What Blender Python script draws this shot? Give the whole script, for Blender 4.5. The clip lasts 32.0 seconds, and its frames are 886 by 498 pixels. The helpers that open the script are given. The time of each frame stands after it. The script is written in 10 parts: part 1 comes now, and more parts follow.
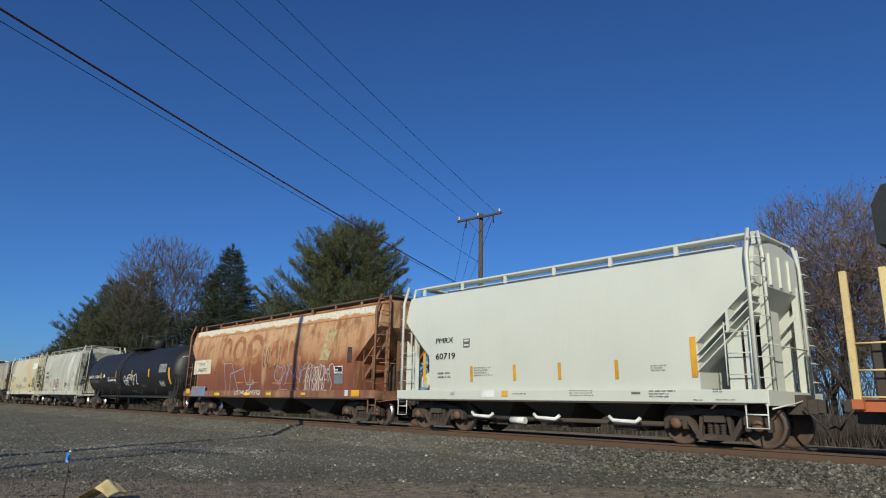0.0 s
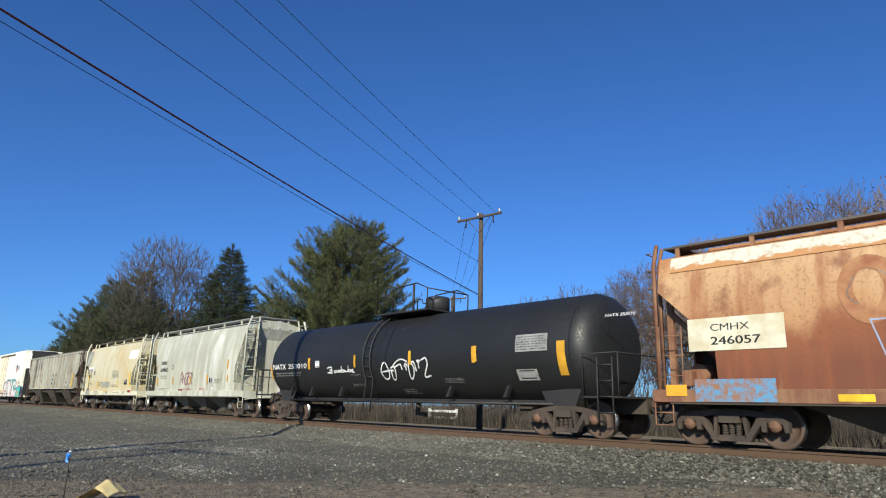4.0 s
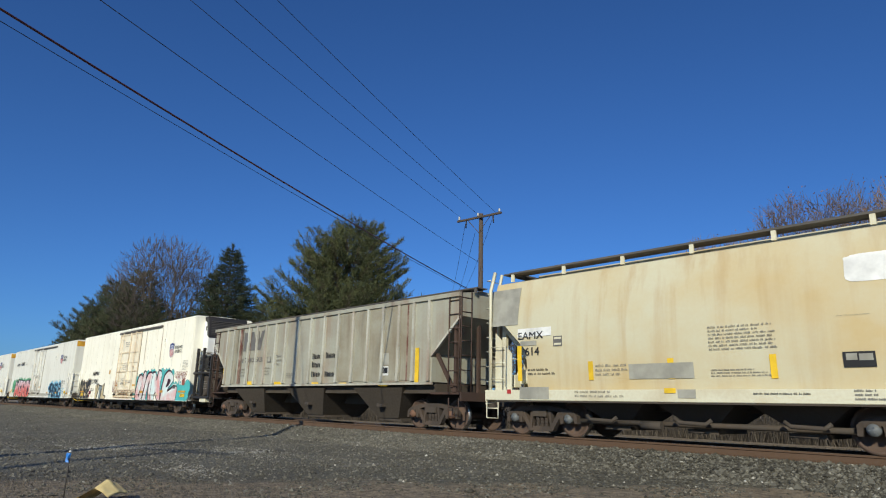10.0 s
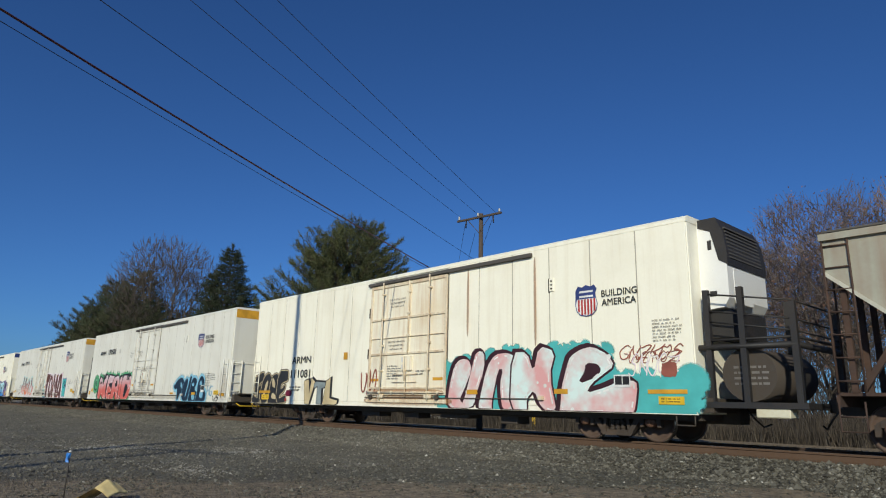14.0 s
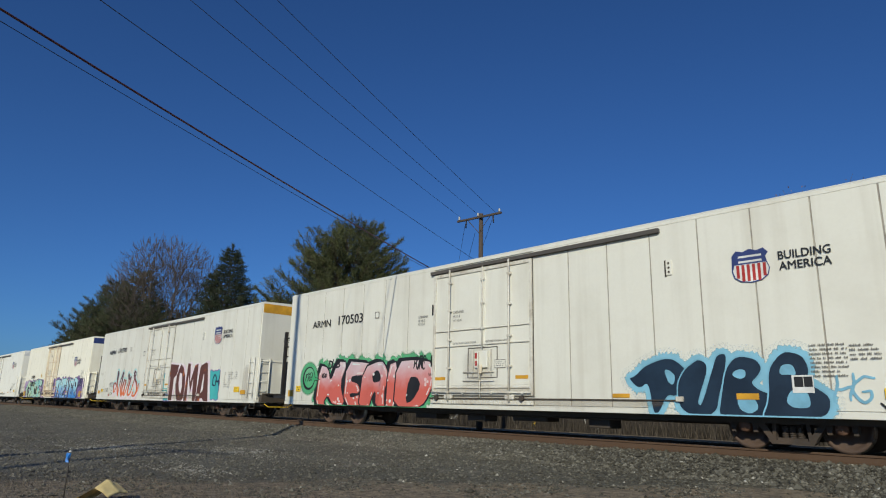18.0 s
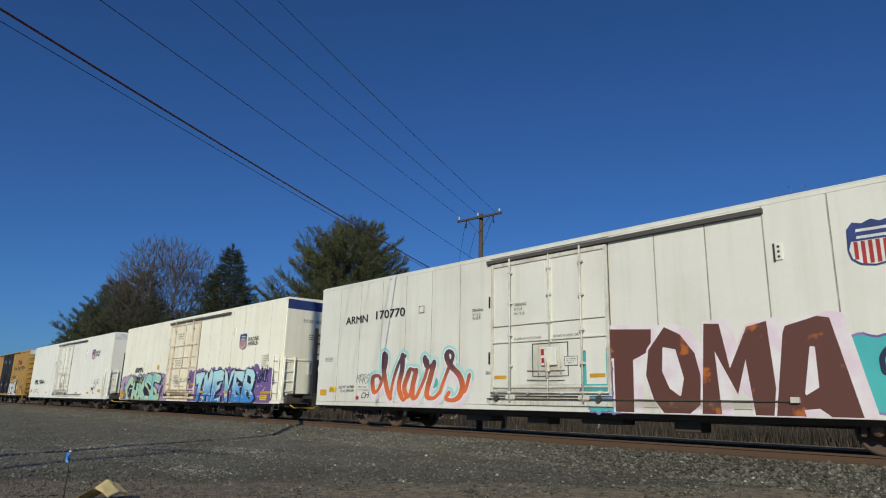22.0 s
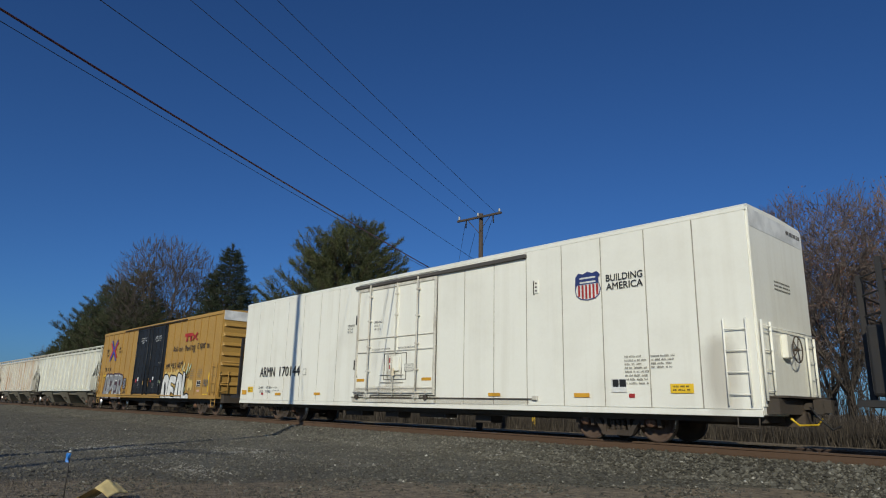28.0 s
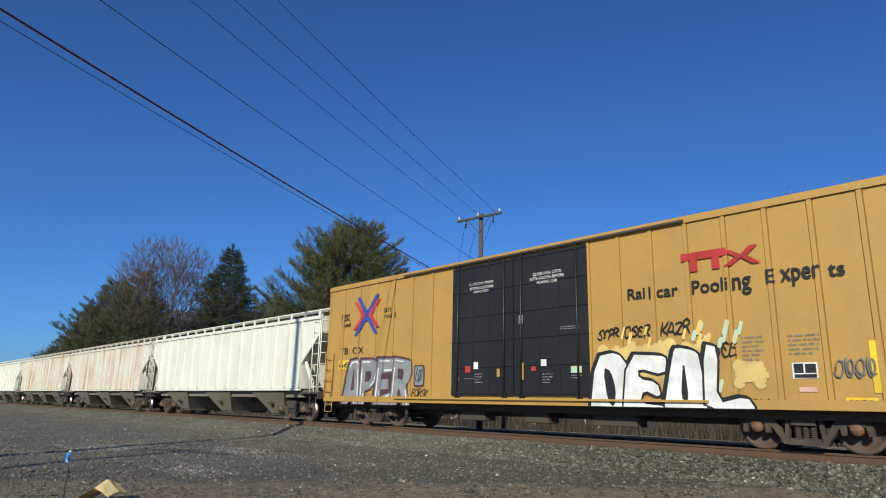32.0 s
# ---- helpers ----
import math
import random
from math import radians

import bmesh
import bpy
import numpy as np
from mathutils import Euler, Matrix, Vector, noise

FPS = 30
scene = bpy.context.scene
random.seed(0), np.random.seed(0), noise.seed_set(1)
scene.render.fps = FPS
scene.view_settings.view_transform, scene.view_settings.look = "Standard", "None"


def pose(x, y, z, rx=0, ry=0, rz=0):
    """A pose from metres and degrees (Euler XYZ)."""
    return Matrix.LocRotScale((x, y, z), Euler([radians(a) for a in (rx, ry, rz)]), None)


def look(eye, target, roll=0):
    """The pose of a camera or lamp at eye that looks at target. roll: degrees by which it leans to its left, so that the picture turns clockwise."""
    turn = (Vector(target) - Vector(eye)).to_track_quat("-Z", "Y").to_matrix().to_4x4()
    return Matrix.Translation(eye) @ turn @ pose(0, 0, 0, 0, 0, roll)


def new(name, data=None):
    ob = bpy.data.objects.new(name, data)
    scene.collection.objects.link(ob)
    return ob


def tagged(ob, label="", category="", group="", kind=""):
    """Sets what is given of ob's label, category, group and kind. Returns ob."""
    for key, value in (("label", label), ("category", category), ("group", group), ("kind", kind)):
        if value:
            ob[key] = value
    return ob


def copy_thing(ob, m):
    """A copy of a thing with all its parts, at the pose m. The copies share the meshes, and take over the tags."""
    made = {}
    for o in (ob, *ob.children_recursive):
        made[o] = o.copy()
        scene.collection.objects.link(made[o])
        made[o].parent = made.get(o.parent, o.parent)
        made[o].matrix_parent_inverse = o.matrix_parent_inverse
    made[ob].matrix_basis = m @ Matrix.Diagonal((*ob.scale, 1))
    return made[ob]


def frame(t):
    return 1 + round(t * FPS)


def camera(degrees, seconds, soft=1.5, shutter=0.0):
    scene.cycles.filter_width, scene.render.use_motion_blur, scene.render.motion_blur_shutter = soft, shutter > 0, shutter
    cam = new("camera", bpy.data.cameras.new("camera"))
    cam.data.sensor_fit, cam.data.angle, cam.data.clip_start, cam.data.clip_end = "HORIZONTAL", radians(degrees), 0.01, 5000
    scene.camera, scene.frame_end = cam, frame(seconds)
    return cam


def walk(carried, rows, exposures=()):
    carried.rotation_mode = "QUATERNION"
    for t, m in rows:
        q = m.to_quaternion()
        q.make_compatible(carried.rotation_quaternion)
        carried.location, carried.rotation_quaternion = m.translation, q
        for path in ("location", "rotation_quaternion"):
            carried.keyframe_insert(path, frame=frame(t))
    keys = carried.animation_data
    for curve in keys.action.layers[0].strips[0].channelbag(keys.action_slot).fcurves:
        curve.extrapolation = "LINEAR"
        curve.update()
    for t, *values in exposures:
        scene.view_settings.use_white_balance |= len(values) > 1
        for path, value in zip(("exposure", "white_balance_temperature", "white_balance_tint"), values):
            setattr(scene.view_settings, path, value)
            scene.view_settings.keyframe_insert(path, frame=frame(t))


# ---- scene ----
import itertools
from functools import lru_cache

import mathutils

# World: x runs along the track (the train goes towards +x), y away from the camera, z up; z = 0 is the top of the rails.
H = 0.722            # the lens over the rails
TRACK_Y = 15.05      # centre line of the track
GROUND_Z = -0.50     # the gravel beside the track

cam = camera(68.95, 32.0, soft=1.1, shutter=0.02)
EYE = Vector((0.0, 0.0, H))
VIEW = look(EYE, EYE + Vector((-0.71298, 0.66039, 0.23570)), 1.294)
walk(cam, [(0.0, VIEW), (32.0, VIEW)], exposures=[(0.0, 0.10), (1.0, 0.20), (2.0, 0.45), (3.0, 0.56), (6.0, 0.62), (7.0, 0.45), (8.0, 0.22), (9.0, 0.20), (12.0, 0.18), (13.0, 0.15), (14.0, -0.10), (17.0, -0.34), (18.0, -0.18), (21.0, -0.18), (23.0, -0.28), (24.0, -0.26), (26.0, -0.30), (29.0, -0.38), (30.0, -0.32), (31.0, -0.03), (32.0, 0.35)])


def rolled(t):
    """How far the train has gone at t seconds, counted from 16 s, in metres."""
    u = (t - 16.0) / 16.0
    return 13.45 * (0.50416 * (t - 16.0) + 0.14198 * u ** 2 - 0.00516 * u ** 3 - 0.00792 * u ** 4)


# ---- light ----
SUN_EL = radians(24.0)
SUN_H = Vector((0.527, -0.850))
SUN_TO = Vector((SUN_H.x * math.cos(SUN_EL), SUN_H.y * math.cos(SUN_EL), math.sin(SUN_EL)))
world = bpy.data.worlds.new("sky")
scene.world = world
world.use_nodes = True
wn, wl = world.node_tree.nodes, world.node_tree.links
wn.clear()
sky = wn.new("ShaderNodeTexSky")
sky.sky_type, sky.sun_disc = "NISHITA", False
sky.sun_elevation, sky.sun_rotation = SUN_EL, radians(148.2)
sky.altitude, sky.air_density, sky.dust_density, sky.ozone_density = 1500.0, 1.0, 2.6, 5.0
bg = wn.new("ShaderNodeBackground")
bg.inputs["Strength"].default_value = 0.075
wo = wn.new("ShaderNodeOutputWorld")
deep = wn.new("ShaderNodeMix")
deep.data_type, deep.blend_type = "RGBA", "MULTIPLY"
deep.inputs[0].default_value = 1.0
deep.inputs[7].default_value = (0.51, 0.86, 1.25, 1.0)
wl.new(sky.outputs["Color"], deep.inputs[6])
wl.new(deep.outputs[2], bg.inputs["Color"])
wl.new(bg.outputs["Background"], wo.inputs["Surface"])
sun_data = bpy.data.lights.new("sun", "SUN")
sun_data.energy, sun_data.angle, sun_data.color = 3.8, radians(0.53), (1.0, 0.945, 0.75)
sun = new("sun", sun_data)
sun.matrix_world = look(SUN_TO * 100.0, (0, 0, 0))


# ---- materials ----
def nodes_of(name):
    m = bpy.data.materials.new(name)
    m.use_nodes = True
    nt = m.node_tree
    return m, nt, nt.nodes["Principled BSDF"]


def noise_of(nt, coord, scale, detail=4.0, stretch=(1, 1, 1), rough=0.55):
    mp = nt.nodes.new("ShaderNodeMapping")
    mp.inputs["Scale"].default_value = stretch
    nt.links.new(coord, mp.inputs["Vector"])
    n = nt.nodes.new("ShaderNodeTexNoise")
    n.inputs["Scale"].default_value, n.inputs["Detail"].default_value, n.inputs["Roughness"].default_value = scale, detail, rough
    nt.links.new(mp.outputs["Vector"], n.inputs["Vector"])
    return n.outputs["Fac"]


def ramp_of(nt, value, stops):
    r = nt.nodes.new("ShaderNodeValToRGB")
    while len(r.color_ramp.elements) < len(stops):
        r.color_ramp.elements.new(0.5)
    for e, (p, c) in zip(r.color_ramp.elements, stops):
        e.position, e.color = p, (*c, 1.0) if len(c) == 3 else c
    nt.links.new(value, r.inputs["Fac"])
    return r.outputs["Color"]


def mixed(nt, fac, a, b, mode="MIX"):
    mx = nt.nodes.new("ShaderNodeMix")
    mx.data_type, mx.blend_type = "RGBA", mode
    for sock, val in ((mx.inputs[0], fac), (mx.inputs[6], a), (mx.inputs[7], b)):
        if isinstance(val, (int, float)):
            sock.default_value = val
        elif isinstance(val, tuple):
            sock.default_value = (*val, 1.0)
        else:
            nt.links.new(val, sock)
    return mx.outputs[2]


def bumped(nt, bsdf, height, strength=0.2, distance=0.01):
    b = nt.nodes.new("ShaderNodeBump")
    b.inputs["Strength"].default_value, b.inputs["Distance"].default_value = strength, distance
    nt.links.new(height, b.inputs["Height"])
    nt.links.new(b.outputs["Normal"], bsdf.inputs["Normal"])


def coords(nt, which="Object"):
    return nt.nodes.new("ShaderNodeTexCoord").outputs[which]


def grey(k):
    return (k, k, k)


@lru_cache(None)
def paint(name, col, dirt=(0.10, 0.075, 0.05), amount=0.35, rough=0.5, metal=0.0, streak=0.0, streak_col=(0.18, 0.07, 0.03),
          blotch=0.5, low=0.46, seed=0.0, streak_size=5.0, grain=0.16):
    """Weathered paint: blotches of dirt, fine grain and runs down the sides."""
    m, nt, b = nodes_of(name)
    c = coords(nt)
    mp = nt.nodes.new("ShaderNodeMapping")
    mp.inputs["Location"].default_value = (seed * 7.3, seed * 3.1, seed)
    nt.links.new(c, mp.inputs["Vector"])
    c = mp.outputs["Vector"]
    big = noise_of(nt, c, blotch, 5.0, (1, 1, 1.2))
    fine = noise_of(nt, c, 14.0, 6.0)
    mask = ramp_of(nt, big, [(low, grey(0)), (0.75, grey(amount))])
    out = mixed(nt, mask, col, dirt)
    out = mixed(nt, ramp_of(nt, fine, [(0.35, grey(grain)), (0.65, grey(0))]), out, dirt)
    if streak:
        run = noise_of(nt, c, streak_size, 4.0, (1, 1, 0.05))
        area = noise_of(nt, c, 0.45, 3.0)
        both = nt.nodes.new("ShaderNodeMath")
        both.operation = "MULTIPLY"
        nt.links.new(ramp_of(nt, run, [(0.48, grey(0)), (0.66, grey(1))]), both.inputs[0])
        nt.links.new(ramp_of(nt, area, [(0.38, grey(0.15)), (0.62, grey(streak))]), both.inputs[1])
        out = mixed(nt, both.outputs[0], out, streak_col)
    nt.links.new(out, b.inputs["Base Color"])
    nt.links.new(ramp_of(nt, fine, [(0.3, grey(min(1, rough + 0.15))), (0.7, grey(max(0.05, rough - 0.1)))]), b.inputs["Roughness"])
    b.inputs["Metallic"].default_value = metal
    bumped(nt, b, fine, 0.12, 0.006)
    return m


@lru_cache(None)
def flat_paint(name, col, rough=0.55, col2=None, scale=2.0):
    """Sprayed or stencilled paint."""
    m, nt, b = nodes_of(name)
    c = coords(nt)
    n = noise_of(nt, c, scale, 4.0)
    dark = col2 or tuple(k * 0.72 for k in col)
    nt.links.new(ramp_of(nt, n, [(0.38, dark), (0.62, col)]), b.inputs["Base Color"])
    b.inputs["Roughness"].default_value = rough
    return m


@lru_cache(None)
def fade_paint(name, low, high, z0, z1, rough=0.5):
    """Spray paint that fades from one colour to another up the wall."""
    m, nt, b = nodes_of(name)
    c = coords(nt)
    sep = nt.nodes.new("ShaderNodeSeparateXYZ")
    nt.links.new(c, sep.inputs[0])
    n = noise_of(nt, c, 1.6, 3.0)
    add = nt.nodes.new("ShaderNodeMath")
    add.operation = "MULTIPLY_ADD"
    nt.links.new(n, add.inputs[0])
    add.inputs[1].default_value = 0.9
    nt.links.new(sep.outputs["Z"], add.inputs[2])
    rng = nt.nodes.new("ShaderNodeMapRange")
    rng.inputs["From Min"].default_value, rng.inputs["From Max"].default_value = z0 + 0.45, z1 + 0.45
    nt.links.new(add.outputs[0], rng.inputs["Value"])
    nt.links.new(ramp_of(nt, rng.outputs["Result"], [(0.2, low), (0.8, high)]), b.inputs["Base Color"])
    b.inputs["Roughness"].default_value = rough
    return m


@lru_cache(None)
def overspray(name, col, strong=1.0):
    """Thin sprayed paint that fades out in specks."""
    m, nt, b = nodes_of(name)
    c = coords(nt)
    nt.links.new(ramp_of(nt, noise_of(nt, c, 2.0, 4.0), [(0.35, tuple(k * 0.82 for k in col)), (0.65, col)]), b.inputs["Base Color"])
    at = nt.nodes.new("ShaderNodeAttribute")
    at.attribute_name = "spray"
    soft = nt.nodes.new("ShaderNodeMath")
    soft.operation = "MULTIPLY_ADD"
    nt.links.new(noise_of(nt, c, 26.0, 3.0), soft.inputs[0])
    soft.inputs[1].default_value = 0.55
    nt.links.new(at.outputs["Fac"], soft.inputs[2])
    nt.links.new(ramp_of(nt, soft.outputs[0], [(0.24, grey(0)), (0.95, grey(strong))]), b.inputs["Alpha"])
    b.inputs["Roughness"].default_value = 0.6
    return m


WHITE = paint("white_paint", (0.745, 0.735, 0.665), dirt=(0.46, 0.43, 0.36), amount=0.3, low=0.46, streak=0.34, streak_col=(0.50, 0.465, 0.39), grain=0.05, streak_size=3.0)
BRIGHT_WHITE = paint("bright_white_paint", (0.87, 0.86, 0.785), dirt=(0.55, 0.52, 0.44), amount=0.25, low=0.48, streak=0.25, streak_col=(0.62, 0.58, 0.48), grain=0.05, streak_size=3.0, seed=9.4)
CREAM = paint("cream_paint", (0.92, 0.89, 0.76), dirt=(0.5, 0.44, 0.32), amount=0.2, low=0.5, streak=0.18, streak_col=(0.55, 0.44, 0.27), seed=3.0, grain=0.05)
DOOR_CREAM = paint("rust_stained_door", (0.85, 0.80, 0.655), dirt=(0.56, 0.40, 0.20), amount=0.35, streak=0.40, streak_col=(0.48, 0.24, 0.08), seed=2.0, grain=0.07)
WHITE_TRIM = paint("grimy_white_door_frame", (0.69, 0.675, 0.61), dirt=(0.26, 0.19, 0.13), amount=0.6, low=0.50, blotch=1.3, streak=0.5, streak_col=(0.34, 0.26, 0.18), seed=7.2, grain=0.22)
DOOR_TRIM = paint("rusting_door_frame", (0.78, 0.71, 0.55), dirt=(0.40, 0.21, 0.08), amount=0.55, low=0.46, blotch=1.2, streak=0.5, streak_col=(0.36, 0.18, 0.07), seed=2.2, grain=0.2)
GREY_WHITE = paint("pale_grey_paint", (0.555, 0.57, 0.51), dirt=(0.42, 0.42, 0.37), amount=0.2, streak=0.12, streak_col=(0.50, 0.50, 0.44), seed=5.0, grain=0.05)
PALE_GREY = paint("dusty_grey_paint", (0.45, 0.44, 0.355), dirt=(0.27, 0.25, 0.19), amount=0.5, grain=0.06, streak=0.6, streak_col=(0.82, 0.82, 0.80), seed=1.0, streak_size=2.5)
YELLOWED = paint("yellowed_paint", (0.57, 0.54, 0.395), dirt=(0.53, 0.375, 0.155), amount=0.95, low=0.42, blotch=0.32, streak=0.45, streak_col=(0.42, 0.27, 0.12), seed=4.0, grain=0.08, streak_size=3.0)
YELLOWED_TRIM = paint("yellowed_trim", (0.64, 0.62, 0.48), dirt=(0.40, 0.28, 0.14), amount=0.5, seed=6.0, blotch=1.0)


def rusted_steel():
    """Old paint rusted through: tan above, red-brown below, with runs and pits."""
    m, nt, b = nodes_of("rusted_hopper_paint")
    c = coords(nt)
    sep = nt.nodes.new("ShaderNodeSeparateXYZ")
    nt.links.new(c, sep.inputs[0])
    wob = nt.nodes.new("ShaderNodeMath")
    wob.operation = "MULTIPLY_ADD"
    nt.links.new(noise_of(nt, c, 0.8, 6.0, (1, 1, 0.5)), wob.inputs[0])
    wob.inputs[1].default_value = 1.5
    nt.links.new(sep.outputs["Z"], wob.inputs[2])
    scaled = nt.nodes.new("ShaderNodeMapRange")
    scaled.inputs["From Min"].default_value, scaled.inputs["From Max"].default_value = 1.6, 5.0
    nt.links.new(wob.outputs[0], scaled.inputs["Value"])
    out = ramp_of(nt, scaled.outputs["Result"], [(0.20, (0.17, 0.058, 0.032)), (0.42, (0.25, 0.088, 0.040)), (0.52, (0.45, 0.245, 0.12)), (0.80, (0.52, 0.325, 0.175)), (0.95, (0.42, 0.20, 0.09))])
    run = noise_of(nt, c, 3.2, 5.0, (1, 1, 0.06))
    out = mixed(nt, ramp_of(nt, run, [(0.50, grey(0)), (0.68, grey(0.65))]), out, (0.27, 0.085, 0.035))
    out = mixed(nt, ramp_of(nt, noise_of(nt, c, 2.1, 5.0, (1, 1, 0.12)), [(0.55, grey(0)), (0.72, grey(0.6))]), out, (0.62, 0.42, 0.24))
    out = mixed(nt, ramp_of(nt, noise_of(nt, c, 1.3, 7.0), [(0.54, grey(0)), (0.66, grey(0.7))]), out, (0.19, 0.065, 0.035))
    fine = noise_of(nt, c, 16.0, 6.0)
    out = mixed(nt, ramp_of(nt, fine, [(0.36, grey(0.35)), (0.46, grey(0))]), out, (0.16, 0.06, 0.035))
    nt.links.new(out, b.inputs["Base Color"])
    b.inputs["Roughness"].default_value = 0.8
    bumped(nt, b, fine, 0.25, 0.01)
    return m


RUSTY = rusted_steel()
RUST_TRIM = paint("rust_trim", (0.17, 0.068, 0.042), dirt=(0.33, 0.19, 0.10), amount=0.8, rough=0.8, seed=9.0, blotch=1.2, streak=0.4, streak_col=(0.45, 0.28, 0.15))
NW_GREY = paint("weathered_grey_paint", (0.36, 0.357, 0.295), dirt=(0.20, 0.155, 0.105), amount=0.65, low=0.44, grain=0.08, streak=0.6, streak_col=(0.24, 0.14, 0.09), seed=2.5, streak_size=2.2)
NW_RIB = paint("rib_grey_paint", (0.52, 0.515, 0.44), amount=0.5, streak=0.55, streak_col=(0.26, 0.11, 0.055), seed=3.5, streak_size=3.0)
FAR_WHITE = paint("hopper_white_paint", (0.72, 0.72, 0.64), grain=0.06, dirt=(0.4,0.36,0.28), amount=0.25, streak=0.2, streak_col=(0.4, 0.3, 0.18), seed=4.5)
FAR_RUST = paint("hopper_rust_paint", (0.66, 0.65, 0.58), dirt=(0.45, 0.26, 0.12), amount=0.3, streak=0.85, streak_col=(0.42, 0.20, 0.07), seed=5.5, streak_size=3.0)
BLACK = paint("tank_black_paint", (0.0125, 0.013, 0.014), dirt=(0.035, 0.032, 0.030), amount=0.3, rough=0.5, seed=6.5, grain=0.08)
BLACK_STEEL = paint("black_steel", (0.018, 0.018, 0.020), dirt=(0.06, 0.045, 0.035), amount=0.5, rough=0.6, seed=7.5)
UNDER = paint("underframe_grime", (0.052, 0.043, 0.036), dirt=(0.11, 0.076, 0.053), amount=0.6, rough=0.85, seed=1.5)
BOGIE = paint("bogie_grime", (0.046, 0.036, 0.030), dirt=(0.105, 0.072, 0.052), amount=0.7, rough=0.85, seed=0.5, blotch=1.5)
WHEEL_M = paint("wheel_rust", (0.080, 0.052, 0.040), dirt=(0.15, 0.09, 0.06), amount=0.6, rough=0.8, blotch=2.0)
TREAD = paint("worn_wheel_tread", (0.45, 0.44, 0.43), amount=0.2, rough=0.3, metal=1.0)
YELLOW_CAR = paint("yellow_boxcar_paint", (0.445, 0.262, 0.064), dirt=(0.30, 0.18, 0.065), amount=0.45, streak=0.2, streak_col=(0.34, 0.2, 0.08), seed=1.2)
ORANGE_CAR = paint("faded_orange_paint", (0.45, 0.12, 0.04), amount=0.4, seed=2.2)
YEL_POST = paint("pale_yellow_post", (0.72, 0.55, 0.25), amount=0.3, seed=2.9)
PALE_GRATING = paint("galvanised_steel_grating", (0.34, 0.34, 0.33), dirt=(0.16, 0.15, 0.14), amount=0.5, rough=0.6, metal=0.3)
GRATING = paint("dark_steel_grating", (0.07, 0.065, 0.06), dirt=(0.16, 0.13, 0.11), amount=0.5, rough=0.7)
WHITE_UNIT = paint("white_plastic_housing", (0.78, 0.78, 0.76), amount=0.1, grain=0.03, rough=0.35)
CONSPIC = flat_paint("yellow_reflector_tape", (0.70, 0.36, 0.03))
CONSPIC_Y = flat_paint("bright_yellow_tape", (0.85, 0.55, 0.03))
INK = flat_paint("black_stencil_paint", (0.02, 0.02, 0.022))
INK_GREY = flat_paint("faded_stencil_paint", (0.16, 0.15, 0.14))
PALE_INK = flat_paint("white_stencil_paint", (0.78, 0.78, 0.76))
DIM_WHITE = flat_paint("dim_white_stencil", (0.32, 0.32, 0.31))
RED_INK = flat_paint("red_stencil_paint", (0.45, 0.04, 0.04))
RED_LOGO = flat_paint("red_emblem_paint", (0.45, 0.035, 0.03))
BLUE_LOGO = flat_paint("blue_emblem_paint", (0.035, 0.06, 0.22))
CLEAN_WHITE = flat_paint("white_patch", (0.82, 0.82, 0.80))

SEAM_GRIME = flat_paint("seam_grime", (0.31, 0.28, 0.24), 0.8, (0.46, 0.425, 0.36), 3.0)
GRIME = overspray("brown_door_grime", (0.24, 0.17, 0.11), 0.22)
RUST_GRIME = overspray("rust_stain", (0.42, 0.20, 0.07), 0.55)

# ---- building blocks ----
def part(name, bm, material, parent=None, label="", smooth=False):
    """Links a bmesh as one mesh object, under a thing or a part."""
    me = bpy.data.meshes.new(name)
    bm.to_mesh(me)
    bm.free()
    return piece(name, me, material, parent, label, smooth)


def piece(name, me, material, parent=None, label="", smooth=False):
    if material is not None and not me.materials:
        for m in (material if isinstance(material, (list, tuple)) else (material,)):
            me.materials.append(m)
    if smooth:
        me.polygons.foreach_set("use_smooth", [True] * len(me.polygons))
    ob = new(name, me)
    ob.parent = parent
    return tagged(ob, label) if label else ob


def from_lists(name, verts, faces, material, parent=None, label="", smooth=False):
    me = bpy.data.meshes.new(name)
    me.from_pydata(verts, [], faces)
    return piece(name, me, material, parent, label, smooth)


def bx(bm, x0, x1, y0, y1, z0, z1, mi=0):
    v = [bm.verts.new((x, y, z)) for x in (x0, x1) for y in (y0, y1) for z in (z0, z1)]
    for f in ((0, 1, 3, 2), (4, 6, 7, 5), (0, 4, 5, 1), (2, 3, 7, 6), (0, 2, 6, 4), (1, 5, 7, 3)):
        bm.faces.new([v[i] for i in f]).material_index = mi
    return bm


def block(x0, x1, y0, y1, z0, z1, bevel=0.0, seg=1):
    bm = bmesh.new()
    bx(bm, min(x0, x1), max(x0, x1), min(y0, y1), max(y0, y1), min(z0, z1), max(z0, z1))
    if bevel:
        bmesh.ops.bevel(bm, geom=bm.edges[:], offset=bevel, segments=seg, profile=0.5, affect="EDGES")
    return bm


def tube(bm, p, q, r, n=6, r2=None, caps=True):
    p, q = Vector(p), Vector(q)
    d = (q - p).normalized()
    a = d.orthogonal().normalized()
    b = d.cross(a)
    r2 = r if r2 is None else r2
    rings = []
    for c, rr in ((p, r), (q, r2)):
        rings.append([bm.verts.new(c + (a * math.cos(k * math.tau / n) + b * math.sin(k * math.tau / n)) * rr) for k in range(n)])
    for k in range(n):
        f = bm.faces.new((rings[0][k], rings[0][(k + 1) % n], rings[1][(k + 1) % n], rings[1][k]))
        f.smooth = n > 5
    if caps:
        bm.faces.new(rings[0][::-1])
        bm.faces.new(rings[1])
    return bm


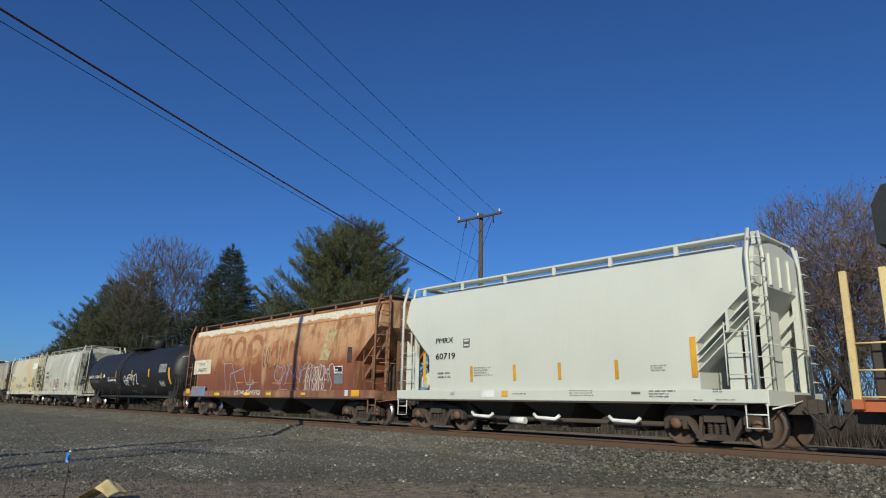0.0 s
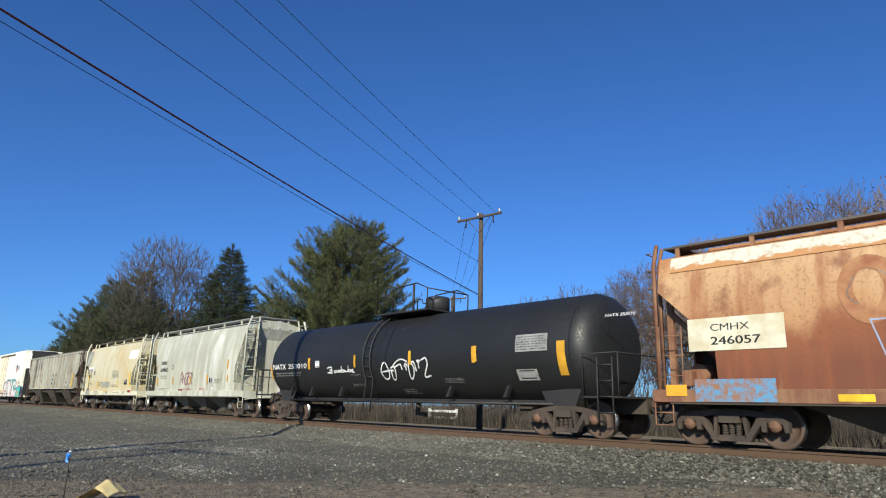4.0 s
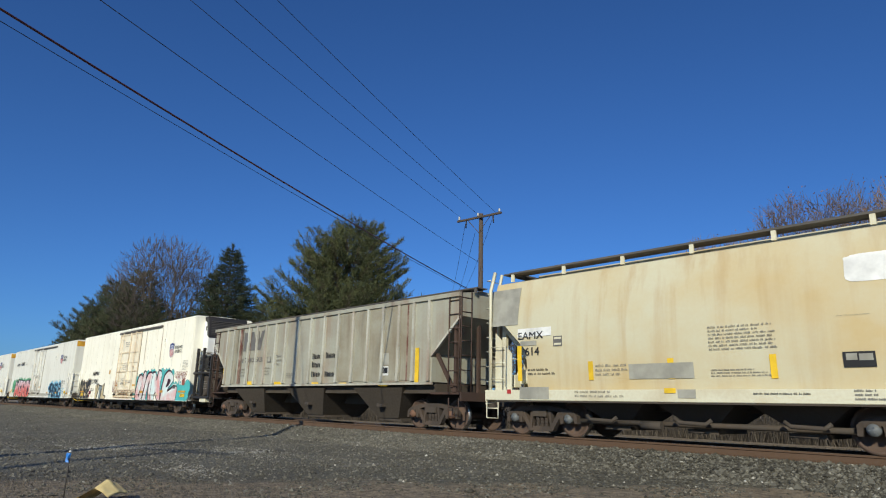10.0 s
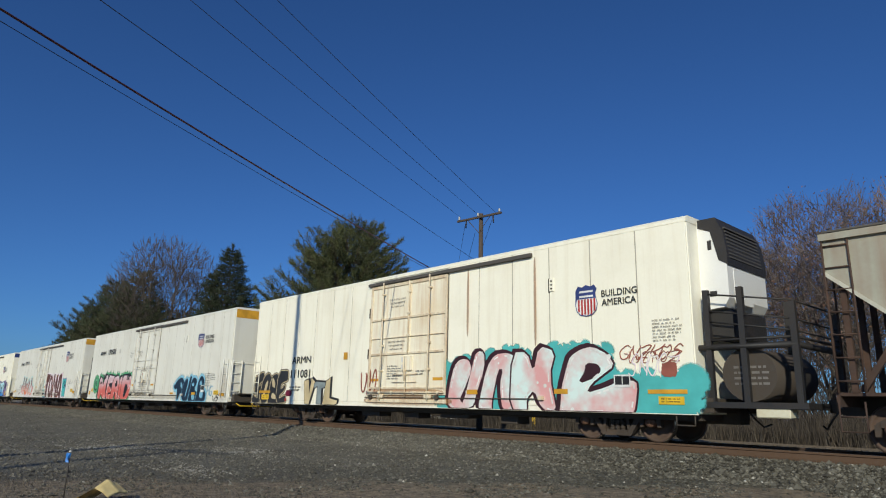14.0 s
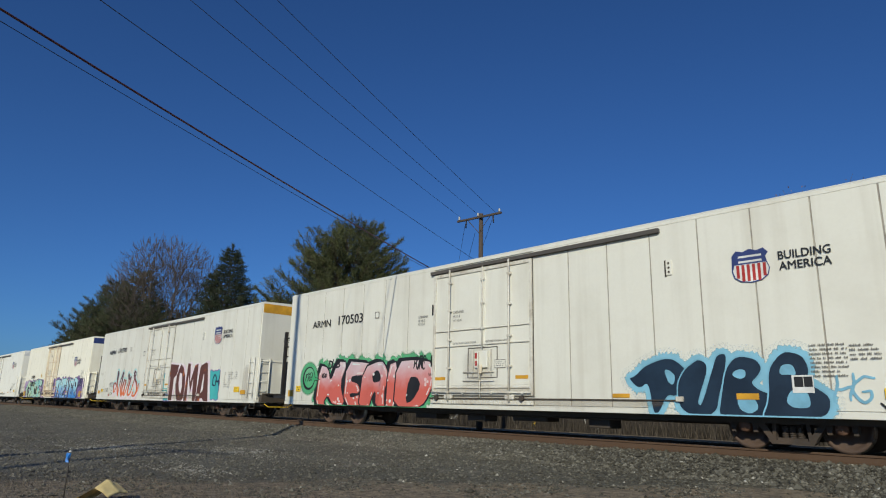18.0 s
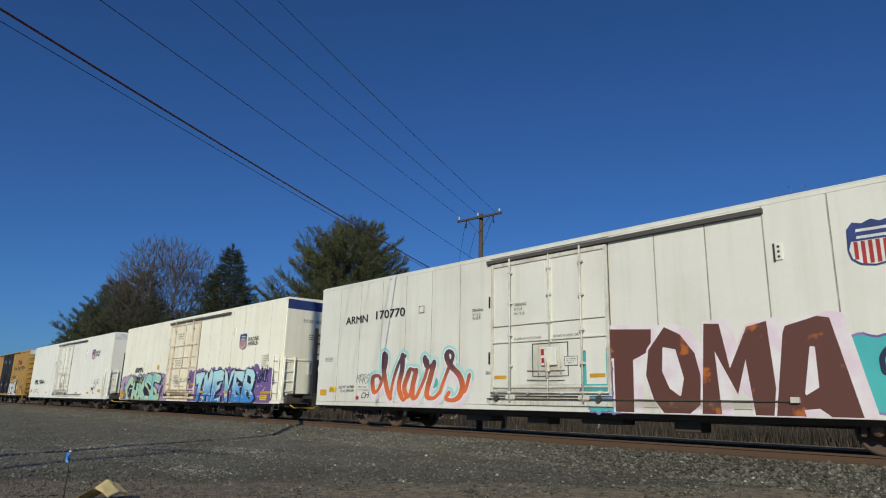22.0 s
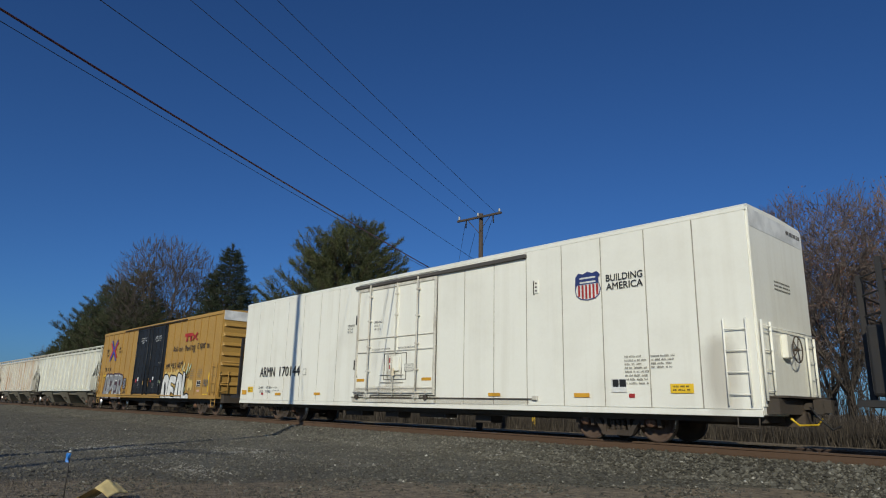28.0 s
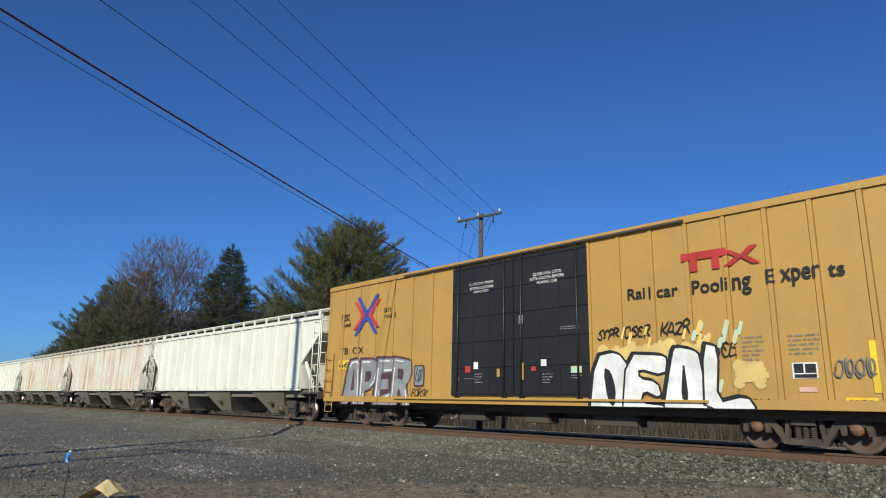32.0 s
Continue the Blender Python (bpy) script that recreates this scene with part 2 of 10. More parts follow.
def pipe(points, r, n=6, bm=None):
    """A bent round bar through the points."""
    bm = bm or bmesh.new()
    pts = [Vector(p) for p in points]
    rings, a = [], None
    for k, p in enumerate(pts):
        d = (pts[min(k + 1, len(pts) - 1)] - pts[max(k - 1, 0)]).normalized()
        a = d.orthogonal() if a is None else a - d * a.dot(d)
        a.normalize()
        b = d.cross(a)
        rings.append([bm.verts.new(p + (a * math.cos(i * math.tau / n) + b * math.sin(i * math.tau / n)) * r) for i in range(n)])
    for s, t in zip(rings, rings[1:]):
        for i in range(n):
            bm.faces.new((s[i], s[(i + 1) % n], t[(i + 1) % n], t[i])).smooth = True
    bm.faces.new(rings[0][::-1])
    bm.faces.new(rings[-1])
    return bm


def slab(outline, y0, y1, bm=None):
    """A plate with an outline in x and z, from y0 to y1."""
    bm = bm or bmesh.new()
    a = [bm.verts.new((x, y0, z)) for x, z in outline]
    b = [bm.verts.new((x, y1, z)) for x, z in outline]
    n = len(a)
    bm.faces.new(a)
    bm.faces.new(b[::-1])
    for k in range(n):
        bm.faces.new((a[k], b[k], b[(k + 1) % n], a[(k + 1) % n]))
    bmesh.ops.recalc_face_normals(bm, faces=bm.faces[:])
    return bm


def loft(sections, closed=True, caps=True, bm=None):
    """A skin over sections, each a ring of as many points."""
    bm = bm or bmesh.new()
    rings = [[bm.verts.new(p) for p in s] for s in sections]
    n = len(rings[0])
    for r, s in zip(rings, rings[1:]):
        for k in range(n if closed else n - 1):
            bm.faces.new((r[k], r[(k + 1) % n], s[(k + 1) % n], s[k]))
    if caps:
        bm.faces.new(rings[0][::-1])
        bm.faces.new(rings[-1])
    bmesh.ops.recalc_face_normals(bm, faces=bm.faces[:])
    return bm


def lathe(profile, n=24, bm=None):
    """Turns a profile of (radius, y) round the y axis."""
    bm = bm or bmesh.new()
    rings = [[bm.verts.new((r * math.sin(k * math.tau / n), y, r * math.cos(k * math.tau / n))) for k in range(n)] for r, y in profile]
    for a, b in zip(rings, rings[1:]):
        for k in range(n):
            bm.faces.new((a[k], a[(k + 1) % n], b[(k + 1) % n], b[k])).smooth = True
    bmesh.ops.recalc_face_normals(bm, faces=bm.faces[:])
    return bm


def words_mesh(body, size, offset=0.0, shear=0.0, spacing=1.0, wide=1.0):
    """A flat mesh of built-in letters in x and z that faces -y; x from 0."""
    cu = bpy.data.curves.new("words", "FONT")
    cu.body, cu.size, cu.offset, cu.shear, cu.space_character = body, size, offset, shear, spacing
    cu.resolution_u = 3
    ob = bpy.data.objects.new("words", cu)
    me = bpy.data.meshes.new_from_object(ob)
    bpy.data.objects.remove(ob)
    bpy.data.curves.remove(cu)
    me.transform(Matrix(((wide, 0, 0, 0), (0, 0, -1, 0), (0, 1, 0, 0), (0, 0, 0, 1))))
    return me


def words(name, body, x, z, y, height, material, parent, width=None, offset=0.0, shear=0.0, label="", lean=0.0, end=0):
    """Lettering on a wall that faces -y (or +x where end is 1): its lower left corner at x, z, its capitals that high, all that wide."""
    me = words_mesh(body, height / 0.69, offset, shear)
    xs = [v.co.x for v in me.vertices]
    x0, x1 = min(xs), max(xs)
    k = 1.0 if width is None else width / max(1e-6, x1 - x0)
    me.transform(Matrix.Translation((-x0, 0, 0)))
    me.transform(Matrix.Diagonal((k, 1, 1, 1)))
    if lean:
        me.transform(Matrix(((1, 0, 0, 0), (0, 1, 0, 0), (lean, 0, 1, 0), (0, 0, 0, 1))))
    if end:
        me.transform(Matrix.Rotation(radians(90), 4, "Z"))
        me.transform(Matrix.Translation((y, x, z)))
    else:
        me.transform(Matrix.Translation((x, y, z)))
    return piece(name, me, material, parent, label)


def plate(name, x0, x1, z0, z1, y, material, parent, label="", thick=0.004):
    return part(name, block(x0, x1, y - thick, y, z0, z1), material, parent, label)


def bars(name, x0, x1, z0, z1, y, rows, material, parent, seed=1, end=0):
    """Small writing that cannot be read: rows of short bars."""
    r = random.Random(seed)
    bm = bmesh.new()
    h = (z1 - z0) / rows
    for k in range(rows):
        z = z1 - (k + 0.8) * h
        x = x0
        while x < x1 - 0.03:
            w = min(r.uniform(0.05, 0.22), x1 - x)
            if end:
                bx(bm, y, y + 0.004, x, x + w, z, z + h * 0.42)
            else:
                bx(bm, x, x + w, y - 0.004, y, z, z + h * 0.42)
            x += w + r.uniform(0.025, 0.05)
    return tagged(part(name, bm, material, parent), kind="stuff")


# ---- ground, track ----
def ground_height(x, y):
    d = abs(y - TRACK_Y)
    if d < 1.32:
        h = -0.20
    elif d < 2.65:
        h = -0.20 + (d - 1.32) / 1.33 * (GROUND_Z + 0.20)
    else:
        h = GROUND_Z
    if d > 2.0 and abs(x + 20) < 60:
        h += 0.03 * noise.noise((x * 0.35, y * 0.35, 0.0)) + 0.012 * noise.noise((x * 1.7, y * 1.7, 2.0))
    if y > 24:
        h += min(1.0, (y - 24) / 20) * 0.4
    return h


def paled_up_yard(nt, c, out):
    """Mixes a pale tone into the stones, in patches, more of it farther up the yard."""
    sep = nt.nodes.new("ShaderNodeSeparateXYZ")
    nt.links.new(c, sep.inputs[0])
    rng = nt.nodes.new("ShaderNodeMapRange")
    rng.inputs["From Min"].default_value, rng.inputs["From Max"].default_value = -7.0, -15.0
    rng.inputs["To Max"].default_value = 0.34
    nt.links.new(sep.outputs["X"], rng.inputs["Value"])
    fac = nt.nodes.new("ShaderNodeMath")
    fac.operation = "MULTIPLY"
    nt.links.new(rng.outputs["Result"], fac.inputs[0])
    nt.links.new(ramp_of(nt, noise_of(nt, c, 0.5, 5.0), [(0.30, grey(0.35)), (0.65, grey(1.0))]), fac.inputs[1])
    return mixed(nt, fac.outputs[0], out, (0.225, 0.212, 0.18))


def gravel_material():
    m, nt, b = nodes_of("grey_gravel")
    c = coords(nt)
    v = nt.nodes.new("ShaderNodeTexVoronoi")
    v.inputs["Scale"].default_value = 22.0
    nt.links.new(c, v.inputs["Vector"])
    stone = ramp_of(nt, v.outputs["Color"], [(0.0, (0.040, 0.036, 0.026)), (0.5, (0.084, 0.077, 0.057)), (0.85, (0.130, 0.121, 0.093)), (1.0, (0.30, 0.285, 0.23))])
    big = noise_of(nt, c, 0.30, 5.0, (0.6, 1.3, 1))
    out = mixed(nt, ramp_of(nt, big, [(0.36, grey(0.6)), (0.52, grey(0))]), stone, (0.048, 0.042, 0.030))
    out = mixed(nt, ramp_of(nt, noise_of(nt, c, 0.34, 6.0, (0.5, 1.2, 1)), [(0.60, grey(0)), (0.68, grey(0.5))]), out, (0.24, 0.228, 0.195))
    for (px, py), size in (((-18.2, 5.6), 2.1), ((-15.5, 7.9), 1.5), ((-11.9, 5.0), 1.0)):      # pale dusty patches
        mp = nt.nodes.new("ShaderNodeMapping")
        mp.vector_type = "TEXTURE"
        mp.inputs["Location"].default_value = (px, py, GROUND_Z)
        mp.inputs["Rotation"].default_value = (0, 0, radians(45))
        mp.inputs["Scale"].default_value = (size * 1.4, size * 0.8, 1)
        nt.links.new(c, mp.inputs["Vector"])
        far = nt.nodes.new("ShaderNodeVectorMath")
        far.operation = "LENGTH"
        nt.links.new(mp.outputs["Vector"], far.inputs[0])
        rough = nt.nodes.new("ShaderNodeMath")
        rough.operation = "MULTIPLY_ADD"
        nt.links.new(noise_of(nt, c, 3.0, 6.0), rough.inputs[0])
        rough.inputs[1].default_value = 1.3
        nt.links.new(far.outputs["Value"], rough.inputs[2])
        out = mixed(nt, ramp_of(nt, rough.outputs[0], [(0.80, grey(0.75)), (1.05, grey(0))]), out, (0.38, 0.365, 0.325))
    out = paled_up_yard(nt, c, out)
    sep = nt.nodes.new("ShaderNodeSeparateXYZ")
    nt.links.new(c, sep.inputs[0])
    across = nt.nodes.new("ShaderNodeVectorMath")
    across.operation = "DOT_PRODUCT"
    across.inputs[1].default_value = (0.08, -0.06, 0.0)
    nt.links.new(c, across.inputs[0])
    scaled = nt.nodes.new("ShaderNodeMath")
    scaled.operation = "MULTIPLY_ADD"
    scaled.inputs[1].default_value = 0.30
    nt.links.new(noise_of(nt, c, 0.9, 5.0), scaled.inputs[0])
    nt.links.new(across.outputs["Value"], scaled.inputs[2])
    shifted = nt.nodes.new("ShaderNodeMath")
    shifted.inputs[1].default_value = 1.5
    nt.links.new(scaled.outputs[0], shifted.inputs[0])
    straw = ramp_of(nt, noise_of(nt, c, 9.0, 6.0), [(0.35, (0.105, 0.080, 0.054)), (0.65, (0.30, 0.235, 0.155))])
    out = mixed(nt, ramp_of(nt, shifted.outputs[0], [(0.53, grey(0)), (0.59, grey(0.9))]), out, straw)
    beyond = nt.nodes.new("ShaderNodeMapRange")
    beyond.inputs["From Min"].default_value, beyond.inputs["From Max"].default_value = 18.6, 20.0
    nt.links.new(sep.outputs["Y"], beyond.inputs["Value"])
    out = mixed(nt, beyond.outputs["Result"], out, straw)
    nt.links.new(out, b.inputs["Base Color"])
    b.inputs["Roughness"].default_value = 0.95
    bumped(nt, b, v.outputs["Distance"], 0.9, 0.03)
    return m


GRAVEL = gravel_material()


def build_ground():
    xs = [-2500, -1200, -600, -350, -220, -150, -120] + [-100 + 1.0 * k for k in range(0, 60)] + [-40 + 0.4 * k for k in range(0, 130)] + [13, 20, 40, 100, 300, 900, 2500]
    ys = [-900, -300, -100, -40, -15, -6] + [-3 + 0.4 * k for k in range(0, 36)] + [11.8 + 0.15 * k for k in range(0, 45)] + [19, 20, 22, 24, 28, 34, 44, 60, 120, 400, 1500, 4000]
    verts = [(x, y, ground_height(x, y)) for x in xs for y in ys]
    n = len(ys)
    faces = [(i * n + j, (i + 1) * n + j, (i + 1) * n + j + 1, i * n + j + 1) for i in range(len(xs) - 1) for j in range(n - 1)]
    ob = from_lists("ground", verts, faces, GRAVEL, smooth=True)
    return tagged(ob, "grey gravel yard with dry grass fringe beside the track", "ground", kind="structure")


build_ground()


def stones_material():
    m, nt, b = nodes_of("ballast_stone")
    g = nt.nodes.new("ShaderNodeNewGeometry")
    stone = (ramp_of(nt, g.outputs["Random Per Island"], [(0.0, (0.028, 0.025, 0.018)), (0.5, (0.072, 0.066, 0.051)), (0.92, (0.145, 0.136, 0.109)), (0.993, (0.22, 0.208, 0.17)), (1.0, (0.50, 0.48, 0.43))]))
    nt.links.new(paled_up_yard(nt, coords(nt), stone), b.inputs["Base Color"])
    b.inputs["Roughness"].default_value = 0.9
    return m


def scatter_stones(name, count, x_of, y_range, size, seed, label, material=None):
    """Loose stones on the ground, joined."""
    rs = np.random.RandomState(seed)
    base = np.array([(1, 0, 0), (-1, 0, 0), (0, 1, 0), (0, -1, 0), (0, 0, 1), (0, 0, -1)], float)
    tri = np.array([(0, 2, 4), (2, 1, 4), (1, 3, 4), (3, 0, 4), (2, 0, 5), (1, 2, 5), (3, 1, 5), (0, 3, 5)])
    x = x_of(rs, count)
    y = rs.uniform(*y_range, count)
    bare = 0.08 * x - 0.06 * y + 0.10 * np.sin(x * 2.3 + y) + 0.05 * np.sin(y * 5.1) < -1.0      # the dry soil at the yard's edge has few stones
    keep = bare | (rs.uniform(0, 1, count) < 0.12)
    x, y = x[keep], y[keep]
    count = len(x)
    z = np.array([ground_height(a, b) for a, b in zip(x, y)])
    s = size * np.exp(rs.normal(0, 0.35, count))
    rot = rs.uniform(0, math.tau, count)
    v = base[None] * (1 + rs.uniform(-0.35, 0.35, (count, 6, 1))) * s[:, None, None] * np.array([1.0, 0.8, 0.6])
    cx, sx = np.cos(rot)[:, None], np.sin(rot)[:, None]
    w = np.stack([v[..., 0] * cx - v[..., 1] * sx + x[:, None], v[..., 0] * sx + v[..., 1] * cx + y[:, None], v[..., 2] + (z + s * 0.15)[:, None]], -1)
    faces = (tri[None] + 6 * np.arange(count)[:, None, None]).reshape(-1, 3)
    ob = from_lists(name, w.reshape(-1, 3).tolist(), faces.tolist(), material or STONE)
    return tagged(ob, label, "gravel", kind="stuff")


STONE = stones_material()


def near_first(rs, n):
    return -2 - 78 * rs.uniform(0, 1, n) ** 1.8


scatter_stones("ballast_gravel", 52000, near_first, (11.9, 14.15), 0.033, 4, "grey crushed-stone ballast shoulder along the rails")
scatter_stones("yard_gravel", 52000, near_first, (2.0, 12.1), 0.024, 5, "loose grey gravel with pale stones on the yard")

PALE_STONE = flat_paint("pale_crushed_stone", (0.38, 0.365, 0.32), 0.9, (0.22, 0.21, 0.18), 6.0)
for n, (px, py), wide, deep, seed in ((900, (-18.2, 5.6), 1.7, 1.0, 15), (600, (-15.5, 7.9), 1.2, 0.7, 16), (450, (-11.9, 5.0), 0.9, 0.5, 17)):
    scatter_stones("pale_gravel", n, lambda rs, k, px=px, wide=wide: rs.normal(px, wide, k), (py - deep, py + deep), 0.013, seed, "patch of pale crushed stone on the yard", PALE_STONE)
RAIL_SIDE = paint("rusty_rail", (0.088, 0.051, 0.031), dirt=(0.120, 0.074, 0.046), amount=0.6, rough=0.85)
RAIL_DARK = paint("dark_rail", (0.05, 0.035, 0.03), dirt=(0.12, 0.07, 0.05), amount=0.5, rough=0.8)
RAIL_TOP = paint("polished_rail_head", (0.55, 0.54, 0.53), amount=0.25, rough=0.25, metal=1.0)
TIE_WOOD = paint("creosoted_tie", (0.06, 0.048, 0.04), dirt=(0.16, 0.12, 0.09), amount=0.6, rough=0.9, blotch=2.0)


def build_track():
    track = tagged(new("railway_track"), "single railway track with rust-brown rails on dark ties", "railway track", kind="structure")
    track.location = (0, TRACK_Y, 0)
    prof = [(-0.075, -0.186), (0.075, -0.186), (0.075, -0.172), (0.012, -0.150), (0.010, -0.052), (0.036, -0.040), (0.037, -0.008), (0.028, 0.0), (-0.028, 0.0), (-0.037, -0.008), (-0.036, -0.040), (-0.010, -0.052), (-0.012, -0.150), (-0.075, -0.172)]
    for s in (-1, 1):
        bm = bmesh.new()
        xs = [-900 + 60 * k for k in range(30)]
        loft([[(x, s * 0.7545 + y, z) for y, z in prof] for x in xs], bm=bm)
        for f in bm.faces:
            f.material_index = 1 if f.normal.z > 0.8 and f.calc_center_median().z > -0.01 else 0
        part("rail", bm, [RAIL_SIDE if s < 0 else RAIL_DARK, RAIL_TOP], track)
    tie = block(-0.115, 0.115, -1.30, 1.30, -0.36, -0.19, 0.012)
    me = bpy.data.meshes.new("tie")
    tie.to_mesh(me)
    tie.free()
    pl = bmesh.new()
    bx(pl, -0.10, 0.10, -0.17, 0.17, -0.192, -0.178)
    for sx in (-0.06, 0.06):
        for sy in (-0.115, 0.115):
            bx(pl, sx - 0.018, sx + 0.018, sy - 0.018, sy + 0.018, -0.185, -0.150)
    mp = bpy.data.meshes.new("tie_plate")
    pl.to_mesh(mp)
    pl.free()
    an = bmesh.new()
    bx(an, -0.03, 0.03, -0.10, 0.10, -0.215, -0.175)
    ma = bpy.data.meshes.new("rail_anchor")
    an.to_mesh(ma)
    an.free()
    r = random.Random(6)
    for k in range(280):
        x = 12 - 0.533 * k
        t = piece("tie", me, TIE_WOOD, track)
        t.location = (x + r.uniform(-0.02, 0.02), r.uniform(-0.03, 0.03), r.uniform(-0.012, 0.006))
        t.rotation_euler.z = r.uniform(-0.02, 0.02)
        if k < 150:
            p = piece("tie_plate", mp, RAIL_SIDE, track)
            p.location = (x, -0.7545, 0)
            for dx in (-0.16, 0.16):
                a = piece("rail_anchor", ma, RAIL_DARK, track)
                a.location = (x + dx, -0.7545, 0)


build_track()

# ---- utility line ----
POLE_WOOD = paint("weathered_pole_wood", (0.078, 0.060, 0.049), dirt=(0.048, 0.036, 0.028), amount=0.6, rough=0.9, streak=0.5, streak_col=(0.10, 0.07, 0.05), blotch=1.2)
WIRE = paint("dark_cable", (0.025, 0.022, 0.022), amount=0.2, rough=0.6)
WIRE_RED = paint("red_brown_cable", (0.090, 0.016, 0.022), amount=0.2, rough=0.5)
PORCELAIN = flat_paint("grey_porcelain", (0.55, 0.55, 0.53), 0.3)


def utility_pole(x, y, top, base, arm_dir, label, arm=True, r=0.15):
    pole = tagged(new("utility_pole"), label, "utility pole", "utility poles")
    pole.location = (x, y, base)
    h = top - base
    bm = bmesh.new()
    tube(bm, (0, 0, 0), (0, 0, h), r * 1.1, 12, r * 0.75)
    part("pole", bm, POLE_WOOD, pole)
    if arm:
        a = Vector(arm_dir).normalized()
        n = Vector((-a.y, a.x, 0))
        bm = bmesh.new()
        c = Vector((0, 0, h - 0.22)) - n * 0.17
        for s in (-1, 1):
            tube(bm, c, c + a * 1.48 * s, 0.065, 4)
        part("crossarm", bm, POLE_WOOD, pole)
        for s in (-1, 1):
            part("brace", tube(bmesh.new(), c + a * 0.80 * s, Vector((0, 0, h - 1.0)) - n * 0.15, 0.015, 4), POLE_WOOD, pole)
        for s in (-1.36, -0.05, 1.36):
            ob = part("insulator", lathe([(0.0, 0.0), (0.035, 0.0), (0.06, 0.04), (0.035, 0.08), (0.06, 0.12), (0.03, 0.17), (0.0, 0.18)], 8), PORCELAIN, pole)
            ob.matrix_basis = Matrix.Translation(c + a * s + Vector((0, 0, 0.06))) @ pose(0, 0, 0, 90, 0, 0)
        for s in (-0.85, 0.95):
            part("cutout", tube(bmesh.new(), c + a * s + Vector((0, 0, -0.05)), c + a * s * 1.04 + Vector((0, 0, -0.42)), 0.035, 6), BLACK_STEEL, pole)
    return pole


def cable(name, p, q, sag, r, material, label):
    p, q = Vector(p), Vector(q)
    pts = []
    for k in range(25):
        f = k / 24
        pts.append(p.lerp(q, f) + Vector((0, 0, -4 * sag * f * (1 - f))))
    mid = pts[0].copy()
    bm = pipe([a - mid for a in pts], r, 5)
    ob = part(name, bm, material)
    ob.location = mid
    return tagged(ob, label, "cable", "overhead wires")


utility_pole(-21.13, 22.08, 9.95, -0.5, (2.37, 0.0, -0.1), "weathered wooden utility pole with a crossarm behind the track", r=0.135)
utility_pole(-15.26, 0.8, 12.3, -0.5, (1, 0.2, 0), "weathered wooden utility pole beside the gravel yard", arm=False, r=0.155)
utility_pole(-41.8, 40.0, 10.3, -0.2, (1, 0.3, 0), "distant wooden utility pole with a crossarm", r=0.14)
utility_pole(-3.6, -14.0, 10.6, -0.5, (1, 0.5, 0), "weathered wooden utility pole at the yard edge", r=0.15)

for a, b in (((-22.34, 21.85, 9.96), (-4.77, -14, 10.4)), ((-21.20, 21.85, 9.93), (-3.64, -14, 10.4)), ((-19.96, 21.85, 9.74), (-2.55, -14, 10.4)), ((-20.94, 21.85, 7.39), (-2.64, -14, 7.6))):
    cable("power_line", a, b, 0.35, 0.0080, WIRE, "thin black power line strung between wooden poles")
cable("telephone_cable", (-21.07, 21.85, 5.90), (-2.24, -14, 6.52), 0.35, 0.019, WIRE_RED, "thick dark red-brown telephone cable between poles")
cable("support_wire", (-21.07, 21.85, 5.85), (-2.27, -14, 6.28), 0.35, 0.0062, WIRE, "thin wire under the telephone cable")
for a, b in (((-22.0, 21.85, 9.55), (-41.9, 39.8, 10.1)), ((-20.2, 21.85, 9.4), (-40.9, 40.0, 10.1)), ((-21.3, 21.85, 9.0), (-41.8, 40.0, 9.4))):
    cable("power_line", a, b, 0.5, 0.0095, WIRE, "thin black power line leading to a distant pole")
cable("guy_wire", (-15.26, 0.8, 11.6), (-13.1, 0.9, 0.8), 0.0, 0.014, WIRE, "steel guy wire of a utility pole")
# ---- rolling stock: shared running gear ----
FAINT = flat_paint("faint_stencil_paint", (0.24, 0.23, 0.20))
SIDE = -1.60         # the plane of the cars' sides on the viewer's side, from the track's centre
WHEEL_R = 0.457
WHEELS = []          # (wheelset, place of its axle along the train)
TRAIN = []           # (car, place of its middle along the train)


def keep_mesh(name, bm, mats):
    me = bpy.data.meshes.new(name)
    bm.to_mesh(me)
    bm.free()
    for m in mats:
        me.materials.append(m)
    return me


def wheelset_mesh():
    bm = bmesh.new()
    for s in (-1, 1):
        prof = [(0.085, 0.60), (0.12, 0.62), (0.13, 0.66), (0.25, 0.70), (0.38, 0.70), (0.395, 0.685), (0.475, 0.69), (0.480, 0.705), (0.459, 0.722), (0.455, 0.812), (0.385, 0.812), (0.375, 0.775), (0.25, 0.745), (0.13, 0.80), (0.115, 0.83), (0.085, 0.83)]
        lathe([(r, s * y) for r, y in prof], 32, bm)
    tube(bm, (0, -0.98, 0), (0, 0.98, 0), 0.082, 10)
    for k in range(3):                      # bolts and a chalk mark, so that the turning shows
        a = k * math.tau / 3
        tube(bm, (0.10 * math.sin(a), -0.85, 0.10 * math.cos(a)), (0.10 * math.sin(a), -0.79, 0.10 * math.cos(a)), 0.018, 6)
    bmesh.ops.recalc_face_normals(bm, faces=bm.faces[:])
    for f in bm.faces:
        c = f.calc_center_median()
        r = math.hypot(c.x, c.z)
        if 0.44 < r and 0.68 < abs(c.y) < 0.82:
            f.material_index = 1
    return keep_mesh("wheelset", bm, (WHEEL_M, TREAD))


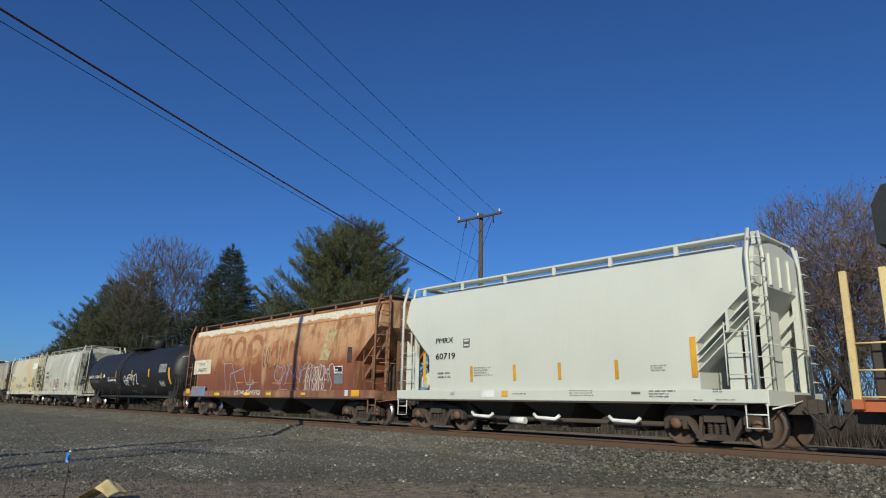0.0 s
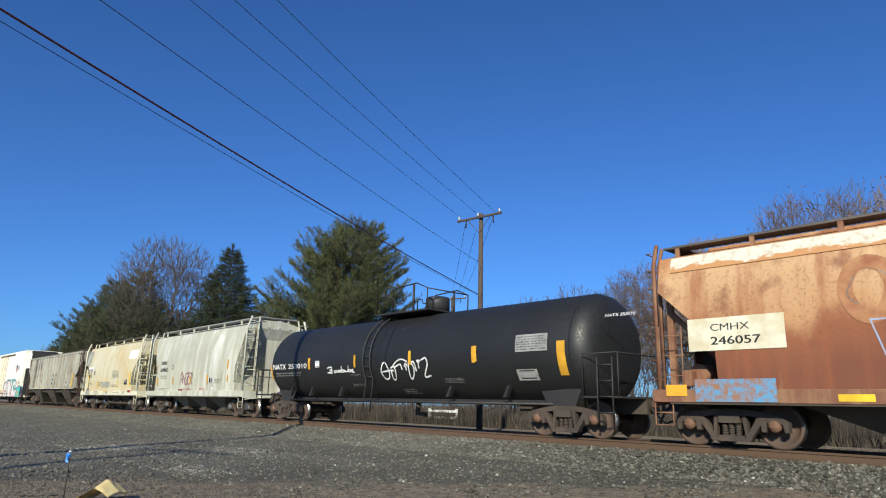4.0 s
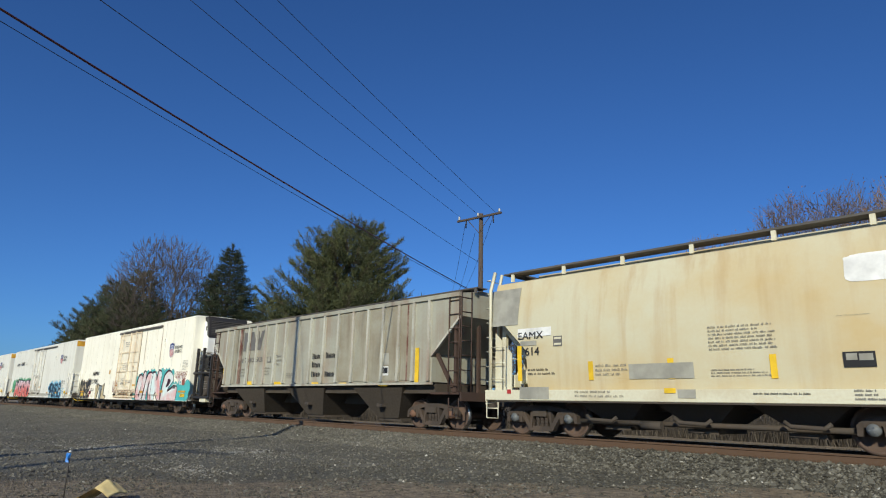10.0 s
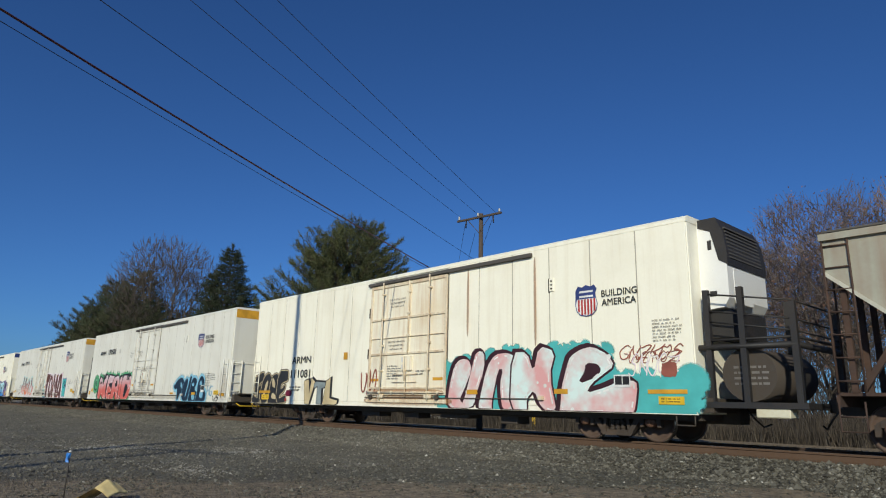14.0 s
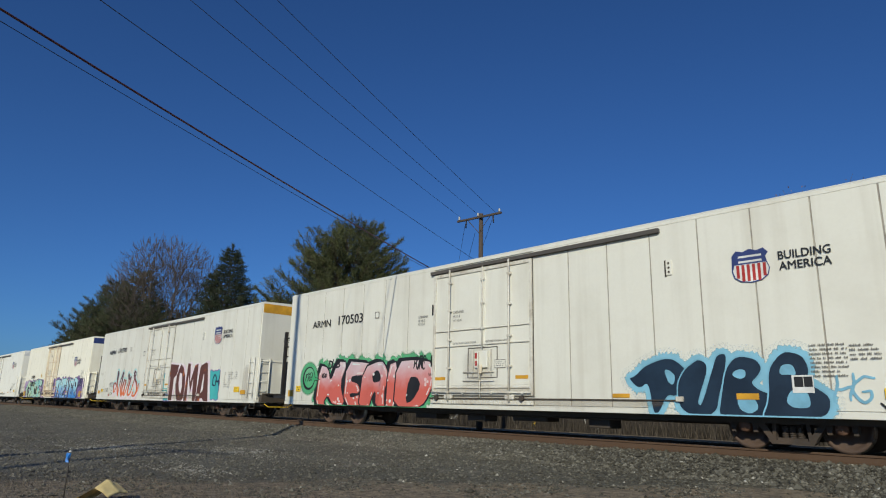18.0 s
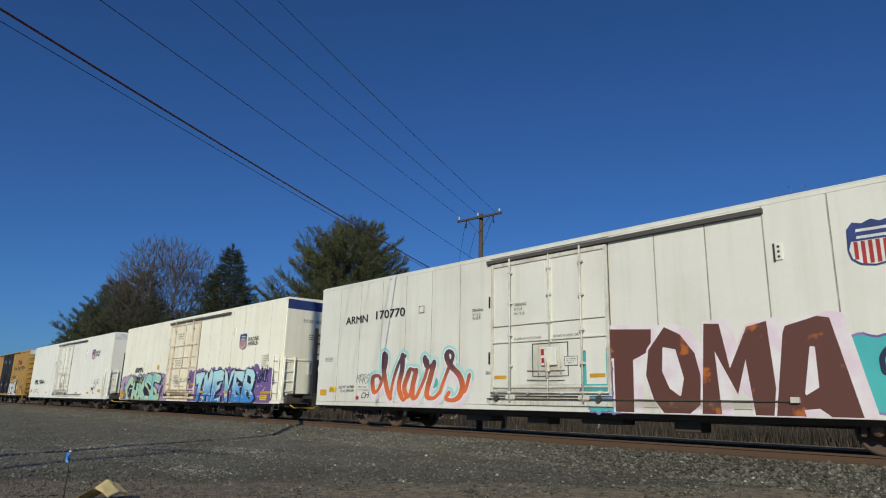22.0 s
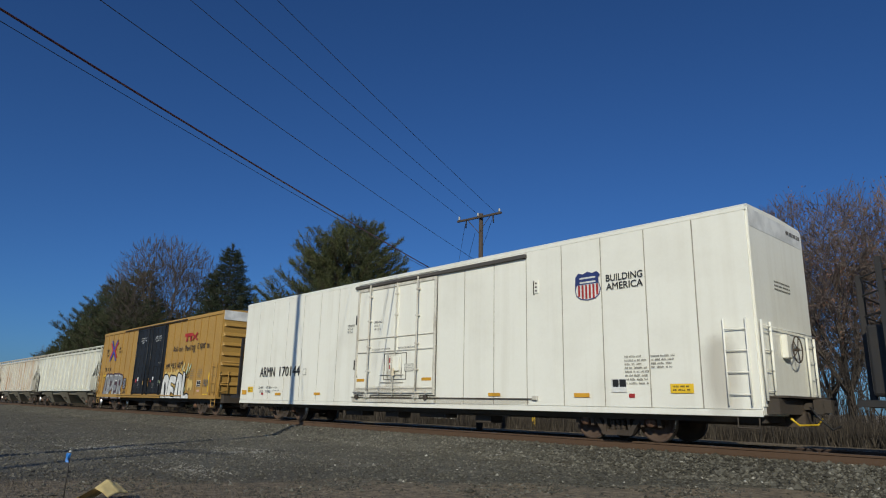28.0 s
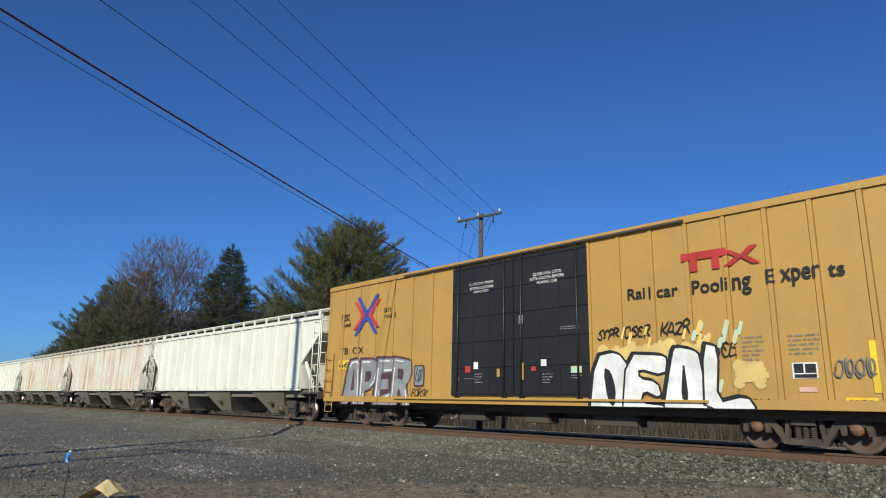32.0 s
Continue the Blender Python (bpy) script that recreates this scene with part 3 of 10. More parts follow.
def side_frame_mesh():
    """A cast side frame, in x and z round the bogie's middle."""
    bm = bmesh.new()
    y0, y1 = -1.10, -0.95
    top = [(-1.12, 0.58), (-0.98, 0.66), (-0.62, 0.74), (-0.30, 0.78), (0.30, 0.78), (0.62, 0.74), (0.98, 0.66), (1.12, 0.58), (1.12, 0.50), (0.98, 0.52), (0.62, 0.62), (0.30, 0.66), (-0.30, 0.66), (-0.62, 0.62), (-0.98, 0.52), (-1.12, 0.50)]
    slab(top, y0, y1, bm)
    for s in (-1, 1):
        slab([(s * 1.16, 0.54), (s * 1.16, 0.34), (s * 1.08, 0.34), (s * 1.04, 0.53), (s * 0.74, 0.53), (s * 0.72, 0.34), (s * 0.64, 0.34), (s * 0.58, 0.68), (s * 0.98, 0.66)], y0 - 0.004, y1, bm)
        slab([(s * 0.70, 0.60), (s * 0.42, 0.20), (s * 0.30, 0.20), (s * 0.30, 0.29), (s * 0.36, 0.30), (s * 0.58, 0.66)], y0 + 0.006, y1, bm)
        slab([(s * 0.24, 0.70), (s * 0.33, 0.70), (s * 0.36, 0.30), (s * 0.30, 0.28)], y0 + 0.003, y1, bm)
        bx(bm, s * 0.91 - 0.14, s * 0.91 + 0.14, y0 - 0.02, y1, 0.50, 0.60)
    slab([(-0.45, 0.20), (0.45, 0.20), (0.38, 0.13), (-0.38, 0.13)], y0 - 0.006, y1 + 0.01, bm)
    bx(bm, -0.28, 0.28, y0 + 0.02, y1 + 0.08, 0.20, 0.25)
    return keep_mesh("side_frame", bm, (BOGIE,))


def spring_mesh():
    prof = [(0.0, 0.25)]
    for k in range(7):
        z = 0.25 + 0.035 * k
        prof += [(0.045, z), (0.065, z + 0.004), (0.065, z + 0.018), (0.045, z + 0.022)]
    bm = lathe(prof + [(0.0, 0.50)], 10)
    bmesh.ops.rotate(bm, verts=bm.verts[:], matrix=Matrix.Rotation(radians(90), 3, "X"))
    return keep_mesh("spring", bm, (BOGIE,))


def bolster_mesh():
    bm = bmesh.new()
    bx(bm, -0.22, 0.22, -1.14, 1.14, 0.50, 0.66)
    bx(bm, -0.30, 0.30, -0.5, 0.5, 0.45, 0.74)
    for s in (-1, 1):
        bx(bm, s * 0.5 - 0.05, s * 0.5 + 0.05, -0.9, 0.9, 0.30, 0.42)
    return keep_mesh("bogie", bm, (UNDER,))


CAP_RUST = paint("bearing_cap_rust", (0.17, 0.08, 0.05), amount=0.5, rough=0.8)
CAP_BLUE = paint("bearing_cap_grey_blue", (0.11, 0.135, 0.16), amount=0.5, rough=0.6)


def cap_mesh(m):
    bm = lathe([(0.0, -1.17), (0.07, -1.165), (0.085, -1.14), (0.115, -1.13), (0.125, -0.95), (0.0, -0.95)], 14)
    for k in range(3):
        a = k * math.tau / 3 + 0.4
        tube(bm, (0.055 * math.sin(a), -1.185, 0.055 * math.cos(a)), (0.055 * math.sin(a), -1.15, 0.055 * math.cos(a)), 0.016, 6)
    return keep_mesh("bearing_cap", bm, (m,))


M_WHEELSET, M_SIDE, M_SPRING, M_BOLSTER = wheelset_mesh(), side_frame_mesh(), spring_mesh(), bolster_mesh()
M_CAP, M_CAP_BLUE = cap_mesh(CAP_RUST), cap_mesh(CAP_BLUE)


def bogie(car, uc, u, blue=False):
    """A three-piece bogie under a car whose middle is at uc along the train; u: the bogie's own middle."""
    b = piece("bogie", M_BOLSTER, None, car)
    b.location = (u - uc, 0, 0)
    for s in (0, 180):
        f = piece("side_frame", M_SIDE, None, b)
        f.rotation_euler.z = radians(s)
    for dx in (-0.14, 0.0, 0.14):
        sp = piece("spring", M_SPRING, None, b)
        sp.location = (dx, -1.02, 0)
    for dx in (-0.89, 0.89):
        w = piece("wheelset", M_WHEELSET, None, b)
        w.location = (dx, 0, WHEEL_R)
        WHEELS.append((w, u + dx, (dx, 0, WHEEL_R)))
        c = piece("bearing_cap", M_CAP_BLUE if blue else M_CAP, None, b)
        c.location = (dx, 0, WHEEL_R)
    return b


def coupler_mesh():
    bm = bmesh.new()
    bx(bm, -0.55, 0.0, -0.07, 0.07, 0.80, 0.94)
    slab([(0.0, 0.72), (0.0, 1.00), (0.16, 1.02), (0.26, 0.98), (0.26, 0.76), (0.16, 0.72)], -0.14, 0.14, bm)
    bx(bm, 0.20, 0.34, -0.16, -0.02, 0.74, 1.00)
    return keep_mesh("coupler", bm, (UNDER,))


M_COUPLER = coupler_mesh()


def couplers(car, x0, x1):
    for x, turn in ((x1, 0), (x0, 180)):
        c = piece("coupler", M_COUPLER, None, car)
        c.location, c.rotation_euler = (x, 0, 0), (0, 0, radians(turn))
        s = 1 if turn == 0 else -1
        part("air_hose", pipe([(x, -0.35, 0.85), (x + s * 0.18, -0.38, 0.62), (x + s * 0.34, -0.25, 0.42), (x + s * 0.45, -0.1, 0.48)], 0.022, 6), BLACK_STEEL, car)


def new_car(name, uc, label, category, group=""):
    car = tagged(new(name), label, category, group)
    car.location = (uc, TRACK_Y, 0)
    TRAIN.append((car, uc))
    return car


def ladder(car, x, z0, z1, y, wide, material, facing="side", rungs=None, r=0.016, rail_r=0.022):
    """A ladder on the side (x to x + wide at y) or on the end (y to y + wide at x)."""
    def p(a, z):
        return (x + a, y, z) if facing == "side" else (x, y + a, z)
    bm = bmesh.new()
    for a in (0, wide):
        tube(bm, p(a, z0), p(a, z1), rail_r, 6)
    lad = part("ladder", bm, material, car)
    n = rungs or max(2, int((z1 - z0) / 0.42))
    for k in range(n):
        z = z0 + (z1 - z0) * (k + 0.5) / n
        part("rung", tube(bmesh.new(), p(0, z), p(wide, z), r, 6), material, lad)
    return lad


def railing(name, points, r, material, car):
    return part(name, pipe(points, r, 6), material, car)


def step(car, x, material, wide=0.42, top=0.95, y=SIDE + 0.06):
    bm = pipe([(x, y, top), (x, y, 0.42), (x + wide, y, 0.42), (x + wide, y, top)], 0.018, 6)
    tube(bm, (x, y, 0.68), (x + wide, y, 0.68), 0.016, 6)
    return part("step", bm, material, car)


def brake_wheel(car, x, y, z, r, material):
    bm = bmesh.new()
    n = 20
    for k in range(n):
        a, b = k * math.tau / n, (k + 1) * math.tau / n
        tube(bm, (x, y + r * math.cos(a), z + r * math.sin(a)), (x, y + r * math.cos(b), z + r * math.sin(b)), 0.014, 5)
    for k in range(5):
        a = k * math.tau / 5
        tube(bm, (x, y, z), (x, y + r * math.cos(a), z + r * math.sin(a)), 0.011, 5)
    tube(bm, (x - 0.2, y, z), (x + 0.03, y, z), 0.03, 6)
    return part("brake_wheel", bm, material, car)


# ---- hoppers ----
def side_curve(zb, wide, top, sill, crown):
    """Half of a hopper's section from zb up to the roof's middle: bulging side, rounded eave, low roof."""
    pts = []
    for k in range(9):
        z = zb + (top - zb) * k / 8
        f = (z - sill) / (top - sill)
        y = wide * (1 - 0.055 * (1 - f) ** 2 * 1.2 - crown * f ** 3.0)
        pts.append((y, z))
    y_top = pts[-1][0]
    for a in (0.35, 0.7, 1.0):
        pts.append((y_top * (1 - a) + 0.0 * a, top + 0.24 * math.sin(a * math.pi / 2)))
    return pts


def hopper_body(x0, x1, sill, top, wide, crown, slope_x, knee, shoulder):
    """x0..x1 is the body's full length at the top; from z = knee its ends slope in by slope_x down to z = shoulder, then drop to the sill."""
    stations = [(x0 + slope_x * f, knee + (shoulder - knee) * f) for f in (0.0, 0.2, 0.4, 0.6, 0.8, 1.0)] + [(x0 + slope_x + 0.02, sill)]
    mid = [(x0 + slope_x + (x1 - x0 - 2 * slope_x) * k / 10, sill) for k in range(1, 10)]
    stations = stations + mid + [(x1 - (x - x0), z) for x, z in stations[::-1]]
    secs = []
    for x, zb in stations:
        half = side_curve(zb, wide, top, sill, crown)
        secs.append([(x, -y, z) for y, z in half] + [(x, y, z) for y, z in half[-2::-1]])
    bm = loft(secs)
    for f in bm.faces:
        f.smooth = abs(f.normal.x) < 0.25 and f.normal.z > -0.3
    for e in bm.edges:
        if len(e.link_faces) == 2 and e.calc_face_angle(0) > 0.5:
            e.smooth = False
    return bm


def outlet(x, wide, top, bottom, y_half, narrow, tuck=0.55):
    return loft([[(x - wide, -y_half, top), (x + wide, -y_half, top), (x + wide, y_half, top), (x - wide, y_half, top)],
                 [(x - narrow, -y_half * tuck, bottom), (x + narrow, -y_half * tuck, bottom), (x + narrow, y_half * tuck, bottom), (x - narrow, y_half * tuck, bottom)]])


def roof_walk(car, x0, x1, y, z, material, posts, drop=0.22, board_h=0.05, depth=0.45, brackets=None):
    walk_board = part("roof_walk", bx(bmesh.new(), x0, x1, y, y + depth, z, z + board_h), material, car)
    n = posts
    for k in range(n + 1):
        x = x0 + 0.1 + (x1 - x0 - 0.2) * k / n
        part("bracket", slab([(x - 0.05, z - drop), (x + 0.05, z - drop), (x + 0.05, z - 0.003), (x - 0.05, z - 0.003)], y + 0.01, y + 0.06), brackets or material, walk_board)
    return walk_board


def hopper(name, u0, u1, b0, b1, body_mat, trim_mat, label, bogies, sill=1.15, top=4.15, wide=1.585, crown=0.20, slope=1.25, knee=3.35, shoulder=2.2, outlets=3, flange=True, panel=False, pipes=None, walk_z=4.50, walk_mat=None, under_mat=None, blue=False, group="", stub=0.9):
    """u0..u1: the sills along the train; b0, b1: where its bogies stand."""
    uc = (u0 + u1) / 2
    car = new_car(name, uc, label, "hopper wagon", group or "curved-side hopper wagons")
    L = (u1 - u0) / 2
    body = part("body", hopper_body(-L + 0.18, L - 0.10, sill, top, wide, crown, slope, knee, shoulder), body_mat, car)
    for s in (-1, 1):
        bm = block(-L, L, s * 1.50, s * 1.60, 0.90, 1.17, 0.012)
        part("side_sill", bm, trim_mat, car)
        part("lower_flange", bx(bmesh.new(), -L + 0.4, L - 0.4, min(s * 1.44, s * 1.58), max(s * 1.44, s * 1.58), 0.865, 0.895), UNDER, car)
    part("centre_sill", block(-L - 0.25, L + 0.25, -0.20, 0.20, 0.70, 1.10), UNDER, car)
    for x in (-L, L):
        s = -1 if x < 0 else 1
        part("end_platform", block(x - s * 1.3, x + s * 0.02, -1.50, 1.50, 1.10, 1.15), trim_mat, car)
        part("end_sill", block(x - s * 0.05, x + s * 0.03, -1.55, 1.55, 0.86, 1.16), trim_mat, car)
        e = x - s * 0.10 if s > 0 else x + 0.18
        for y in (-1.0, 1.0):
            part("end_post", slab([(e - s * 0.12, 1.15), (e + s * 0.02, 1.15), (e + s * 0.02, knee + 0.2), (e - s * 0.12, knee + 0.2)], y - 0.05, y + 0.05), trim_mat, car)
        xc = x - s * 0.16
        for sy in (-1, 1):
            part("corner_post", pipe([(xc, sy * 1.55, 0.92), (xc, sy * 1.55, 3.95), (xc, sy * 1.36, walk_z + 0.02)], 0.052, 4), trim_mat, car)
            part("ladder_post", pipe([(x - s * 0.02, sy * 1.06, 1.10), (x - s * 0.02, sy * 1.06, 4.0), (x - s * 0.10, sy * 1.00, walk_z + 0.02)], 0.045, 4), trim_mat, car)
            for k in range(8):
                z = 1.40 + 0.41 * k
                part("rung", pipe([(x - s * 0.14, sy * 1.53, z), (x + s * 0.04, sy * 1.50, z + 0.01), (x + s * 0.05, sy * 1.12, z + 0.01), (x - s * 0.02, sy * 1.07, z)], 0.013, 6), trim_mat, car)
            yo, yi = (-1.58, -1.20) if sy < 0 else (1.20, 1.58)
            if flange and s > 0:
                def up(d, f):
                    return (e - s * slope * f, knee + (shoulder - knee) * f - d)
                web = -1.23 if sy < 0 else 1.20
                for d, gap in ((0.02, 0.25), (0.42, 0.20)):
                    part("slope_flange", slab([up(d, 0), up(d + 0.03, 0), up(d + 0.03, 1), up(d, 1)], yo, yi), trim_mat, car)
                    part("slope_flange", slab([up(d + gap, 0), up(d + gap + 0.03, 0), up(d + gap + 0.03, 1), up(d + gap, 1)], yo, yi), trim_mat, car)
                    part("slope_web", slab([up(d + 0.031, 0), up(d + gap - 0.001, 0), up(d + gap - 0.001, 1), up(d + 0.031, 1)], web, web + 0.03), trim_mat, car)
                part("gusset", slab([up(0.05, 0.42), up(0.50, 0.42), up(0.50, 0.47), up(0.05, 0.47)], yo - 0.004, yi), trim_mat, car)
            if panel:
                py = sy * 1.42
                part("end_panel", slab([(e - s * 0.06, 1.15), (e - s * 0.30, 1.15), (e - s * 0.30, knee - 0.82), (e - s * 0.06, knee - 0.60)], py - 0.012, py + 0.012), trim_mat, car)
                part("end_panel", slab([(e - s * 0.36, 1.15), (e - s * 0.66, 1.15), (e - s * 0.66, knee - 1.20), (e - s * 0.36, knee - 0.90)], py - 0.012, py + 0.012), trim_mat, car)
        for y in (-0.55, 0.0, 0.55):
            part("end_rib", block(e - 0.02, e + s * 0.05 if s > 0 else e + 0.02, y - 0.04, y + 0.04, knee + 0.05, top - 0.05) if s > 0 else block(e - 0.05, e + 0.02, y - 0.04, y + 0.04, knee + 0.05, top - 0.05), trim_mat, car)
        for y in (-0.98, 0.98):
            part("end_brace", slab([(e - s * 0.05, knee - 0.35), (e - s * 0.05, knee - 0.50), (e - s * (slope + 0.25), 1.35), (e - s * (slope + 0.25), 1.52)], y - 0.06, y + 0.06), trim_mat, car)
        part("slope_sheet", slab([(e - s * 0.02, knee - 0.02), (e - s * (slope + 0.9), 1.20), (e - s * (slope + 1.0), 1.20), (e - s * 0.05, knee + 0.02)], -1.15, 1.15), body_mat, car)
        part("centre_web", slab([(e - s * 0.30, 1.15), (e - s * (slope + 0.8), 1.15), (e - s * 0.30, knee - 0.42)], -0.04, 0.04), UNDER, car)
        part("web_flange", slab([(e - s * 0.26, 1.15), (e - s * 0.30, 1.15), (e - s * 0.30, knee - 0.42), (e - s * 0.26, knee - 0.42)], -0.45, 0.45), trim_mat, car)
        ladder(car, x - 0.74 if s > 0 else x + 0.22, 1.25, 2.55, -1.585, 0.52, trim_mat, "side", 3, 0.012, 0.014)
        if s < 0:
            part("air_reservoir", tube(bmesh.new(), (x + 0.75, -0.9, 1.55), (x + 0.75, 0.1, 1.55), 0.20, 14), trim_mat, car)
            part("brake_valve", block(x + 0.45, x + 0.70, -1.15, -0.85, 1.25, 1.60, 0.02), trim_mat, car)
            brake_wheel(car, x - 0.05, 0.3, 2.3, 0.28, trim_mat)
        part("coupler_lever", pipe([(x + s * 0.06, -1.5, 0.80), (x + s * 0.10, -0.4, 0.92), (x + s * 0.22, -0.1, 1.0)], 0.016, 6), trim_mat, car)
        railing("handrail", [(x - s * 0.02, -1.45, 2.1), (x - s * 0.02, 1.45, 2.1)], 0.016, trim_mat, car)
        step(car, x - 0.44 if s > 0 else x + 0.02, trim_mat)
    for y in (-0.95, 0.50):
        roof_walk(car, -L + 0.35, L - 0.12, y, walk_z, walk_mat or trim_mat, round(2 * L / 1.85), brackets=trim_mat)
    for s in (-1, 1):
        part("end_walk", block(s * (L - 0.12), s * (L - 0.55), -0.95, 0.95, walk_z - 0.003, walk_z + 0.04), walk_mat or trim_mat, car)
    if pipes:
        for k in range(3):
            x = -2.3 + 2.3 * k
            part("discharge_pipe", pipe([(x - 0.42, -1.2, 0.56), (x - 0.30, -1.22, 0.47), (x + 0.30, -1.22, 0.45), (x + 0.42, -1.2, 0.54)], 0.045, 8), pipes, car)
        part("discharge_pipe", tube(bmesh.new(), (-L + 2.4, -0.9, 0.42), (L - 2.4, -0.9, 0.42), 0.06, 8), UNDER, car)
        part("brake_cylinder", tube(bmesh.new(), (-1.25, -1.15, 0.38), (-0.75, -1.15, 0.38), 0.09, 10), pipes, car)
    part("hatch", block(-L + 0.9, L - 0.9, -0.32, 0.32, top + 0.2, top + 0.34, 0.03), body_mat, car)
    spread = (u1 - u0) - 5.2
    for k in range(outlets):
        x = -spread / 2 + spread * (k + 0.5) / outlets
        part("outlet", outlet(x, spread / outlets * 0.46, 0.92, 0.34, 1.15, 0.22), under_mat or UNDER, car)
        part("outlet_gate", block(x - 0.35, x + 0.35, -0.75, 0.75, 0.24, 0.34), UNDER, car)
    for u in bogies:
        bogie(car, uc, u, blue)
    couplers(car, -L - 0.25, L + 0.25)
    return car, uc, L


def ribbed_hopper(name, u0, u1, body_mat, rib_mat, label, bogies, sill=1.42, top=4.05, ribs=18, under_mat=None, walk=True, walk_mat=None, group="", end_mat=None, knee=3.36, slope=1.23, foot=2.27, rib_at=None, outlet_at=None):
    """A long grain hopper with upright side ribs."""
    uc = (u0 + u1) / 2
    car = new_car(name, uc, label, "hopper wagon", group or "ribbed grain hopper wagons")
    L = (u1 - u0) / 2
    h = 1.52
    bx0, bx1 = -L + 0.06, L - 0.06
    out = [(bx0, knee), (bx0 + slope, foot), (bx0 + slope, sill), (bx1 - slope, sill), (bx1 - slope, foot), (bx1, knee), (bx1, top), (bx0, top)]
    body = part("body", slab(out, -h, h), body_mat, car)
    roof = loft([[(x, -h - 0.02, top), (x, -0.6, top + 0.16), (x, 0.6, top + 0.16), (x, h + 0.02, top), (x, 0, top - 0.02)] for x in (bx0, bx1)])
    part("roof", roof, body_mat, car)
    for s in (-1, 1):
        part("top_chord", block(bx0 - 0.03, bx1 + 0.03, s * 1.50, s * 1.60, top - 0.10, top + 0.03), body_mat, car)
        part("side_sill", block(bx0 + slope - 0.05, bx1 - slope + 0.05, s * 1.50, s * 1.59, sill - 0.08, sill - 0.01), rib_mat, car)
    for x in rib_at or [bx0 + slope + 0.06 + (bx1 - bx0 - 2 * slope - 0.12) * k / ribs for k in range(ribs + 1)]:
        part("rib", slab([(x - 0.062, sill + 0.035), (x + 0.062, sill + 0.035), (x + 0.05, top - 0.1), (x - 0.05, top - 0.1)], -1.60, -1.515), rib_mat, car)
        part("rib_foot", slab([(x - 0.072, sill + 0.033), (x + 0.072, sill + 0.033), (x + 0.066, sill + 0.30), (x - 0.066, sill + 0.30)], -1.612, -1.598), rib_mat, car)
    for s in (-1, 1):
        e = bx1 if s > 0 else bx0
        part("slope_sheet", slab([(e, knee), (e - s * 0.04, knee), (e - s * 2.35, sill), (e - s * 2.28, sill)], -1.3, 1.3), body_mat, car)
        part("slope_edge", slab([(e, knee), (e - s * slope, foot), (e - s * slope, foot - 0.09), (e, knee - 0.09)], -1.56, -1.46), rib_mat, car)
    part("centre_sill", block(-L - 0.25, L + 0.25, -0.20, 0.20, 0.70, 1.10), UNDER, car)
    for x in (-L, L):
        s = -1 if x < 0 else 1
        part("end_platform", block(x - s * 1.4, x, -1.45, 1.45, 1.05, 1.11), end_mat or UNDER, car)
        part("end_sill", block(x - s * 0.06, x, -1.50, 1.50, 0.86, 1.12), end_mat or UNDER, car)
        for y in (-1.42, -0.45, 0.45, 1.42):
            part("end_post", block(x - s * 0.36, x - s * 0.26, y - 0.05, y + 0.05, 1.11, top - 0.05), end_mat or UNDER, car)
        ladder(car, x - s * 0.05, 1.10, top + 0.1, -1.48, 0.44, end_mat or rib_mat, "end", 7)
        ladder(car, x - 0.50 if s > 0 else x + 0.06, 1.10, top, -1.55, 0.44, end_mat or rib_mat, "side", 7)
        part("end_brace", slab([(x - s * 0.34, 1.12), (x - s * 0.46, 1.12), (x - s * 1.25, 2.26), (x - s * 1.14, 2.30)], -1.42, -1.34), end_mat or rib_mat, car)
        step(car, x - 0.48 if s > 0 else x + 0.04, end_mat or UNDER)
    if walk:
        for y in (-1.0, 0.55):
            roof_walk(car, bx0 - 0.2, bx1 + 0.2, y, top + (0.38 if not walk_mat else 0.20), walk_mat or rib_mat, 16, 0.3 if not walk_mat else 0.15, 0.035)
    # added dark box that stands in for the shade under the sill
    part("sill_shade_box", block(bx0 + slope + 0.05, bx1 - slope - 0.05, -1.30, 1.30, sill - 0.34, sill - 0.012), under_mat or UNDER, car)
    spread = (bx1 - bx0) - 2 * slope - 0.4
    for x in outlet_at or [-spread / 3, 0.0, spread / 3]:
        part("outlet", outlet(x, 1.36, sill - 0.16, 0.27, 1.46, 0.55, 0.62), under_mat or UNDER, car)
        part("outlet_gate", block(x - 0.60, x + 0.60, -0.85, 0.85, 0.19, 0.27), UNDER, car)
        part("gate_gear", block(x - 0.14, x + 0.12, -1.34, -1.10, 0.62, 0.74, 0.02), UNDER, car)
    for u in bogies:
        bogie(car, uc, u)
    couplers(car, -L - 0.25, L + 0.25)
    return car, uc, L


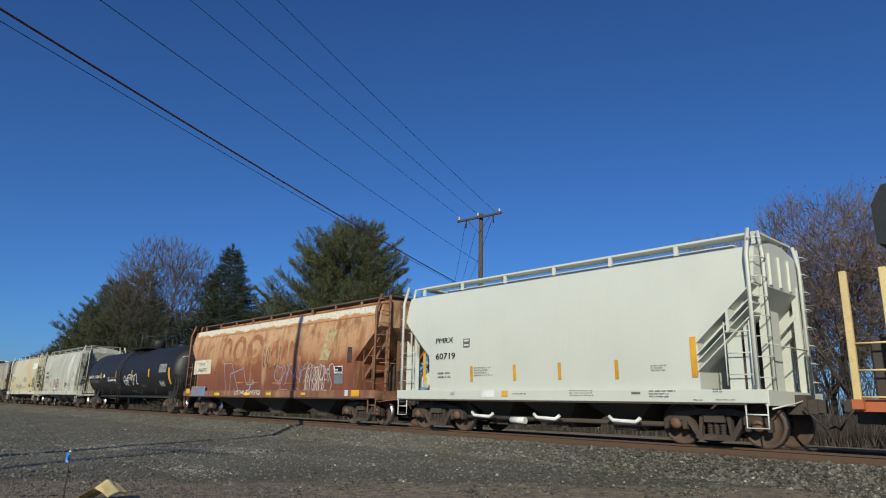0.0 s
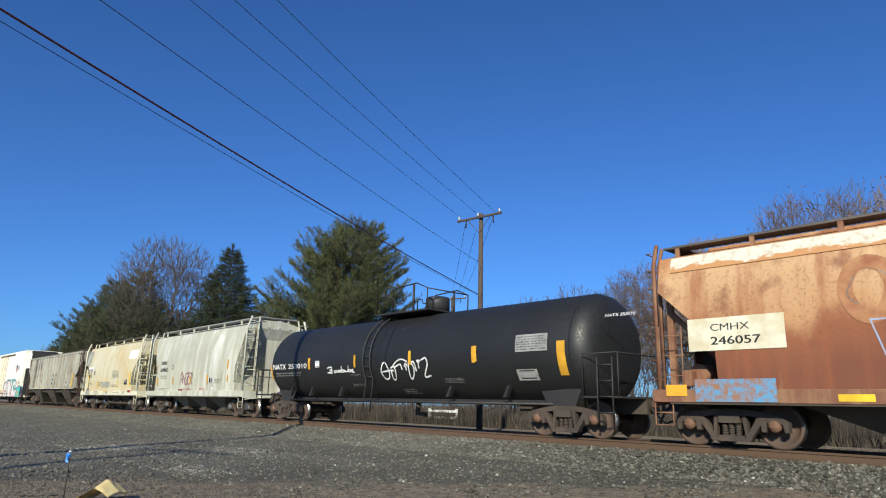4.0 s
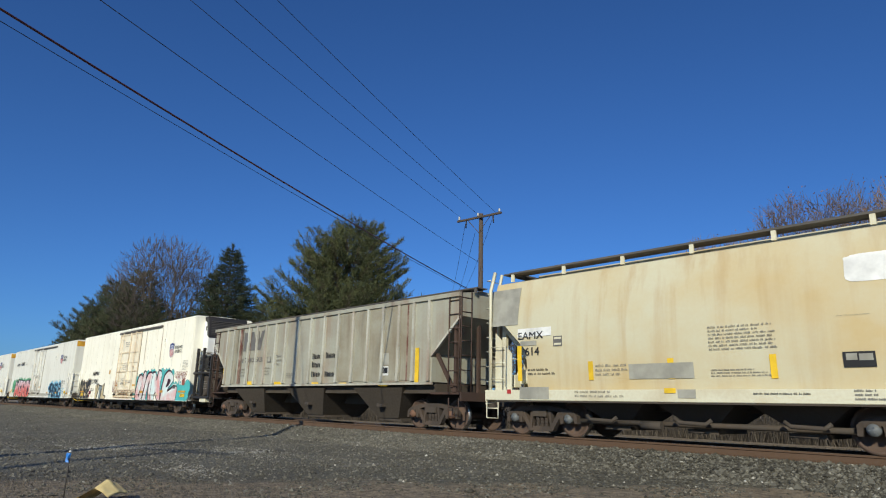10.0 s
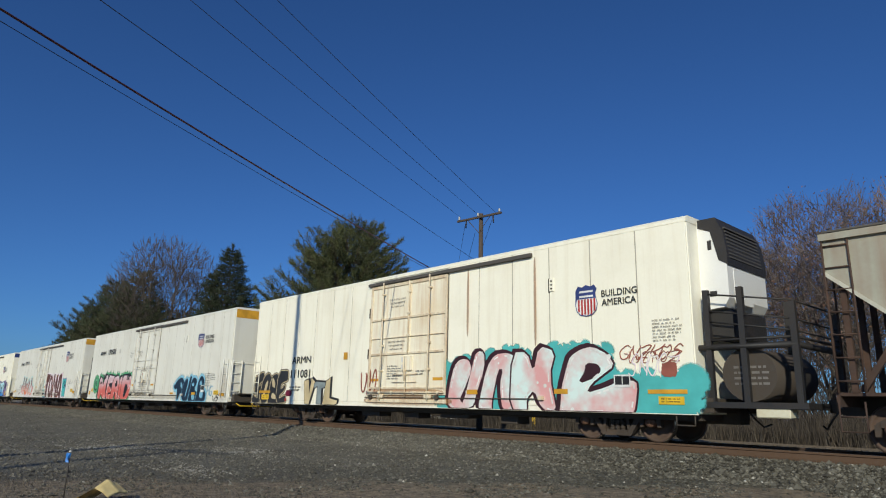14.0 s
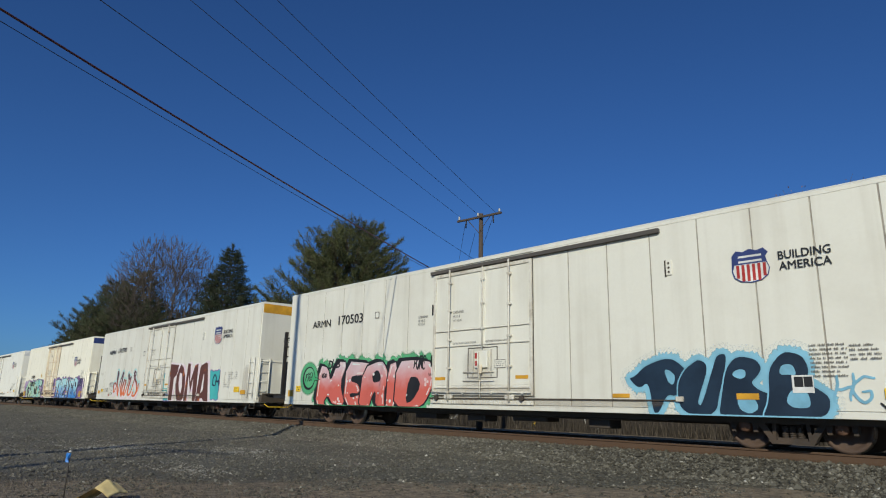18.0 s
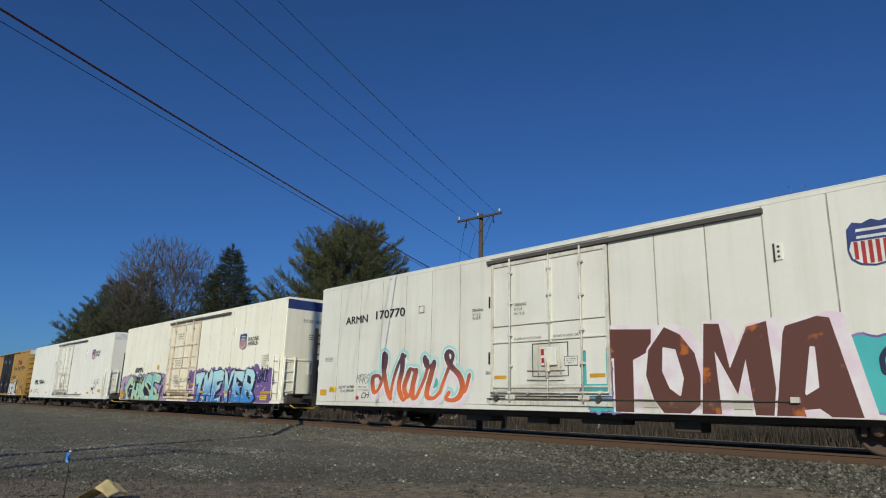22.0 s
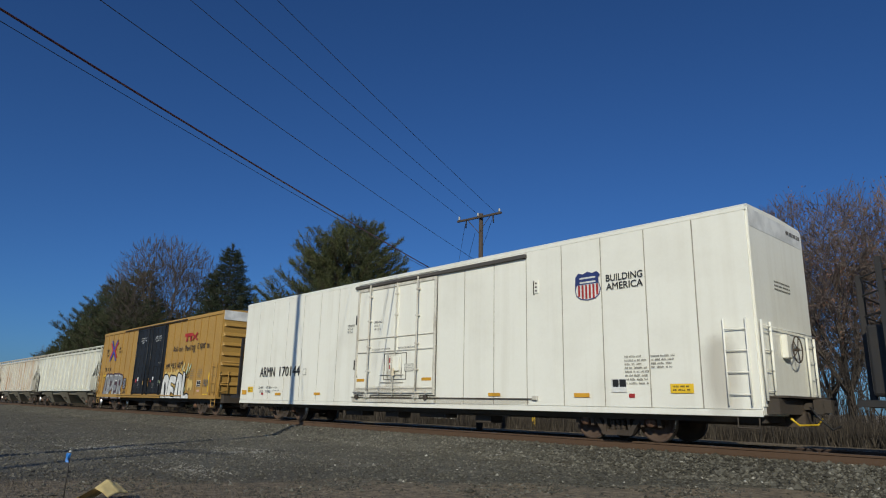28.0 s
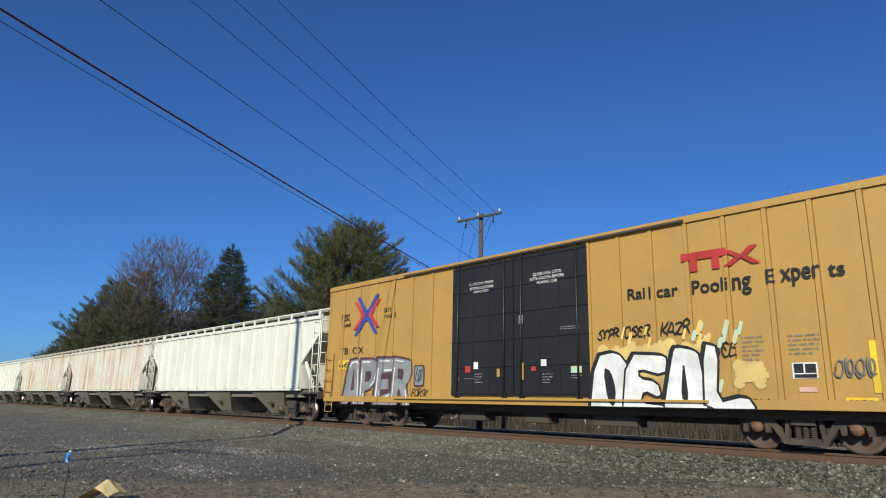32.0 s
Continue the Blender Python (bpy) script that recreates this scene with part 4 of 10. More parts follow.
# ---- box-shaped wagons ----
def reefer(name, u0, u1, body_mat, label, bogies, door, track_end, band, door_mat=None, unit=0, panels=18, door_bars=(0.25, 0.5, 0.72), side_z=(0.64, 5.0)):
    """An insulated wagon with a plug door. door: its ends along the train; track_end: where its upper track ends; unit: -1 or 1, the end with the cooling unit."""
    uc = (u0 + u1) / 2
    car = new_car(name, uc, label, "refrigerator wagon", "white refrigerator wagons")
    L = (u1 - u0) / 2
    z0, z1 = side_z
    body = part("body", block(-L, L, -1.56, 1.56, z0 + 0.02, z1 - 0.06, 0.02), body_mat, car)
    roof = loft([[(x, -1.60, z1 - 0.12), (x, -1.60, z1 - 0.04), (x, -1.50, z1 + 0.03), (x, 0, z1 + 0.07), (x, 1.50, z1 + 0.03), (x, 1.60, z1 - 0.04), (x, 1.60, z1 - 0.12)] for x in (-L - 0.01, L + 0.01)])
    part("roof", roof, body_mat, car)
    d0, d1 = door[0] - uc, door[1] - uc
    part("door_track", bx(bmesh.new(), d0 - 0.1, track_end - uc, -1.70, -1.60, z1 - 0.29, z1 - 0.19), GRATING, car)
    part("door_track", bx(bmesh.new(), d0 - 0.1, track_end - uc + 0.3, -1.65, -1.60, z0 + 0.285, z0 + 0.312), UNDER, car)
    edges = [-L]
    nl = max(3, round((d0 + L) / 1.22))
    edges += [-L + (d0 + L) * k / nl for k in range(1, nl + 1)]
    nr = max(3, round((L - d1) / 1.22))
    right = [d1 + (L - d1) * k / nr for k in range(nr + 1)]
    for a, b in itertools.chain(zip(edges, edges[1:]), zip(right, right[1:])):
        part("panel", block(a + 0.015, b - 0.015, -1.60, -1.562, z0 + 0.14, z1 - 0.125, 0.005), body_mat, body)
        if a > -L + 0.1 and abs(a - d1) > 0.1:
            part("panel_seam", bx(bmesh.new(), a - 0.010, a + 0.010, -1.597, -1.562, z0 + 0.145, z1 - 0.13), SEAM_GRIME, body)
    for s in (-1, 1):
        part("side_sill", block(-L, L, s * 1.55, s * 1.61, z0, z0 + 0.13, 0.008), body_mat, car)
    dm = door_mat or body_mat
    trim = DOOR_TRIM if door_mat else WHITE_TRIM
    dz0, dz1 = z0 + 0.38, z1 - 0.32
    dr = part("door", block(d0 + 0.03, d1 - 0.03, -1.612, -1.562, dz0, dz1, 0.008), dm, car)
    for a, b, zl, zh in ((d0 + 0.03, d0 + 0.12, dz0, dz1), (d1 - 0.12, d1 - 0.03, dz0, dz1), (d0 + 0.122, d1 - 0.122, dz1 - 0.10, dz1), (d0 + 0.122, d1 - 0.122, dz0, dz0 + 0.09)):
        part("door_frame", block(a, b, -1.650, -1.611, zl, zh, 0.006), trim, dr)
    for a, b, zl, zh in ((d0 + 0.002, d0 + 0.026, dz0 - 0.02, dz1 + 0.02), (d1 - 0.026, d1 - 0.002, dz0 - 0.02, dz1 + 0.02), (d0 + 0.028, d1 - 0.028, dz1 + 0.002, dz1 + 0.02), (d0 + 0.028, d1 - 0.028, dz0 - 0.02, dz0 - 0.002)):
        part("door_seal", bx(bmesh.new(), a, b, -1.607, -1.598, zl, zh), GRATING, car)
    for z, hw in ((3.50, 0.035), (2.87, 0.014), (2.34, 0.035), (1.24, 0.03)) if door_mat else ((2.90, 0.012), (2.44, 0.016), (1.24, 0.022)):
        part("door_rib", block(d0 + 0.122, d1 - 0.122, -1.655, -1.611, z - hw, z + hw, 0.006), trim, dr)
    xp = d0 + (d1 - d0) * 0.54
    part("door_post", block(xp - 0.045, xp + 0.045, -1.640, -1.611, 2.376, dz1 - 0.102), dm, dr)
    part("lock_rod", tube(bmesh.new(), (xp, -1.675, 2.32), (xp, -1.675, z1 - 0.24), 0.020, 8), trim, dr)
    for z in (2.90, 3.62, 4.32):
        part("rod_guide", block(xp - 0.07, xp + 0.07, -1.70, -1.640, z - 0.03, z + 0.03, 0.006), trim, dr)
    lower = part("track_pipe", tube(bmesh.new(), (d0 + 0.1, -1.715, z0 + 0.46), (d1 - 0.05, -1.715, z0 + 0.46), 0.022, 8), trim, dr)
    for f in (0.08, 0.36, 0.64, 0.92):
        part("pipe_bracket", block(d0 + (d1 - d0) * f - 0.03, d0 + (d1 - d0) * f + 0.03, -1.73, -1.611, z0 + 0.42, z0 + 0.50), trim, lower)
    for x, zl in ((d0 + 0.3, z0 + 0.30), (d1 - 0.35, z0 + 0.30)):
        part("track_roller", tube(bmesh.new(), (x, -1.74, zl), (x, -1.66, zl), 0.07, 12), UNDER, dr)
    part("track_stop", block(track_end - uc + 0.18, track_end - uc + 0.34, -1.69, -1.60, z0 + 0.27, z0 + 0.38, 0.01), trim, car)
    for f in (0.20, 0.80):
        x = d0 + (d1 - d0) * f
        rod = part("lock_rod", tube(bmesh.new(), (x, -1.705, z0 + 0.22), (x, -1.705, z1 - 0.24), 0.027, 8), trim, dr)
        for z in (1.10, 1.80, 2.62, 3.50, 4.35):
            part("bracket", block(x - 0.055, x + 0.055, -1.742, -1.611, z - 0.028, z + 0.028, 0.006), trim, rod)
        part("roller", block(x - 0.16, x + 0.16, -1.72, -1.62, z0 + 0.27, z0 + 0.40, 0.03), trim, dr)
    if not door_mat:
        for a, b, zl, zh in ((-0.60, -0.575, 1.50, 2.36), (0.53, 0.555, 1.50, 2.36), (-0.573, 0.528, 1.50, 1.52), (-0.573, 0.528, 2.34, 2.36)):
            part("hatch_edge", bx(bmesh.new(), xp + a, xp + b, -1.632, -1.611, zl, zh), GRATING, dr)
        for a in (-0.38, 0.33):
            part("lock_rod", tube(bmesh.new(), (xp + a, -1.65, 1.56), (xp + a, -1.65, 2.30), 0.016, 6), trim, dr)
        part("lock_hasp", block(xp - 0.05, xp + 0.03, -1.74, -1.69, 1.62, 1.86, 0.01), DOOR_TRIM, dr)
    box = part("lock_box", block(xp - 0.27, xp + 0.21, -1.69, -1.611, 1.78, 2.24, 0.012), dm, dr)
    part("lock_lever", pipe([(xp - 0.10, -1.73, 2.22), (xp - 0.08, -1.75, 1.90), (xp - 0.05, -1.73, 1.45)], 0.026, 6), trim, box)
    part("lock_rod", tube(bmesh.new(), (xp - 0.06, -1.69, 0.95), (xp - 0.06, -1.69, 1.80), 0.02, 6), trim, dr)
    plate("seal_tag", xp - 0.25, xp - 0.09, 2.04, 2.20, -1.694, CLEAN_WHITE if door_mat else RED_INK, box)
    plate("seal_tag", xp - 0.24, xp - 0.15, 1.84, 1.97, -1.694, RED_INK if not door_mat else CLEAN_WHITE, box)
    for z in (1.42, 1.66):
        part("locking_bar", tube(bmesh.new(), (xp - 0.75, -1.66, z), (xp + 0.45, -1.66, z), 0.014, 6), trim, dr)
    if not door_mat:
        for a, b in ((0.04, 0.185), (0.215, 0.42), (0.62, 0.785), (0.815, 0.96)):
            part("door_panel", block(d0 + (d1 - d0) * a, d0 + (d1 - d0) * b, -1.620, -1.611, 1.30, 2.40, 0.004), dm, dr)
        for a, b in ((0.04, 0.185), (0.215, 0.50), (0.58, 0.785), (0.815, 0.96)):
            part("door_panel", block(d0 + (d1 - d0) * a, d0 + (d1 - d0) * b, -1.618, -1.611, 2.94, dz1 - 0.14, 0.004), dm, dr)
    n_rib = int((d1 - d0) / 0.11)
    sillp = part("threshold", block(d0, d1, -1.66, -1.60, z0 + 0.14, z0 + 0.25), trim, car)
    for k in range(n_rib):
        part("threshold_rib", slab([(d0 + 0.11 * k + 0.03, z0 + 0.15), (d0 + 0.11 * k + 0.06, z0 + 0.15), (d0 + 0.11 * k + 0.06, z0 + 0.24), (d0 + 0.11 * k + 0.03, z0 + 0.24)], -1.672, -1.659), trim, sillp)
    for z in ((3.62, 2.22) if door_mat else (1.87, 3.45)):
        part("stop_slot", block(d0 - 0.07, d0 - 0.02, -1.625, -1.598, z, z + 0.33), BLACK_STEEL, car)
    for z in (3.69,):
        plt = part("latch_plate", block(d1 + 3.86, d1 + 4.00, -1.632, -1.598, z, z + 0.34, 0.008), body_mat, car)
        part("latch_back", block(d1 + 3.82, d1 + 3.858, -1.618, -1.598, z - 0.03, z + 0.35), UNDER, plt)
        for g in (0.07, 0.17, 0.27):
            part("latch_hole", tube(bmesh.new(), (d1 + 3.93, -1.637, z + g), (d1 + 3.93, -1.630, z + g), 0.028, 8), UNDER, plt)
    for a in (d0 + 0.16, d1 - 0.62):
        plate("reflector_stripe", a, a + 0.44, 1.46, 1.55, -1.616 if door_mat else -1.625, CONSPIC, dr)
    for s in (-1, 1):
        x = s * L
        if s != unit:
            part("end_wall", block(x, x + s * 0.03, -1.55, 1.55, z0 + 0.2, z1 - 0.05), body_mat, car)
            if band is not None:
                part("end_band", block(x + s * 0.03, x + s * 0.036, -1.54, 1.54, z1 - 0.46, z1 - 0.06), band, car)
            ladder(car, x + s * 0.09, 0.95, 2.55, -1.52, 0.46, body_mat, "end", 4, 0.014, 0.03)
            ladder(car, x - 0.62 if s > 0 else x + 0.16, 0.85, 2.6, -1.66, 0.46, body_mat, "side", 4, 0.014, 0.02)
            ladder(car, x + s * 0.09, 0.95, 2.4, 1.0, 0.46, body_mat, "end", 4, 0.014, 0.03)
            railing("handrail", [(x + s * 0.10, -1.5, 2.45), (x + s * 0.10, 1.5, 2.45)], 0.014, body_mat, car)
            brake_wheel(car, x + s * 0.22, 0.0, 2.05, 0.28, UNDER)
            part("brake_box", block(x + s * 0.03, x + s * 0.16, -0.40, -0.12, 1.85, 2.35, 0.02), body_mat, car)
            part("crossover_step", block(x + s * 0.03, x + s * 0.40, -1.30, 1.30, 1.02, 1.06), UNDER, car)
            part("coupler_lever", pipe([(x + s * 0.42, -1.35, 0.62), (x + s * 0.5, -1.2, 0.50), (x + s * 0.55, -0.3, 0.50), (x + s * 0.58, -0.1, 0.62)], 0.02, 6), CONSPIC_Y, car)
            bars("small_print", -0.45, 0.45, 3.30, 3.55, x + 0.034, 3, FAINT, car, 4, 1) if s > 0 else None
            bars("small_print", 0.55, 1.40, z1 - 0.30, z1 - 0.08, x + 0.04, 1, INK_GREY if band is not BLUE_LOGO else PALE_INK, car, 5, 1) if s > 0 else None
            if band is BLUE_LOGO:
                part("rust_sheet", block(x + s * 0.03, x + s * 0.042, -0.30, 1.05, 1.10, 1.95), DOOR_TRIM, car)
                part("end_hatch", block(x + s * 0.03, x + s * 0.055, 0.35, 1.05, 1.97, 2.42, 0.008), UNDER, car)
                part("brake_chain", tube(bmesh.new(), (x + s * 0.15, 0.0, 1.06), (x + s * 0.15, 0.0, 1.80), 0.03, 6), UNDER, car)
        step(car, x - 0.52 if s > 0 else x + 0.06, UNDER, top=0.66)
        part("end_sill", block(x, x + s * 0.25, -1.4, 1.4, 0.70, 1.0), UNDER, car)
    part("underframe", block(-L + 0.1, L - 0.1, -1.25, 1.25, 0.52, 0.66), UNDER, car)
    part("centre_sill", block(-L - 0.3, L + 0.3, -0.22, 0.22, 0.45, 0.75), UNDER, car)
    x = (bogies[0] + bogies[1]) / 2 - uc
    for dx, w, zl in ((-3.0, 0.5, 0.32), (-0.8, 0.35, 0.30), (1.2, 0.6, 0.36), (3.4, 0.3, 0.26)):
        part("underfloor_box", block(x + dx - w, x + dx + w, -1.0, -0.45, zl, 0.54, 0.02), UNDER, car)
    part("brake_pipe", pipe([(x - 5.4, -1.1, 0.50), (x + 5.4, -1.1, 0.50)], 0.025, 6), UNDER, car)
    for u in bogies:
        bogie(car, uc, u)
    couplers(car, -L - 0.45, L + 0.45)
    return car, uc, L


def cooling_unit(car, x):
    """A white cooling unit with a black grille at the wagon's end, over a black guard frame and a round fuel tank."""
    prof = [(0.0, 2.90), (0.50, 2.95), (0.62, 3.15), (0.62, 3.95), (0.56, 4.60), (0.40, 4.96), (0.0, 4.98)]
    unit = part("cooling_unit", slab([(x + a, z) for a, z in prof], -1.05, 1.05), WHITE_UNIT, car)
    part("grille", slab([(x + 0.02, 4.992), (x + 0.02, 4.80), (x + 0.30, 4.68), (x + 0.45, 4.00), (x + 0.645, 3.88), (x + 0.645, 4.20), (x + 0.585, 4.64), (x + 0.43, 4.992)], -1.062, 1.062), BLACK_STEEL, unit)
    for k in range(9):
        z = 4.05 + 0.085 * k
        d = 0.645 - max(0, z - 4.0) * 0.09
        part("slat", block(x + d - 0.03, x + d + 0.02, -0.95, 0.80, z, z + 0.035), GRATING, unit)
    part("hatch", block(x + 0.615, x + 0.63, -0.75, 0.2, 3.05, 3.85, 0.01), WHITE_UNIT, unit)
    part("vent", block(x + 0.22, x + 0.31, -1.066, -1.05, 4.26, 4.48, 0.01), BLACK_STEEL, unit)
    part("vent", block(x + 0.20, x + 0.36, -1.060, -1.05, 3.20, 3.32, 0.01), BLACK_STEEL, unit)
    part("unit_base", block(x + 0.0, x + 0.60, -0.9, 0.9, 2.3, 2.9), BLACK_STEEL, car)
    for dx, top in ((0.22, 3.3), (0.95, 3.3), (1.95, 2.9)):
        part("guard_post", block(x + dx - 0.06, x + dx + 0.06, -1.38, -1.26, 0.85, top), BLACK_STEEL, car)
        part("guard_post", block(x + dx - 0.06, x + dx + 0.06, 1.26, 1.38, 0.85, top), BLACK_STEEL, car)
    for z, r in ((2.05, 0.07), (2.20, 0.03), (2.62, 0.02), (2.85, 0.02), (3.22, 0.02)):
        railing("guard_rail", [(x - 0.35 if z == 2.05 else x + 0.2, -1.34, z), (x + 1.95, -1.34, z - (0.3 if z > 2.5 else 0)), (x + 1.95, 1.30, z - (0.3 if z > 2.5 else 0))], r, BLACK_STEEL, car)
    tank = tube(bmesh.new(), (x + 0.95, -1.2, 1.48), (x + 0.95, 1.2, 1.48), 0.55, 20)
    part("fuel_tank", tank, UNDER, car)
    bars("small_print", x + 0.65, x + 1.35, 1.25, 1.70, -1.205, 4, INK_GREY, car, 7)
    part("unit_platform", block(x, x + 2.1, -1.42, 1.42, 0.80, 0.92), BLACK_STEEL, car)
    part("toolbox", block(x + 1.1, x + 1.75, -1.40, -1.0, 0.62, 0.80, 0.02), YELLOWED_TRIM, car)


def dark_frame(car, x, s):
    """The black guard frame and engine box of a cooling unit at the wagon's end."""
    for y in (-1.40, -0.75, 1.35):
        part("guard_post", block(x + s * (1.05 if y > -1 else 0.55), x + s * (1.15 if y > -1 else 0.65), y - 0.06, y + 0.06, 0.85, 3.55 if y != -0.75 else 3.35), BLACK_STEEL, car)
    for z in (2.55, 2.95, 3.3):
        railing("guard_rail", [(x + s * 0.02, -1.40, z), (x + s * 0.6, -1.40, z), (x + s * 1.1, -0.75, z), (x + s * 1.1, 1.35, z)], 0.018, BLACK_STEEL, car)
    part("fuel_tank", block(x + s * 0.1, x + s * 1.0, -1.2, 1.3, 1.05, 2.35, 0.06, 2), BLACK_STEEL, car)
    part("unit_platform", block(x, x + s * 1.2, -1.45, 1.45, 0.86, 0.98), BLACK_STEEL, car)
    plate("notice", x + s * 0.55 - 0.10, x + s * 0.55 + 0.10, 1.9, 2.1, -1.202, CLEAN_WHITE, car)


# ---- tank wagon ----
def tank_wagon(u0, u1, bogies):
    uc = (u0 + u1) / 2
    car = new_car("tank_wagon", uc, "black tank wagon with white graffiti and yellow reflector stripes", "tank wagon")
    L = (u1 - u0) / 2
    R, zc = 1.50, 2.28
    secs = []
    n = 40
    prof = [(-L, 0.02), (-L + 0.03, 0.35), (-L + 0.10, 0.62), (-L + 0.22, 0.82), (-L + 0.40, 0.94), (-L + 0.62, 1.0)]
    prof += [(-L + 0.62 + (2 * L - 1.24) * k / 8, 1.0) for k in range(1, 8)] + [(-x, r) for x, r in prof[::-1]]
    for x, r in prof:
        secs.append([(x, R * r * math.sin(k * math.tau / n), zc + R * r * math.cos(k * math.tau / n)) for k in range(n)])
    bm = loft(secs)
    for f in bm.faces:
        f.smooth = True
    part("barrel", bm, BLACK, car)
    for x in (-L + 0.66, -0.9, 0.45, L - 0.66):
        bm = bmesh.new()
        loft([[(x + dx, (R + 0.006) * math.sin(k * math.tau / n), zc + (R + 0.006) * math.cos(k * math.tau / n)) for k in range(n)] for dx in (-0.03, 0.03)], bm=bm, caps=False)
        part("weld_band", bm, BLACK, car, smooth=True)
    for s in (-1, 1):
        x = s * L
        part("stub_sill", block(x - s * 3.3, x + s * 0.75, -0.30, 0.30, 0.62, 1.0), UNDER, car)
        part("cradle", slab([(x - s * 0.9, 0.62), (x - s * 1.6, 0.62), (x - s * 1.9, 1.15), (x - s * 0.6, 1.25)], -1.05, 1.05), BLACK_STEEL, car)
        part("end_platform", block(x - s * 0.35, x + s * 0.75, -1.45, 1.45, 0.98, 1.03), BLACK_STEEL, car)
        ladder(car, x + s * 0.35 - 0.2, 0.45, 1.95, -1.50, 0.42, BLACK_STEEL, "side", 4)
        railing("handrail", [(x - s * 0.30, -1.45, 1.0), (x - s * 0.30, -1.45, 2.05), (x + s * 0.68, -1.45, 2.05), (x + s * 0.68, 1.45, 2.05)], 0.02, BLACK_STEEL, car)
        railing("handrail", [(x + s * 0.70, -1.45, 1.0), (x + s * 0.70, -1.45, 2.05)], 0.02, BLACK_STEEL, car)
    for x in (-6.1, -4.6, -2.6, 3.1, 5.4):
        part("lug", slab([(x - 0.05, 1.30), (x + 0.05, 1.30), (x - 0.10, 0.98), (x - 0.22, 0.98)], -1.36, -1.24), BLACK_STEEL, car)
    part("side_rail", block(-L + 1.2, L - 1.2, -0.9, -0.75, 0.78, 0.92), BLACK_STEEL, car)
    part("bottom_pipe", pipe([(-L + 1.5, -1.05, 0.82), (L - 1.5, -1.05, 0.82)], 0.04, 6), BLACK_STEEL, car)
    # ladder that follows the barrel's curve
    for x in (-1.10, -0.70):
        pts = [(x, -(R + 0.10) * math.sin(a), zc + (R + 0.10) * math.cos(a)) for a in [radians(8 + 10 * k) for k in range(12)]]
        pts.append((x, -1.50, 0.45))
        part("ladder_rail", pipe(pts, 0.028, 6), BLACK_STEEL, car)
    for k in range(9):
        a = radians(14 + 12.5 * k)
        part("rung", tube(bmesh.new(), (-1.10, -(R + 0.10) * math.sin(a), zc + (R + 0.10) * math.cos(a)), (-0.70, -(R + 0.10) * math.sin(a), zc + (R + 0.10) * math.cos(a)), 0.016, 6), BLACK_STEEL, car)
    zt = zc + R
    part("platform", block(-1.25, 1.55, -1.0, 0.95, zt + 0.02, zt + 0.07), BLACK_STEEL, car)
    part("manway_housing", lathe([(0.0, 0.52), (0.38, 0.52), (0.42, 0.47), (0.42, 0.0), (0.0, 0.0)], 20), BLACK_STEEL, car).matrix_basis = pose(0.95, 0, zt + 0.07, 90, 0, 0)
    part("valve", tube(bmesh.new(), (0.25, 0.1, zt), (0.25, 0.1, zt + 0.36), 0.07, 8), BLACK_STEEL, car)
    for y in (-0.98, 0.93):
        railing("guard_rail", [(-1.22, y, zt + 0.05), (-1.22, y, zt + 0.85), (-0.95, y, zt + 0.85), (-0.90, y, zt + 0.70), (-0.25, y, zt + 0.55), (-0.10, y, zt + 0.05)], 0.024, BLACK_STEEL, car)
        railing("guard_rail", [(-0.3, y, zt + 0.05), (-0.3, y, zt + 0.80), (-0.2, y, zt + 0.92), (0.95, y, zt + 0.98), (1.50, y, zt + 0.75), (1.50, y, zt + 0.05)], 0.024, BLACK_STEEL, car)
        railing("guard_post", [(0.80, y, zt), (0.80, y, zt + 0.98)], 0.04, BLACK_STEEL, car)
    railing("guard_rail", [(1.5, -0.98, zt + 0.75), (1.5, 0.93, zt + 0.75)], 0.022, BLACK_STEEL, car)
    part("bottom_valve", pipe([(0.3, -0.2, 0.85), (0.3, -0.2, 0.45), (0.7, -0.2, 0.40)], 0.09, 8), UNDER, car)
    for u in bogies:
        bogie(car, uc, u)
    couplers(car, -L - 0.85, L + 0.85)
    return car, uc, L


